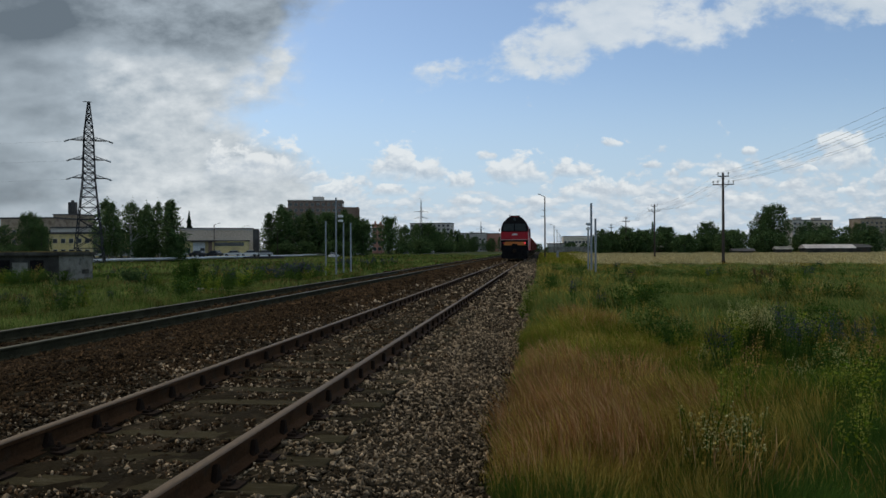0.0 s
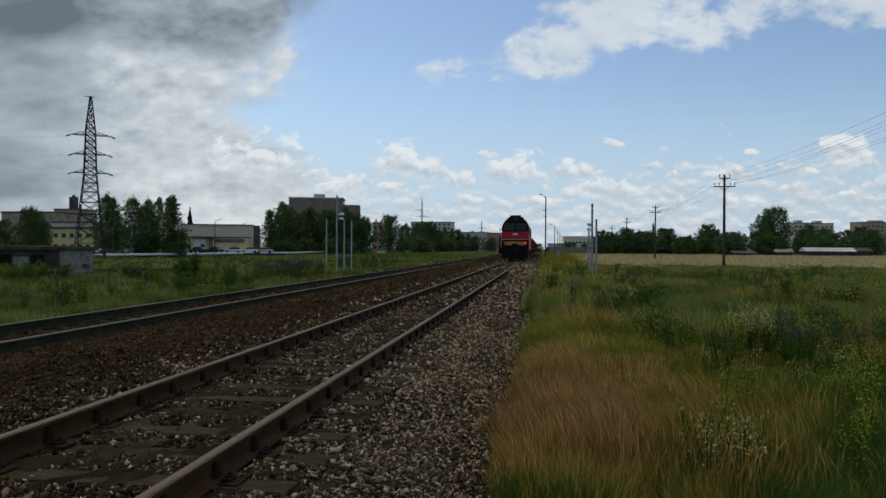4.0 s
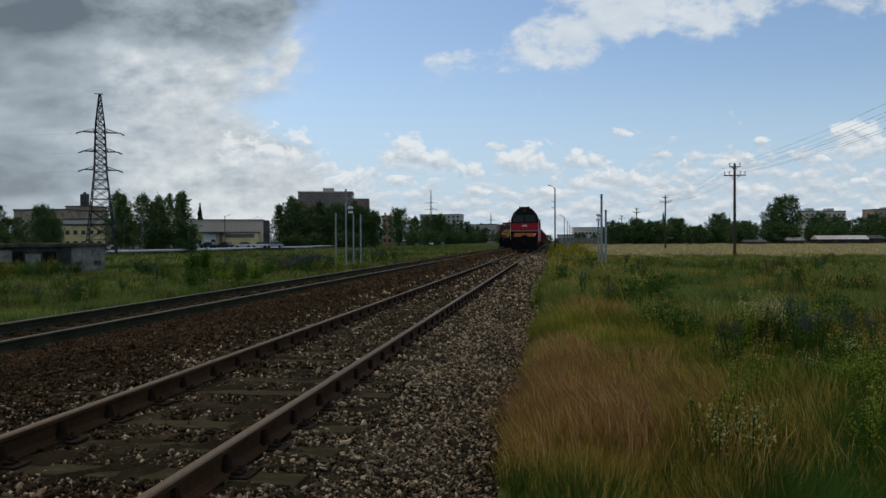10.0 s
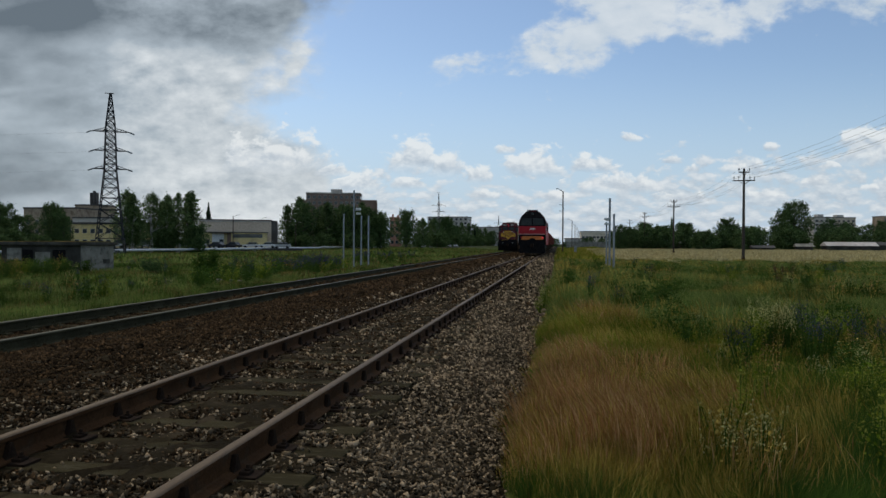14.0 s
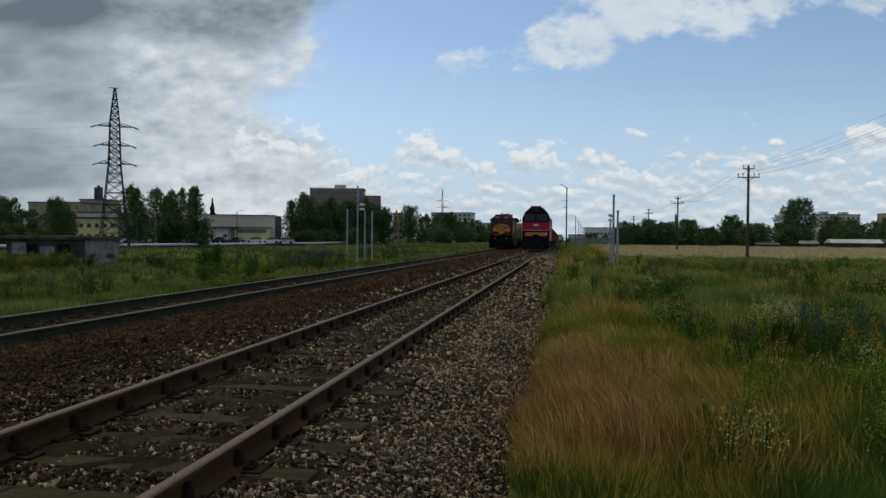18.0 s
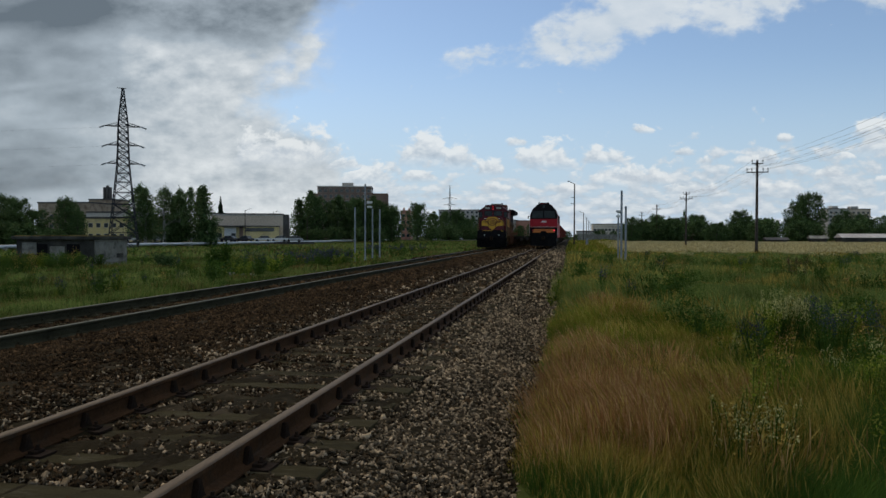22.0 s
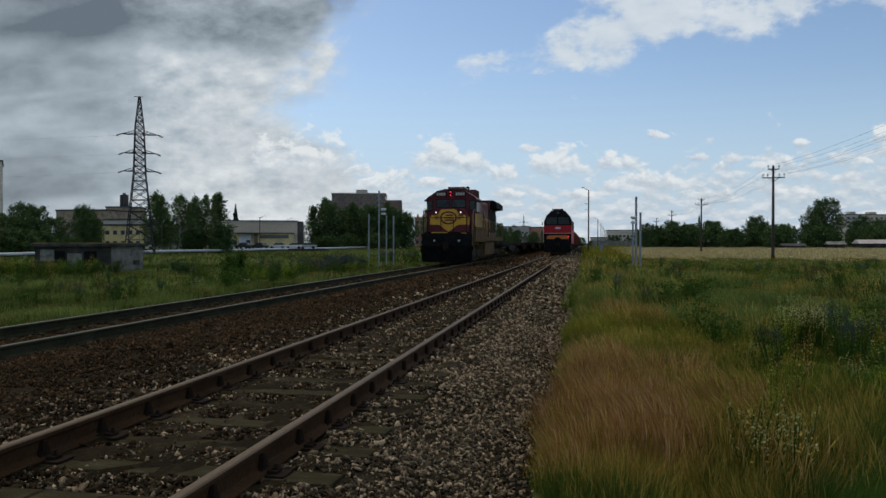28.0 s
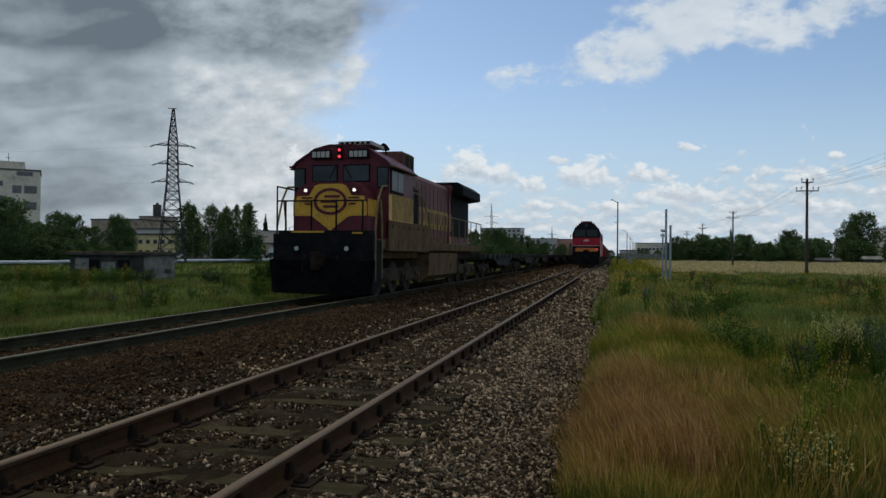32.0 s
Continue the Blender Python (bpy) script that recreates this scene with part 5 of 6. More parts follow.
# heating pipe on low supports
pipe = thing("heating_pipe")
tagged(pipe, "silver clad heating pipe on low concrete supports", "pipe")
run = [(-88, 70), (-79.4, 93), (-75.2, 117), (-71, 150), (-66.5, 200), (-61, 254)]
for (x0, y0), (x1, y1) in zip(run, run[1:]):
    n = max(1, int(math.hypot(x1 - x0, y1 - y0) / 12))
    for k in range(n):
        a, b = k / n, (k + 1) / n
        p = (x0 + (x1 - x0) * a, y0 + (y1 - y0) * a, -0.33 + 0.002 * (y0 - 100))
        q = (x0 + (x1 - x0) * b, y0 + (y1 - y0) * b, -0.33 + 0.002 * (y0 - 100))
        part("pipe_section", rods((p, q, 0.25, None, 14)), M_PIPE, pipe)
        part("pipe_support", cubes((0.7, 0.4, 0.75, p[0], p[1], p[2] - 0.55)), M_CONCRETE, pipe)


def lattice_mast(h, m, label, bars=0.06, split=False, slim=1.0):
    """A four-legged mast with three pairs of arms, their insulators and a peak."""
    mast = thing("lattice_mast", m)
    tagged(mast, label, "power pylon")

    def half(z):
        return slim * float(np.interp(z, [0, h * 0.52, h * 0.80, h], [2.35, 0.95, 0.72, 0.14]))
    levels = [0]
    z = 0.0
    while z < h * 0.98:
        z = min(h, z + max(1.1, half(z) * 1.25))
        levels.append(z)
    for sx, sy in ((-1, -1), (1, -1), (1, 1), (-1, 1)):
        part("leg", rods(*[((sx * half(a), sy * half(a), a), (sx * half(b), sy * half(b), b), bars * 1.5, None, 4) for a, b in zip(levels, levels[1:])]), M_LATTICE, mast)
    bars_made = []
    for a, b in zip(levels, levels[1:]):
        for (ax, ay), (cx, cy) in (((-1, -1), (1, -1)), ((1, -1), (1, 1)), ((1, 1), (-1, 1)), ((-1, 1), (-1, -1))):
            p, q = half(a), half(b)
            bars_made += [((ax * p, ay * p, a), (cx * q, cy * q, b), bars, None, 4), ((cx * p, cy * p, a), (ax * q, ay * q, b), bars, None, 4), ((ax * q, ay * q, b), (cx * q, cy * q, b), bars, None, 4)]
    if split:
        for spec in bars_made:
            part("brace", rods(spec), M_LATTICE, mast)
    else:
        tagged(part("bracing", rods(*bars_made), M_LATTICE, mast), kind="stuff")
    for f, reach in ((0.765, 2.95), (0.648, 2.6), (0.535, 2.7)):
        z = h * f
        for s in (-1, 1):
            bm = bmesh.new()
            for sy in (-1, 1):
                rod(bm, (s * half(z), sy * half(z), z), (s * reach, 0, z), bars, None, 4)
                rod(bm, (s * half(z), sy * half(z), z + 0.6), (s * reach, 0, z), bars * 0.6, None, 4)
            for t in (0.35, 0.65):
                xx = s * (half(z) + (reach - half(z)) * t)
                rod(bm, (xx, 0, z), (s * half(z) * 1.02, 0, z + 0.6 * (1 - t)), bars * 0.6, None, 4)
            arm = part("arm", bm, M_LATTICE, mast)
            part("insulator", rods(((s * reach, 0, z), (s * (reach + 0.75), 0.25, z - 0.28), 0.13, None, 6)), M_STEEL, arm)
    part("peak_bar", rods(((-0.9, 0, h), (0.5, 0, h), bars, None, 4)), M_LATTICE, mast)
    return mast


lattice_mast(27.4, pose(-74.8, 114.3, -1.2, 0, 0, 28), "dark steel lattice power mast with three pairs of arms", split=True)
for x, y, h, z in ((-62.8, 385, 28.6, -0.6), (-48.5, 600, 24.4, -0.8), (-88, 560, 20, -0.5)):
    lattice_mast(h, pose(x, y, z, 0, 0, 10), "distant grey lattice power mast", 0.06, slim=0.55)

# overhead lines that leave the ends of the mast's insulators
for f, reach in ((0.765, 2.95), (0.648, 2.6), (0.535, 2.7)):
    tip = pose(-74.8, 114.3, -1.2, 0, 0, 28) @ Vector((-reach - 0.72, 0.24, 27.4 * f - 0.27))
    pts = [(tip.x - 150 * k / 8, tip.y - 20 * k / 8, tip.z - 6 * k / 8 * (1 - k / 8)) for k in range(9)]
    wire = part("power_line", rods(*[(p, q, 0.008, None, 4) for p, q in zip(pts, pts[1:])]), M_WIRE)
    tagged(wire, "thin bare overhead power line", "wire", "power lines of the mast")

# grey shed with its low yellow front wing
shed = block("warehouse", pose(-93.5, 181.5, -0.9, 0, 0, 21), 18.6, 26, 7.9, M_SHED, "large grey-beige warehouse with a flat roof", parapet=0.25)
part("dark_end_wall", cubes((1.5, 25.8, 7.9, 19.36, 13.0, 3.95)), M_ROOF, shed, "dark brown end wall")
part("roof_edge", cubes((18.6, 0.1, 0.35, 9.3, -0.06, 7.7)), M_PANEL, shed)
for k in range(9):
    part("sheet_joint", cubes((0.07, 0.04, 7.4, 1.2 + k * 2.1, -0.02, 3.8)), M_SHED, shed)
wing = block("front_wing", pose(-90.6, 174.0, -0.9, 0, 0, 21), 17.6, 7.6, 4.5, M_PLASTER, "low pale yellow office wing beside the warehouse", parapet=0.25)
part("ribbon_window", cubes((7.2, 0.08, 0.9, 12.9, -0.05, 3.75)), M_PANE, wing, "dark ribbon window")
part("porch_roof", cubes((5.6, 1.4, 0.3, 6.6, -0.6, 4.55)), M_ROOF, wing, "dark porch roof")
part("porch_wall", cubes((2.9, 0.14, 4.3, 5.6, -0.1, 2.15)), M_WHITE, wing)
part("door", cubes((1.0, 0.1, 2.1, 6.4, -0.22, 1.75)), M_PANE, wing)
part("porch_post", cubes((0.9, 0.3, 4.4, 8.3, -0.5, 2.2)), M_BRICK, wing)
for k in range(2):
    window_part(wing, "window", 0.9 + k * 2.1, 0, 2.2, 1.0, 1.1, "y")
part("pale_fence", cubes((8.6, 0.05, 1.2, 13.2, -0.9, 0.9)), M_PLASTER, wing)

# yellow two-storey house and the works behind it
block("yellow_house", pose(-131, 180, -0.6, 0, 0, 6), 26, 12, 6.4, M_PLASTER, "pale yellow two-storey office house with small windows", 12, 2, 3, 2.9, 0.5, (1.1, 1.1), 1.7)
block("works_hall", pose(-188, 236, -0.5, 0, 0, 4), 20, 20, 13.2, M_TANWALL, "tan-brown brick works hall with a flat roof", 6, 3, 0, 3.4)
block("works_hall_low", pose(-166, 232, -0.5, 0, 0, 4), 16, 14, 9.6, M_PANEL, "grey panel-clad works hall", 8, 2, 0, 3.4)
annex = block("boiler_house", pose(-197, 277, -0.5, 0, 0, 4), 11, 12, 16.4, M_TANWALL, "tan-brown boiler house below its flues", 4, 2, 0, 5)
block("boiler_wing", pose(-191, 262, -0.5, 0, 0, 4), 16, 10, 11.6, M_LIGHTWALL, "pale rendered boiler wing", 6, 2, 0, 4)
for k in range(3):
    part("flue", rods(((4.0 + k * 1.3, 5, 16.3), (4.0 + k * 1.3, 5, 22.0 + (k == 1) * 0.8), 0.62, None, 12)), M_ROOF, annex, "dark steel flue")
tower = block("panel_tower", pose(-142.1, 133.1, -0.9, 0, 0, 41), 17.5, 14, 20.4, M_LIGHTWALL, "tall pale beige tower block", 0, 0, 0, 3.2, 0.3)
part("roof_house", cubes((12.5, 8, 2.0, 8.0, 6, 21.6)), M_LIGHTWALL, tower)
for x, z, w, h in ((15.6, 16.1, 2.5, 1.7), (12.9, 16.1, 1.8, 1.7), (9.8, 17.3, 0.7, 1.1), (14.4, 19.7, 3.2, 0.9), (15.6, 12.4, 2.5, 1.7), (9, 13.6, 2.4, 1.7)):
    window_part(tower, "window", x, 0, z, w, h, "y")
part("aerial", rods(((11, 4, 22.4), (11, 4, 24.6), 0.06, None, 5), ((10.4, 4, 23.6), (11.6, 4, 23.6), 0.04, None, 5)), M_LATTICE, tower)

# nine-storey brick block and the houses beyond
dorm = block("brick_block", pose(-127.8, 362, -0.5, 0, 0, 12), 27.5, 15, 26.8, M_BRICK, "nine-storey red-brown brick apartment block", 10, 9, 4, 2.9, 0.6, (1.6, 1.5), 1.8, M_PANEL)
part("lift_house", cubes((5.5, 5, 2.6, 15, 6, 28.0)), M_PANEL, dorm)
part("right_wing", cubes((8.4, 13, 23.8, 31.6, 8.5, 11.9)), M_BRICK, dorm)
part("left_wing", cubes((2.4, 12, 23.6, -1.2, 8, 11.8)), M_BRICK, dorm)
pink = block("salmon_house", pose(-79.5, 343, -0.4, 0, 0, 10), 4.6, 30, 13.6, M_PINK, "salmon brick house with white balconies", 2, 4, 7, 3.1, 0.4, (1.4, 1.5), 2.0, M_PINK)
for x, y in ((1.2, 5), (3.4, 12)):
    part("chimney", cubes((0.8, 0.8, 1.6, x, y, 14.6)), M_PINK, pink)
block("panel_block", pose(-92, 515, -0.5, 0, 0, -4), 29, 14, 20.0, M_PANEL, "grey panel apartment block far off", 9, 7, 3, 2.8, 0.5, (1.5, 1.4), 1.7)
block("red_and_white_hall", pose(-66, 598, -0.6, 0, 0, -3), 22, 20, 14.8, M_PANEL, "grey-white hall far off", 7, 3, 0, 4.2)
block("red_hall", pose(-43.5, 600, -0.6, 0, 0, -3), 20, 20, 14.4, M_PINK, "red brick hall far off", 5, 2, 0, 4.5)


# posts beside the line, on both sides
def post(x, y, z0, z1, r=0.055, name="steel_post", label="plain grey steel post standing in the grass", extra=()):
    p = thing(name, pose(x, y, 0))
    tagged(p, label, "post", "steel posts beside the line")
    part("tube", rods(((0, 0, z0 - 0.1), (0, 0, z1), r, None, 10)), M_STEEL, p)
    part("cap", rods(((0, 0, z1), (0, 0, z1 + 0.04), r * 1.15, None, 10)), M_STEEL, p)
    part("footing", cubes((0.4, 0.4, 0.3, 0, 0, z0 - 0.02, 0.03)), M_CONCRETE, p)
    for nm, bm, mt in extra:
        part(nm, bm, mt, p)
    return p


def boxes_at(z, s):
    return [("signal_box", cubes((0.36, 0.2, 0.15, s * 0.34, 0, z, 0.03)), M_WHITE), ("signal_box", cubes((0.34, 0.2, 0.15, s * 0.34, 0, z - 0.34, 0.03)), M_WHITE), ("bracket", rods(((0, 0, z - 0.1), (s * 0.5, 0, z - 0.1), 0.03, None, 6)), M_STEEL)]


post(-15.55, 52.2, -0.95, 3.35)
post(-14.81, 52.3, -0.9, 5.06, 0.06, "signal_post", "tall grey steel post with two small white boxes", boxes_at(3.75, 1))
post(-14.28, 52.4, -0.85, 3.24)
post(-13.24, 50.5, -0.75, 3.13)
post(3.41, 51.2, -0.5, 4.36, 0.075, "signal_post", "tall grey steel post with small brackets and boxes", boxes_at(3.0, -0.55))
post(3.20, 51.2, -0.5, 2.75)
post(3.62, 50.2, -0.5, 3.25, 0.07)


# the road beyond the pipe
ry = np.linspace(60, 800, 38)
rx = np.full_like(ry, -53.0)
rv = np.concatenate([np.stack([rx - 3.5, ry, lie(rx - 3.5, ry) + 0.03], -1), np.stack([rx + 3.5, ry, lie(rx + 3.5, ry) + 0.03], -1)])
rk = np.arange(37)
road = arrays("road", rv, np.stack([rk, rk + 38, rk + 39, rk + 1], -1), M_ASPHALT)
tagged(road, "grey asphalt road behind the meadow", "road", kind="structure")

# the raised yard in front of the warehouse
yard = part("yard", cubes((47, 9.5, 0.9, 0, 0, -0.45, 0.05)), M_ASPHALT)
yard.matrix_basis = pose(-84, 163.6, -0.2, 0, 0, 27)
tagged(yard, "grey asphalt yard with a kerb before the warehouse", "yard", kind="structure")

# cars parked by the warehouse and on the road
def car(paint, m, label):
    c = thing("parked_car", m)
    tagged(c, label, "car", "cars along the road")
    part("body", prism(bmesh.new(), [(-2.1, 0.35), (2.1, 0.35), (2.15, 0.75), (1.2, 0.92), (-1.6, 0.95), (-2.12, 0.85)], -0.85, 0.85, "x"), paint, c)
    part("cabin", prism(bmesh.new(), [(-1.7, 0.94), (1.1, 0.92), (0.4, 1.42), (-1.2, 1.45)], -0.72, 0.72, "x"), M_PANE, c, "dark glazed cabin")
    part("roof", cubes((1.36, 1.5, 0.05, 0, -0.4, 1.45, 0.015)), paint, c)
    for y in (-1.3, 1.3):
        for s in (-1, 1):
            part("wheel", rods(((s * 0.86, y, 0.32), (s * 0.68, y, 0.32), 0.32, None, 14)), M_TYRE, c)
    return c


NAMES = ("white", "dark", "silver", "red")
for k, (x, y, turn, p) in enumerate(((-91, 159.5, 70, 1), (-87.5, 161, 75, 0), (-84, 163, 65, 2), (-80.5, 165, 80, 1), (-77, 166.5, 70, 1), (-73.5, 169, 105, 0), (-70, 170.5, 110, 0), (-67, 172.5, 105, 2), (-95, 157.5, 60, 2), (-99, 155.5, 70, 0), (-64.5, 345, 10, 0), (-57.5, 390, 8, 0), (-57, 310, 5, 2))):
    car(M_CAR[p], pose(x, y, -0.2 if y < 200 else float(lie(x, y)), 0, 0, turn), NAMES[p] + " car standing beside the road")


VAN = car(M_CAR[0], pose(-53, 130, -0.8), "white car driving away along the road")
VAN.name = "driving_car"


def street_lamp(x, y, h, reach, label="dark street lamp with a short arm", m=M_WOOD):
    p = thing("street_lamp", pose(x, y, float(lie(x, y))))
    tagged(p, label, "lamp post", "lamp posts")
    part("pole", rods(((0, 0, -0.3), (0, 0, h), 0.13, 0.09, 8)), m, p)
    part("arm", rods(((0, 0, h - 0.1), (reach, 0, h + 0.35), 0.045, None, 6)), m, p)
    part("lantern", cubes((0.42, 0.2, 0.12, reach * 1.15, 0, h + 0.37, 0.03)), M_STEEL, p)
    return p


far_lamp = street_lamp(0.64, 121.7, 10.3, -0.8)
for z in (8.0, 7.0):
    part("bracket", rods(((0, 0, z), (-0.6, 0, z + 0.1), 0.04, None, 5)), M_WOOD, far_lamp)
street_lamp(-79.5, 172, 8.6, 1.2)
street_lamp(-86, 205, 9, 1.2)
street_lamp(-75.5, 205, 7.5, 1.2)
for k in range(6):
    street_lamp(4 + 2.2 * k, 230 + k * 60, 9, -1.0)

# ---- telegraph line and what lies beyond the meadow ----


def telegraph_pole(h):
    p = thing("telegraph_pole")
    tagged(p, "dark tarred wooden telegraph pole with two crossarms", "utility pole", "telegraph line")
    part("shaft", rods(((0, 0, -0.6), (0, 0, h), 0.155, 0.10, 10)), M_WOOD, p, "tarred round timber")
    part("sleeve", rods(((0, 0, -0.5), (0, 0, 0.75), 0.2, 0.18, 10)), M_RUST, p, "rust-brown stub at the foot")
    for z, half, pegs in ((h - 0.12, 0.5, (-0.47, 0.47)), (h - 0.92, 0.98, (-0.92, -0.5, 0.5, 0.92))):
        arm = part("crossarm", cubes((half * 2, 0.1, 0.09, 0, -0.12, z - 0.22, 0.01)), M_WOOD, p)
        part("brace", rods(((-half * 0.5, -0.12, z - 0.24), (0, -0.12, z - 0.6), 0.022, None, 5), ((half * 0.5, -0.12, z - 0.24), (0, -0.12, z - 0.6), 0.022, None, 5)), M_WOOD, p)
        for x in pegs:
            part("insulator", rods(((x, -0.12, z - 0.18), (x, -0.12, z - 0.02), 0.03, None, 6), ((x, -0.12, z - 0.02), (x, -0.12, z + 0.16), 0.075, 0.055, 8)), M_INSUL, arm, "white porcelain insulator")
    return p


LINE = [(15.6, 14.0, 9.2), (17.37, 73.8, 9.25), (18.7, 126.0, 9.0), (20.3, 182.0, 9.0), (22.2, 240.0, 9.2), (24, 300, 9.2), (26, 362, 9.2)]
tp = telegraph_pole(9.2)
feet = []
for k, (x, y, h) in enumerate(LINE):
    z = float(lie(x, y)) - 0.1
    m = pose(x, y, z, 0, 0, -2)
    feet.append((x, y, z + 9.2))
    if k:
        copy_thing(tp, m)
    else:
        tp.matrix_basis = m
for x, dz in ((-0.47, -0.05), (0.47, -0.05), (-0.92, -0.85), (-0.5, -0.85), (0.5, -0.85), (0.92, -0.85)):
    bm = bmesh.new()
    for (ax, ay, az), (cx, cy, cz) in zip(feet, feet[1:5]):
        pts = [(ax + (cx - ax) * t + x, ay + (cy - ay) * t - 0.12, az + (cz - az) * t + dz - 3.2 * t * (1 - t)) for t in [i / 10 for i in range(11)]]
        for p, q in zip(pts, pts[1:]):
            rod(bm, p, q, 0.007, None, 4)
    tagged(part("telegraph_wire", bm, M_WIRE), "thin sagging telegraph wire between the poles", "wire", "wires of the telegraph line")

# garden sheds with pale roofs at the meadow's edge
def garden_shed(x, y, w, d, h, turn, roof, label):
    s = thing("garden_shed", pose(x, y, float(lie(x, y)), 0, 0, turn))
    tagged(s, label, "shed", "sheds at the meadow's edge")
    part("wall", cubes((w, d, h, 0, 0, h / 2)), M_CONCRETE_DARK, s)
    part("roof", prism(bmesh.new(), [(-d / 2 - 0.3, h), (d / 2 + 0.3, h), (0, h + d * 0.22)], -w / 2 - 0.3, w / 2 + 0.3, "x"), roof, s)
    part("door", cubes((0.9, 0.06, min(1.8, h * 0.85), w * 0.2, -d / 2 - 0.03, min(0.9, h * 0.42))), M_WOOD, s)


garden_shed(64.5, 178, 10.4, 4, 1.35, 2, M_ROOF_PALE, "long low shed with a pale pinkish sheet roof")
garden_shed(54.6, 177, 3.2, 3, 1.15, -4, M_CONCRETE, "small grey garden shed")
garden_shed(71.5, 180, 5, 3.4, 1.5, 5, M_ROOF, "small dark garden shed")
garden_shed(28.5, 188, 2.2, 2, 1.7, 0, M_ROOF_PALE, "tiny pale garden hut")
garden_shed(45.5, 176, 4.5, 2.4, 0.8, 3, M_ROOF, "low dark garden shed")

flats = block("apartment_block", pose(179, 558, 0, 0, 0, 9), 14, 14, 21.0, M_PANEL, "grey panel apartment block far off", 4, 7, 0, 2.8, 0.5, (1.6, 1.4), 1.8)
part("lift_house", cubes((4.2, 5, 2.2, 6.3, 6, 22.2)), M_PANEL, flats)
for k in range(7):
    part("balcony", cubes((1.7, 0.9, 0.9, 3.5, -0.45, 1.2 + 2.8 * (k % 7))), M_TANWALL, flats)
flats = block("apartment_block", pose(193.5, 566, 0, 0, 0, 9), 17, 14, 21.0, M_SHED, "beige panel apartment block far off", 5, 7, 0, 2.8, 0.5, (1.6, 1.4), 1.8)
part("lift_house", cubes((5.1, 5, 2.2, 7.7, 6, 22.2)), M_PANEL, flats)
for k in range(7):
    part("balcony", cubes((1.7, 0.9, 0.9, 4.2, -0.45, 1.2 + 2.8 * (k % 7))), M_TANWALL, flats)
flats = block("apartment_block", pose(224, 556, 0, 0, 0, 9), 30, 14, 21.6, M_TANWALL, "grey-brown panel apartment block far off", 9, 7, 0, 2.8, 0.5, (1.6, 1.4), 1.8)
part("lift_house", cubes((9.0, 5, 2.2, 13.5, 6, 22.2)), M_PANEL, flats)
for k in range(7):
    part("balcony", cubes((1.7, 0.9, 0.9, 7.5, -0.45, 1.2 + 2.8 * (k % 7))), M_TANWALL, flats)
block("works_building", pose(14.5, 486, -0.2, 0, 0, 2), 23.5, 16, 9.4, M_LIGHTWALL, "long pale works building far down the line", 10, 2, 0, 3.6, 0.4, (1.6, 1.3), 2.2)
block("works_annex", pose(4, 470, -0.2, 0, 0, 2), 14, 10, 4.6, M_PANEL, "low grey works annex far down the line", 5, 1, 0, 3.6)
block("gable_house", pose(28, 330, -0.1, 0, 0, 10), 9, 8, 6.5, M_PINK, "small brick house among the trees", 3, 2, 0, 2.9, 0.3)
fence = thing("panel_fence")
tagged(fence, "low grey concrete panel fence beside the line", "fence")
for k in range(14):
    part("fence_panel", cubes((2.9, 0.1, 1.9, 4.2 + k * 3.0, 262 + k * 0.6, 1.1)), M_CONCRETE, fence)
    part("fence_post", cubes((0.2, 0.2, 2.1, 2.7 + k * 3.0, 262 + k * 0.6, 1.1)), M_CONCRETE, fence)
cab_box = thing("relay_cabinet", pose(2.6, 118, -0.4))
tagged(cab_box, "grey relay cabinet beside the track", "cabinet")
part("body", cubes((0.42, 0.36, 1.5, 0, 0, 0.85, 0.03)), M_CONCRETE, cab_box)
part("door", cubes((0.34, 0.03, 1.2, 0, -0.19, 0.85)), M_STEEL, cab_box)
part("base", cubes((0.55, 0.5, 0.2, 0, 0, 0.1)), M_CONCRETE, cab_box)

# ---- stones, grass and flowers ----


def scatter(n, x0, x1, y0, y1, g, power=1.0):
    """Places spread over a stretch, closer together near y0 when power > 1."""
    return g.uniform(x0, x1, n), y0 + (y1 - y0) * g.uniform(0, 1, n) ** power


def stones(name, x, y, z, size, material, label, g):
    """Broken stone: each a lopsided eight-cornered lump."""
    n = len(x)
    corner = np.array([(i, j, k) for i in (-1, 1) for j in (-1, 1) for k in (-1, 1)], float)
    v = corner[None] * g.uniform(0.25, 1.0, (n, 8, 3)) * g.uniform((0.8, 0.55, 0.22), (1.7, 1.2, 0.6), (n, 3))[:, None]
    q = g.standard_normal((n, 4))
    q /= np.linalg.norm(q, axis=1, keepdims=True)
    w_, a, b, c = q.T
    rot = np.stack([1 - 2 * (b * b + c * c), 2 * (a * b - c * w_), 2 * (a * c + b * w_), 2 * (a * b + c * w_), 1 - 2 * (a * a + c * c), 2 * (b * c - a * w_), 2 * (a * c - b * w_), 2 * (b * c + a * w_), 1 - 2 * (a * a + b * b)], -1).reshape(n, 3, 3)
    v = np.einsum("nij,nkj->nki", rot, v) * (size * 0.5)[:, None, None]
    v += np.stack([x, y, z], -1)[:, None]
    quad = np.array([(0, 1, 3, 2), (4, 6, 7, 5), (0, 4, 5, 1), (2, 3, 7, 6), (0, 2, 6, 4), (1, 5, 7, 3)])
    f = (np.arange(n) * 8)[:, None, None] + quad[None]
    ob = arrays(name, v.reshape(-1, 3), f.reshape(-1, 4), material)
    tagged(ob, label, "stones", kind="stuff")
    return ob


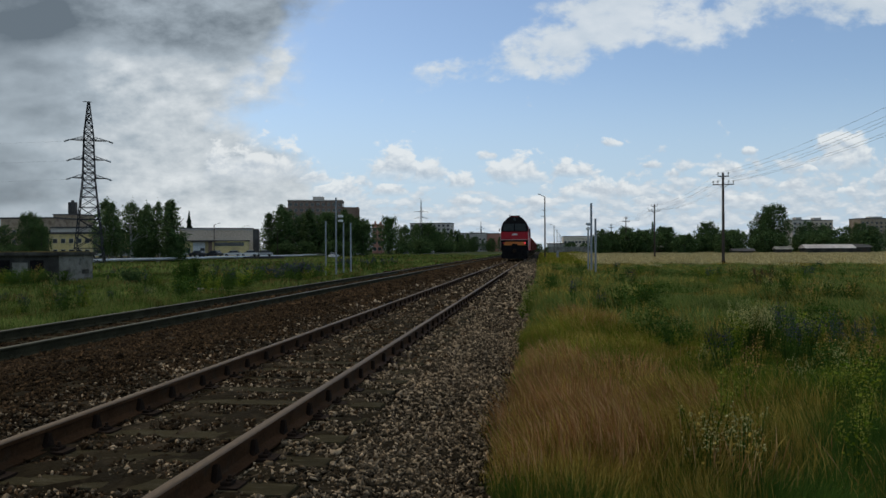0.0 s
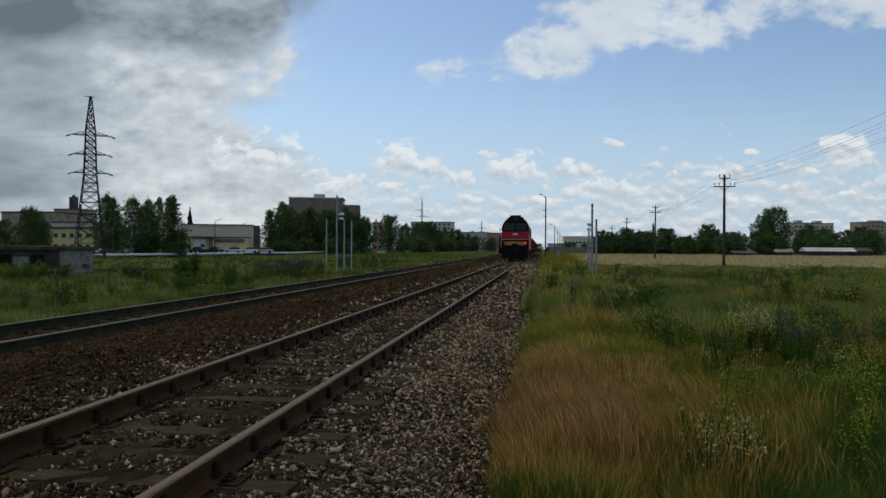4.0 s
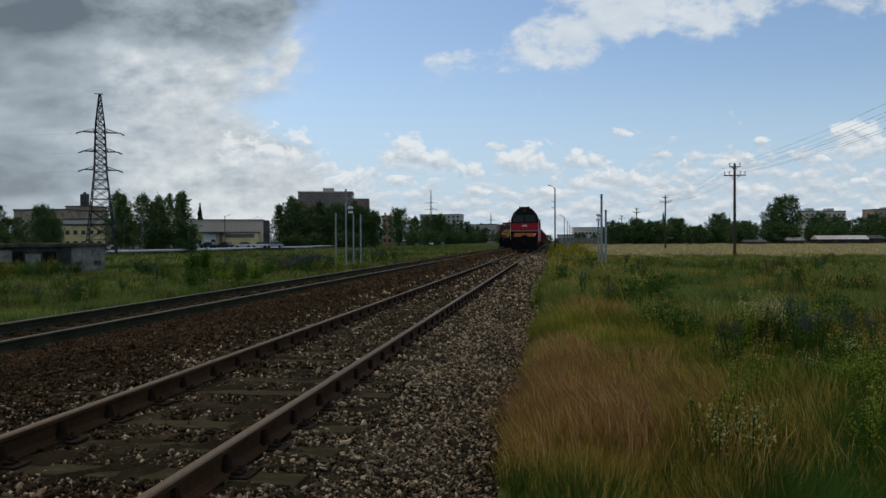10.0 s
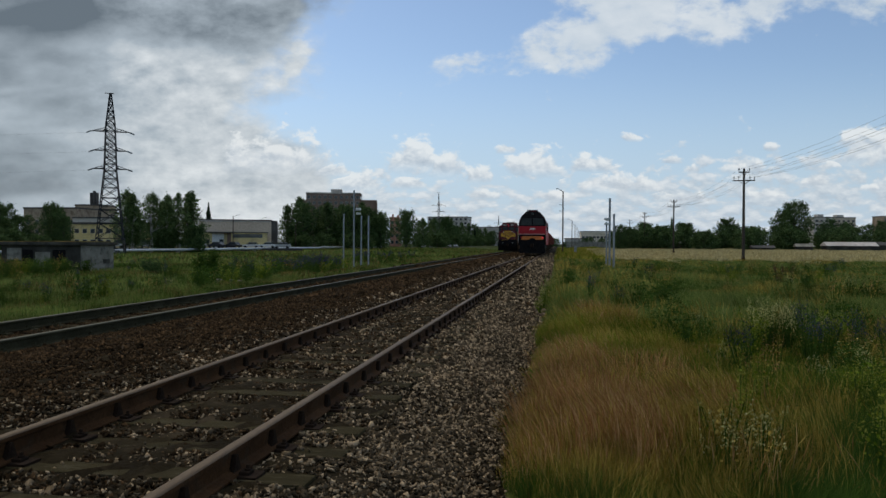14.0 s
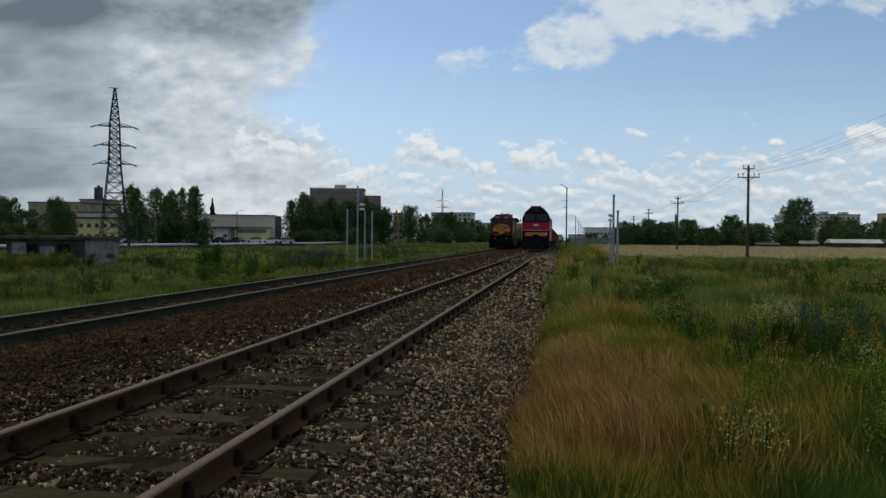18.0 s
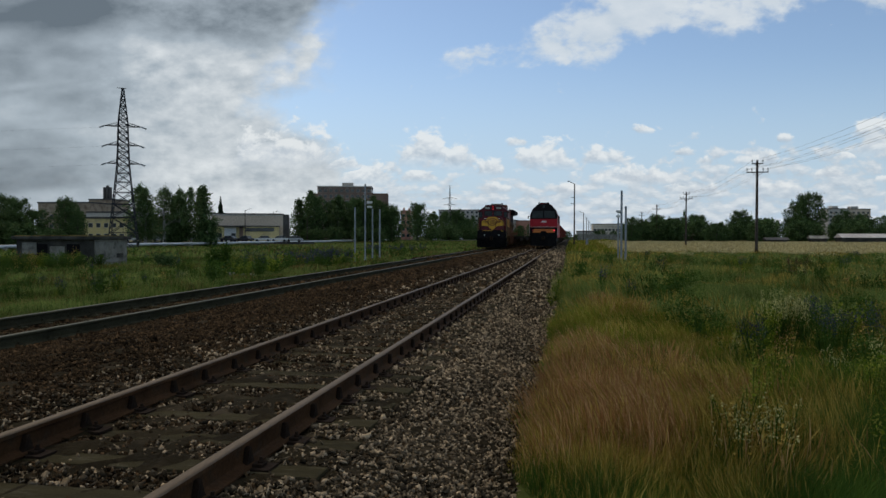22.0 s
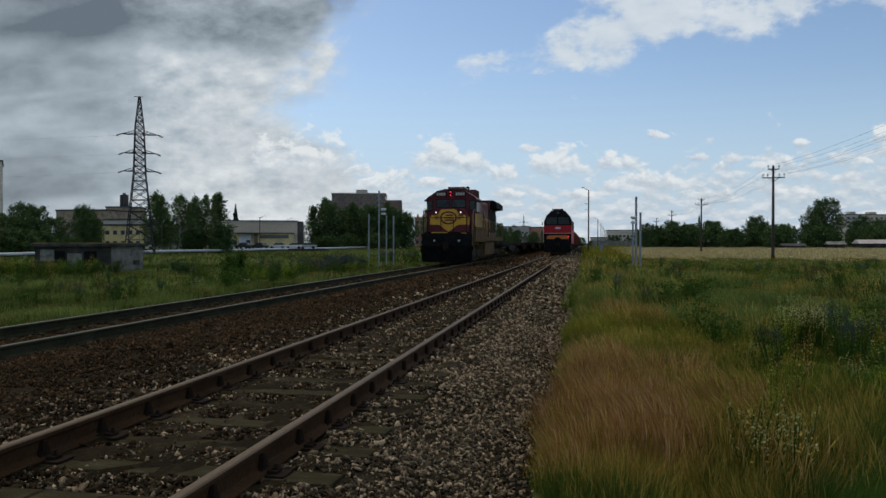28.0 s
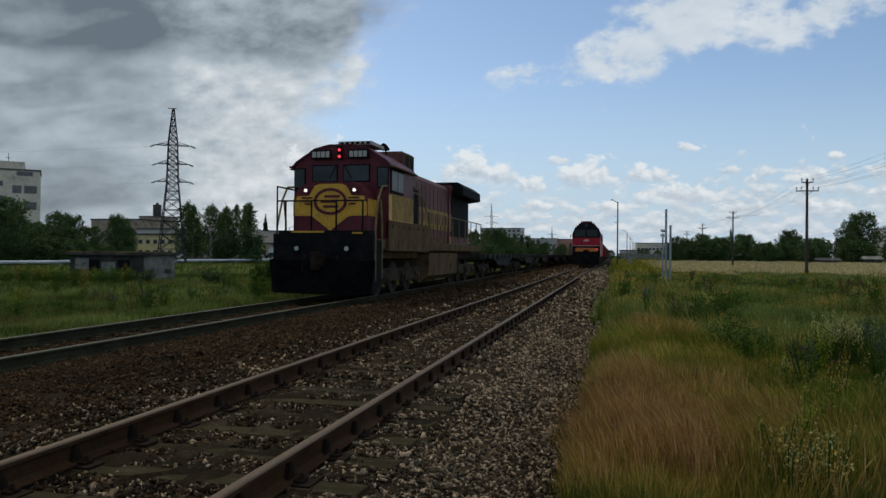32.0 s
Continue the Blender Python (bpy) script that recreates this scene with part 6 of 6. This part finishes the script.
def border(y):
    """Where the meadow meets the ballast."""
    return -0.40 + 0.10 * np.sin(y * 1.7) + 0.07 * np.sin(y * 4.3) + 0.10 * smooth(6, 22, y)


def on_sleeper(x, y):
    """True where a stone would lie on a sleeper of the near track."""
    k = np.abs((y - 4.39 + SLEEPER_STEP / 2) % SLEEPER_STEP - SLEEPER_STEP / 2)
    return (np.abs(x - TRACK_A) < 1.36) & (k < 0.125)


g = np.random.default_rng(3)
for y0, y1, n, s0, s1 in ((-6.0, 2.6, 34000, 0.030, 0.062), (2.6, 8.0, 62000, 0.022, 0.05), (8.0, 18.0, 44000, 0.04, 0.072), (18.0, 45.0, 16000, 0.08, 0.14), (45.0, 120.0, 11000, 0.15, 0.26)):
    n = int(n * 1.42)
    x, y = scatter(n, -10.2, -0.3, y0, y1, g, 1.3)
    keep = ((x > -1.02 * y - 0.5) | (y0 < 0)) & ~(on_sleeper(x, y) & (g.uniform(0, 1, n) > 0.05))
    for s in (-1, 1):
        keep &= (np.abs(x - TRACK_A - s * GAUGE / 2) > 0.085) & (np.abs(x - TRACK_B - s * GAUGE / 2) > 0.085)
    edge = border(y) - 0.02
    keep &= x < edge + g.exponential(0.12, n)
    x, y = x[keep], y[keep]
    sz = g.uniform(s0, s1, len(x)) * np.where(g.uniform(0, 1, len(x)) < 0.05, 1.4, 1)
    z = bed_z(x) + g.uniform(-0.012, 0.022, len(x)) - 0.012 * ((np.abs(x - TRACK_A) < 0.7))
    brown = g.uniform(0, 1, len(x)) < smooth(-3.2, -5.2, x) * 0.9 + 0.10 + 0.4 * (np.abs(x - TRACK_A) < 0.75)
    stones("ballast_stones", x[~brown], y[~brown], z[~brown], sz[~brown], M_STONE, "loose grey crushed ballast stones between the rails", g)
    stones("ballast_stones", x[brown], y[brown], z[brown], sz[brown], M_STONE_BROWN, "loose rust-brown ballast stones between the tracks", g)

# the shoulder beside the near track is heaped more thickly
x, y = scatter(20000, -1.5, -0.3, 2.4, 14.0, g, 1.25)
keep = (x < border(y)) & (x > -1.4 + g.exponential(0.12, len(x)))
x, y = x[keep], y[keep]
stones("ballast_stones", x, y, bed_z(x) + g.uniform(-0.005, 0.028, len(x)), g.uniform(0.026, 0.052, len(x)) * (0.8 + 0.03 * y), M_STONE, "loose grey crushed ballast stones on the shoulder", g)


def blades(name, x, y, z, h, wide, material, label, g, lean=0.25, wind=(0.05, 0.0), kind="stuff", heads=0.0):
    """Bent tapering grass blades; heads: how far the tip swells into a seed head."""
    n = len(x)
    a = g.uniform(0, math.tau, n)
    b = g.normal(0, lean, n)
    c = g.uniform(0, math.tau, n)
    root = np.stack([x, y, z], -1)
    tuft = g.normal(0, 0.04, n) + 0.18 * (mottle(x, y, 0.16, 5) - 0.5)
    side = np.stack([np.cos(a), np.sin(a), np.zeros(n)], -1) * (wide * 0.5)[:, None]
    gust = 0.55 * (mottle(x, y, 0.9, 41) - 0.5) + 0.35 * (mottle(x, y, 0.34, 42) - 0.5)
    way = np.stack([np.cos(c) * b + wind[0] + tuft + gust, np.sin(c) * b + wind[1] + 0.14 * (mottle(x, y, 0.2, 6) - 0.5), np.zeros(n)], -1) * h[:, None]
    up = np.array((0, 0, 1.0)) * h[:, None]
    if heads:
        spec = ((0, 0.35), (0.62, 0.3), (0.80, heads), (1.0, 0.15))
    else:
        spec = ((0, 1.0), (0.4, 0.85), (0.75, 0.5), (1.0, 0.06))
    rows = []
    for t, k in spec:
        p = root + up * (t * (1 - 0.12 * t)) + way * t * t
        rows += [p - side * k, p + side * k]
    v = np.stack(rows, 1)
    quad = np.array([(0, 1, 3, 2), (2, 3, 5, 4), (4, 5, 7, 6)])
    f = (np.arange(n) * 8)[:, None, None] + quad[None]
    ob = arrays(name, v.reshape(-1, 3), f.reshape(-1, 4), material)
    tagged(ob, label, "grass", kind=kind)
    return ob


def wave(x, y, k):
    """A slow wandering value from 0 to 1 that makes the sward patchy."""
    return 0.5 + 0.25 * (np.sin(x * 0.9 * k + 1.7 * np.sin(y * 0.5 * k)) + np.sin(y * 0.7 * k + 2.1 * np.sin(x * 0.43 * k + 1)))


def mottle(x, y, step, seed):
    """Uneven patches about as wide as step, from 0 to 1."""
    cells = np.random.default_rng(seed).random((97, 97))
    u, v = x / step + 31.7, y / step + 7.3
    i, j = np.floor(u).astype(int), np.floor(v).astype(int)
    a, b = u - i, v - j
    a, b = a * a * (3 - 2 * a), b * b * (3 - 2 * b)
    i0, i1, j0, j1 = i % 97, (i + 1) % 97, j % 97, (j + 1) % 97
    return (cells[i0, j0] * (1 - a) + cells[i1, j0] * a) * (1 - b) + (cells[i0, j1] * (1 - a) + cells[i1, j1] * a) * b


def in_view(x, y):
    return (x < 0.47 * y + 0.9) & (x > -1.0 * y - 0.5)


def russet_patch(x, y):
    """Where the ripe russet grass stands."""
    a = np.exp(-(((x - 0.6) / 1.15) ** 2 + ((y - 7.2 + 0.9 * x) / 2.9) ** 2) ** 2)
    b = np.exp(-(((x - 0.85) / 0.5) ** 2 + ((y - 14.4) / 1.1) ** 2) ** 2)
    return np.maximum(a, b)


# the verge beside the camera, then farther and coarser
for y0, y1, n, w0, h0, h1 in ((1.9, 6.5, 105000, 0.0026, 0.14, 0.60), (6.5, 14, 115000, 0.0038, 0.18, 0.62), (14, 34, 105000, 0.0105, 0.22, 0.72), (34, 75, 62000, 0.036, 0.3, 0.6)):
    x, y = scatter(n * 2, -0.7, 0.47 * y1 + 1, y0, y1, g)
    keep = in_view(x, y) & (x > border(y) + g.exponential(0.07, len(x)))
    x, y = x[keep][:n], y[keep][:n]
    tall = h0 + (h1 - h0) * wave(x, y, 1.3) * g.uniform(0.5, 1.15, len(x))
    tall *= (0.55 + 0.45 * smooth(-0.5, 0.4, x)) * (0.72 + 0.5 * mottle(x, y, 0.25 + 0.02 * y0, 8))
    z = lie(x, y) - 0.02
    patch = mottle(x, y, 0.35 + 0.03 * y0, 9) * 0.6 + mottle(x, y, 1.3 + 0.06 * y0, 10) * 0.4
    # less straw, more dark plants at right: partly the view's edge darkening, painted in
    straw = g.uniform(0, 1, len(x)) < 0.10 - 0.07 * smooth(6.0, 4.5, y) + (0.10 + 0.22 * smooth(4.2, 6.0, y)) * smooth(0.45, 0.75, patch) + 0.25 * russet_patch(x, y) + 0.22 * smooth(8.5, 6.5, y) * smooth(4.0, 5.5, y) * smooth(0.3, 0.6, patch) - 0.16 * smooth(1.9, 3.2, x) * smooth(14, 9, y) - 0.16 * smooth(0.22, 0.30, x / y) * smooth(14, 9, y) - 0.10 * smooth(13, 17, y) * smooth(0.06, 0.14, x / y)
    dark = ~straw & (g.uniform(0, 1, len(x)) < 0.15 - 0.12 * smooth(10, 16, y) + 0.6 * smooth(7.0, 4.5, y) + 0.5 * smooth(0.22, 0.32, x / y) * smooth(20, 12, y) + 0.3 * smooth(0.2, -0.3, x) * smooth(5.5, 4.2, y) + 0.5 * smooth(0.42, 0.7, mottle(x, y, 0.5 + 0.05 * y0, 14) * 0.55 + mottle(x, y, 2.0 + 0.08 * y0, 15) * 0.45))
    green = ~straw & ~dark
    wd = w0 * g.uniform(0.6, 1.4, len(x))
    blades("meadow_grass", x[green], y[green], z[green], tall[green], wd[green], M_GRASS if y0 < 14 else M_GRASS_DULL, "fresh green meadow grass beside the ballast", g, 0.34, (-0.08, 0.0))
    blades("meadow_grass", x[dark], y[dark], z[dark], tall[dark] * 0.9, wd[dark] * 1.5, M_GRASS_DARK, "dark green broad-leaved meadow plants", g, 0.4)
    blades("dry_grass", x[straw], y[straw], z[straw], tall[straw] * 1.15, wd[straw] * 0.6, M_STRAW, "dry straw-coloured grass stems", g, 0.2, (-0.12, 0.0), heads=2.0)

# the meadow round the camera's stand
x, y = scatter(100000, -0.7, 8.5, -6.0, 15.0, g)
keep = ((y < 1.95) | ((x > 0.47 * y + 0.9) & (y > 1.9))) & (x > border(y) + g.exponential(0.07, len(x)))
x, y = x[keep], y[keep]
tall = g.uniform(0.15, 0.5, len(x)) * (0.7 + 0.5 * mottle(x, y, 0.4, 8)) * (0.55 + 0.45 * smooth(-0.5, 0.4, x))
kindred = g.uniform(0, 1, len(x))
for lo, hi, m, lab in ((0, 0.45, M_GRASS, "fresh green meadow grass beside the ballast"), (0.45, 0.85, M_GRASS_DARK, "dark green broad-leaved meadow plants"), (0.85, 1, M_STRAW, "dry straw-coloured grass stems")):
    sel = (kindred >= lo) & (kindred < hi)
    blades("meadow_grass", x[sel], y[sel], lie(x[sel], y[sel]) - 0.02, tall[sel], 0.007 * g.uniform(0.6, 1.4, sel.sum()), m, lab, g, 0.26)

# ripe russet grass in two drifts: thin stems, long narrow heads and some loose fluff
for n, x0, x1, y0, y1, w0, fluff in ((15000, -0.7, 2.9, 4.7, 11.4, 0.0022, 0.0065), (2200, -0.2, 2.2, 12.4, 16.2, 0.008, 0.02)):
    x, y = scatter(n * 4, x0, x1, y0, y1, g)
    keep = (g.uniform(0, 1, len(x)) < russet_patch(x, y) * (0.04 + 0.80 * smooth(0.40, 0.64, mottle(x, y, 0.28, 21) * 0.45 + mottle(x, y, 0.9, 22) * 0.55))) & (x > border(y) + 0.05)
    x, y = x[keep][:n], y[keep][:n]
    h = g.uniform(0.36, 0.70, len(x)) * (0.8 + 0.35 * mottle(x, y, 0.5, 23)) * (0.6 + 0.4 * smooth(-0.5, 0.3, x))
    red = g.uniform(0, 1, len(x)) < 0.55 + 0.4 * mottle(x, y, 0.6, 24)
    for sel, m in ((red, M_RUSSET), (~red, M_STRAW)):
        blades("russet_grass", x[sel], y[sel], lie(x[sel], y[sel]), h[sel], w0 * g.uniform(0.7, 1.3, sel.sum()), m, "ripe russet bent grass with narrow heads", g, 0.16, (-0.20, 0.0), heads=2.3)
    k = np.repeat(np.arange(len(x)), 5)
    t = g.uniform(0.62, 1.08, len(k))
    p = np.stack([x[k] - h[k] * 0.16 * t * t, y[k], lie(x[k], y[k]) + h[k] * t * (1 - 0.12 * t)], -1) + g.normal(0, 0.028, (len(k), 3))
    v, f = leaf_quads(p, fluff, 77)
    tagged(arrays("russet_panicles", v, f, M_RUSSET), "feathery russet grass heads in drifts", "grass", kind="stuff")

# the pale ripe field behind the meadow
x, y = scatter(110000, 3, 90, 66, 200, g, 1.5)
keep = in_view(x, y) & (x > 3 + 0.02 * y) & (y > 84 + 9 * np.sin(x * 0.5) + 5 * np.sin(x * 1.7) + g.normal(0, 4, len(x)))
x, y = x[keep], y[keep]
blades("ripe_field", x, y, lie(x, y), g.uniform(0.35, 0.62, len(x)), 0.10 * g.uniform(0.6, 1.4, len(x)), M_FIELD, "pale ripe grass field behind the meadow", g, 0.2, heads=1.2)

# the verge that runs on beside the track
x, y = scatter(16000, -0.4, 12, 72, 260, g, 1.4)
keep = x < 3.5 + 0.05 * (y - 60) + g.normal(0, 0.8, len(x))
x, y = x[keep], y[keep]
h = g.uniform(0.3, 0.75, len(x))
for sel, m, lab in ((g.uniform(0, 1, len(x)) < 0.55, M_GRASS, "green verge grass far along the track"), (g.uniform(0, 1, len(x)) < 0.45, M_STRAW, "tan verge grass far along the track")):
    blades("verge_grass", x[sel], y[sel], lie(x[sel], y[sel]), h[sel], np.full(sel.sum(), 0.13), m, lab, g, 0.3)

# the meadow on the far side of the line
for y0, y1, n, w0, h0, h1 in ((9, 30, 90000, 0.011, 0.15, 0.52), (30, 70, 70000, 0.034, 0.2, 0.55), (70, 260, 34000, 0.18, 0.3, 0.7)):
    x, y = scatter(n * 2, -1.02 * y1 if y1 < 80 else -82, -10.35, y0, y1, g)
    keep = in_view(x, y) & ((x > -13) | (g.uniform(0, 1, len(x)) < 0.75))
    x, y = x[keep][:n], y[keep][:n]
    tall = h0 + (h1 - h0) * wave(x, y, 0.7) * g.uniform(0.6, 1.2, len(x))
    tall *= (0.55 + 0.45 * smooth(10.3, 11.5, -x)) * (0.65 + 0.6 * mottle(x, y, 0.05 * y0 + 0.5, 31))
    patch = mottle(x, y, 0.06 * y0 + 0.6, 32) * 0.5 + mottle(x, y, 0.2 * y0 + 1, 33) * 0.5
    straw = g.uniform(0, 1, len(x)) < 0.08 + 0.4 * smooth(0.5, 0.7, mottle(x, y, 0.05 * y0 + 0.8, 36))
    dark = ~straw & (g.uniform(0, 1, len(x)) < 0.10 + 0.6 * smooth(0.55, 0.36, patch))
    green = ~straw & ~dark
    z = lie(x, y)
    wd = w0 * g.uniform(0.6, 1.4, len(x))
    blades("meadow_grass", x[green], y[green], z[green], tall[green], wd[green], M_GRASS_DULL, "green meadow grass across the line", g)
    blades("meadow_grass", x[dark], y[dark], z[dark], tall[dark], wd[dark] * 1.4, M_GRASS_DARK, "dark weeds across the line", g, 0.4)
    blades("dry_grass", x[straw], y[straw], z[straw], tall[straw], wd[straw] * 0.8, M_SORREL, "brownish dry grass and sorrel across the line", g, 0.2, heads=1.2)


def weed(name, x, y, h, wide, n, leaf, flower, share, label, seed, category="plant"):
    """A leafy plant: stalks with leaves, and flower clumps near the tips."""
    gg = np.random.default_rng(seed)
    ob = thing(name, pose(x, y, float(lie(x, y))))
    tagged(ob, label, category)
    k = 9
    tips = np.stack([gg.normal(0, wide * 0.3, k), gg.normal(0, wide * 0.3, k), gg.uniform(0.7, 1.0, k) * h], -1)
    tagged(part("stalk", rods(*[((0, 0, -0.05), tuple(t), 0.009, 0.003, 4) for t in tips]), M_GRASS_DARK, ob), kind="stuff")
    pick = gg.integers(0, k, n)
    t = gg.uniform(0.15, 1.0, n)
    p = tips[pick] * t[:, None] + gg.normal(0, wide * 0.09, (n, 3))
    p[:, 2] = np.maximum(p[:, 2], 0.03)
    v, f = leaf_quads(p, max(0.03, wide * 0.085), seed)
    lv = arrays("foliage", v, f, leaf)
    lv.parent = ob
    tagged(lv, kind="stuff")
    if share:
        m = int(n * share)
        pick = gg.integers(0, k, m)
        p = tips[pick] * gg.uniform(0.78, 1.06, m)[:, None] + gg.normal(0, wide * 0.05, (m, 3))
        v, f = leaf_quads(p, max(0.018, wide * 0.05), seed + 1)
        fl = arrays("blossom", v, f, flower)
        fl.parent = ob
        tagged(fl, kind="stuff")
    return ob


# weeds that mottle the meadow on both sides
KINDS = [weed("meadow_weed", 2, 12, 0.7, 0.5, 520, M_GRASS_DARK, M_CREAM, 0, "dark leafy weed in the meadow", 600),
         weed("meadow_weed", 3, 12, 0.8, 0.45, 420, M_GRASS, M_YELLOWFL, 0.5, "green weed with yellowish flower heads", 601),
         weed("meadow_weed", 4, 12, 0.8, 0.4, 260, M_GRASS_DARK, M_CREAM, 0.8, "weed with cream flower heads", 602),
         weed("meadow_weed", 4, 13, 0.85, 0.36, 260, M_GRASS_DARK, M_VIOLET, 1.3, "weed with violet-blue flower spikes", 603),
         weed("meadow_weed", 4, 14, 0.85, 0.3, 200, M_STRAW, M_RUSSET, 0.7, "dry brownish meadow weed", 604)]
gw = np.random.default_rng(12)
for k in range(190):
    odds = (0.45, 0.18, 0.16, 0.05, 0.16) if k < 100 else (0.42, 0.14, 0.14, 0.14, 0.16)
    if k < 100:
        y = 8.0 + 42 * gw.uniform() ** 1.25
        x = gw.uniform(0.3 if y > 17 else 1.9, 0.45 * y)
    else:
        y = gw.uniform(17, 62)
        x = gw.uniform(max(-0.95 * y, -36), -11.2)
    src = KINDS[int(gw.choice(5, p=odds))]
    s = gw.uniform(0.65, 1.15) * (0.7 + 0.3 * min(1, y / 20)) * (1 + 0.012 * y)
    ob = copy_thing(src, pose(x, y, float(lie(x, y)) - 0.02, 0, 0, gw.uniform(0, 360)))
    ob.scale = (s * 1.15, s * 1.15, min(s, 1.25))
    ob["group"] = "weeds in the meadow"
for ob in KINDS:
    ob["group"] = "weeds in the meadow"

# taller weeds before the pump house and beside the far track
for k in range(110):
    if k < 70:
        x, y, src = gw.uniform(-44, -34.5), gw.uniform(45, 51.2), KINDS[(0, 1, 4, 0, 0)[k % 5]]
    else:
        x = gw.uniform(-24, -12.5)
        y = -x * gw.uniform(1.7, 2.6) + 2
        src = KINDS[(0, 3, 0, 4, 0, 1)[k % 6]]
    s = gw.uniform(1.1, 1.8)
    ob = copy_thing(src, pose(x, y, float(lie(x, y)) - 0.02, 0, 0, gw.uniform(0, 360)))
    ob.scale = (s * 1.4, s * 1.4, s)
    ob["group"] = "weeds in the meadow"
kerb = thing("concrete_slab", pose(-15.9, 34.2, float(lie(-15.9, 34.2)), 0, 3, 12))
tagged(kerb, "pale broken concrete slab lying in the grass", "slab")
part("slab", cubes((1.7, 0.5, 0.5, 0, 0, 0.26, 0.03)), M_CONCRETE, kerb)
part("broken_end", cubes((0.6, 0.4, 0.16, 1.2, 0.15, 0.1, 0.04)), M_CONCRETE, kerb)

# single plants that stand out
weed("meadow_bush", -16.7, 33.3, 2.15, 1.2, 3600, M_GRASS_DARK, M_CREAM, 0, "dark green bush in the meadow beside the line", 401, "shrub")
weed("meadow_bush", -27.5, 47, 1.2, 1.5, 1800, M_LEAF, M_CREAM, 0, "low dark green bush in the meadow", 402, "shrub")
for k in range(7):
    weed("violet_flower", 3.45 + 0.22 * (k % 5) + 0.07 * (k % 3), 10.7 + 0.5 * (k // 5) + 0.25 * (k % 2), 0.78 + 0.1 * (k % 3), 0.32, 260, M_GRASS_DARK, M_VIOLET, 1.1, "tall weed with violet-blue flower spikes", 410 + k)
for k in range(26):
    weed("violet_flower", (-17.4 if k < 16 else -24.0) + (0.5 if k < 16 else 0.9) * (k % 8) + 0.4 * math.sin(k * 2.3), (42.5 if k < 16 else 86) + 1.9 * (k // 8 % 2) + 1.2 * math.sin(k * 1.7), 1.25 + 0.12 * (k % 3), 1.0, 420, M_GRASS_DARK, M_VIOLET, 1.3, "patch of violet-blue flowers in the meadow", 430 + k)
for k in range(9):
    weed("cream_flower", 3.12 + 0.075 * k, 12.5 + 0.15 * (k % 3), 0.78 + 0.08 * (k % 3), 0.26, 110, M_GRASS_DARK, M_CREAM, 3.6, "cream flower heads on a meadow plant", 460 + k)
for k in range(9):
    weed("yellow_flower", 1.1 + 0.24 * k + 0.1 * (k % 3), 5.4 + 0.75 * (k % 4), 0.68, 0.26, 160, M_GRASS, M_YELLOWFL, 1.6, "weed with yellow-green flower heads", 470 + k)
for k in range(6):
    weed("white_flower", 1.08 + 0.07 * k, 4.95 + 0.2 * (k % 3), 0.60, 0.30, 90, M_STRAW, M_CREAM, 1.3, "fine bedstraw with small white flowers", 490 + k)
weed("brown_sorrel", 9.1, 32.6, 1.15, 0.5, 420, M_BROWNW, M_BROWNW, 1.2, "dry brown sorrel stalk in the meadow", 500)
weed("brown_sorrel", 9.7, 33.0, 1.0, 0.4, 320, M_BROWNW, M_BROWNW, 1.2, "dry brown sorrel stalk in the meadow", 501)
for k in range(6):
    weed("verge_weed", -0.45 + 0.1 * (k % 3), 18.5 + 1.3 * k, 0.5 + 0.1 * (k % 3), 0.4, 260, M_GRASS, M_CREAM, 0.8, "pale-flowered weed at the ballast's edge", 510 + k)

# ---- what moves ----


def motions():
    """The yellow engine rolls in from afar with its flat wagons, and its wheels turn."""
    way = [(0, 189.5), (4, 169.5), (8, 149.8), (10, 140.0), (13, 124.6), (16.5, 107.4), (19, 93.9), (22, 77.8), (25, 61.2), (28, 44.15), (29, 38.25), (30, 32.3), (31, 26.4), (32, 20.4)]
    walk(ENGINE, [(t, pose(TRACK_B, y, RAIL_B)) for t, y in way])
    for k, wag in enumerate(FLATS):
        walk(wag, [(t, pose(TRACK_B, y + 18.0 + k * 14.6, RAIL_B)) for t, y in way])
    walk(VAN, [(t, pose(-53, 185 + 14 * t, float(lie(-53, 185 + 14 * t)) + 0.03)) for t in range(0, 33, 4)])
    ts, ys = [t for t, y in way], [y for t, y in way]
    steps = [i * 0.1 for i in range(321)]
    turns = [math.degrees((ys[0] - float(np.interp(t, ts, ys))) / 0.53) for t in steps]
    for ob, (x, y, z), r in ROLLING:
        walk(ob, [(t, pose(x, y, z, a, 0, 0)) for t, a in zip(steps, turns)])


motions()
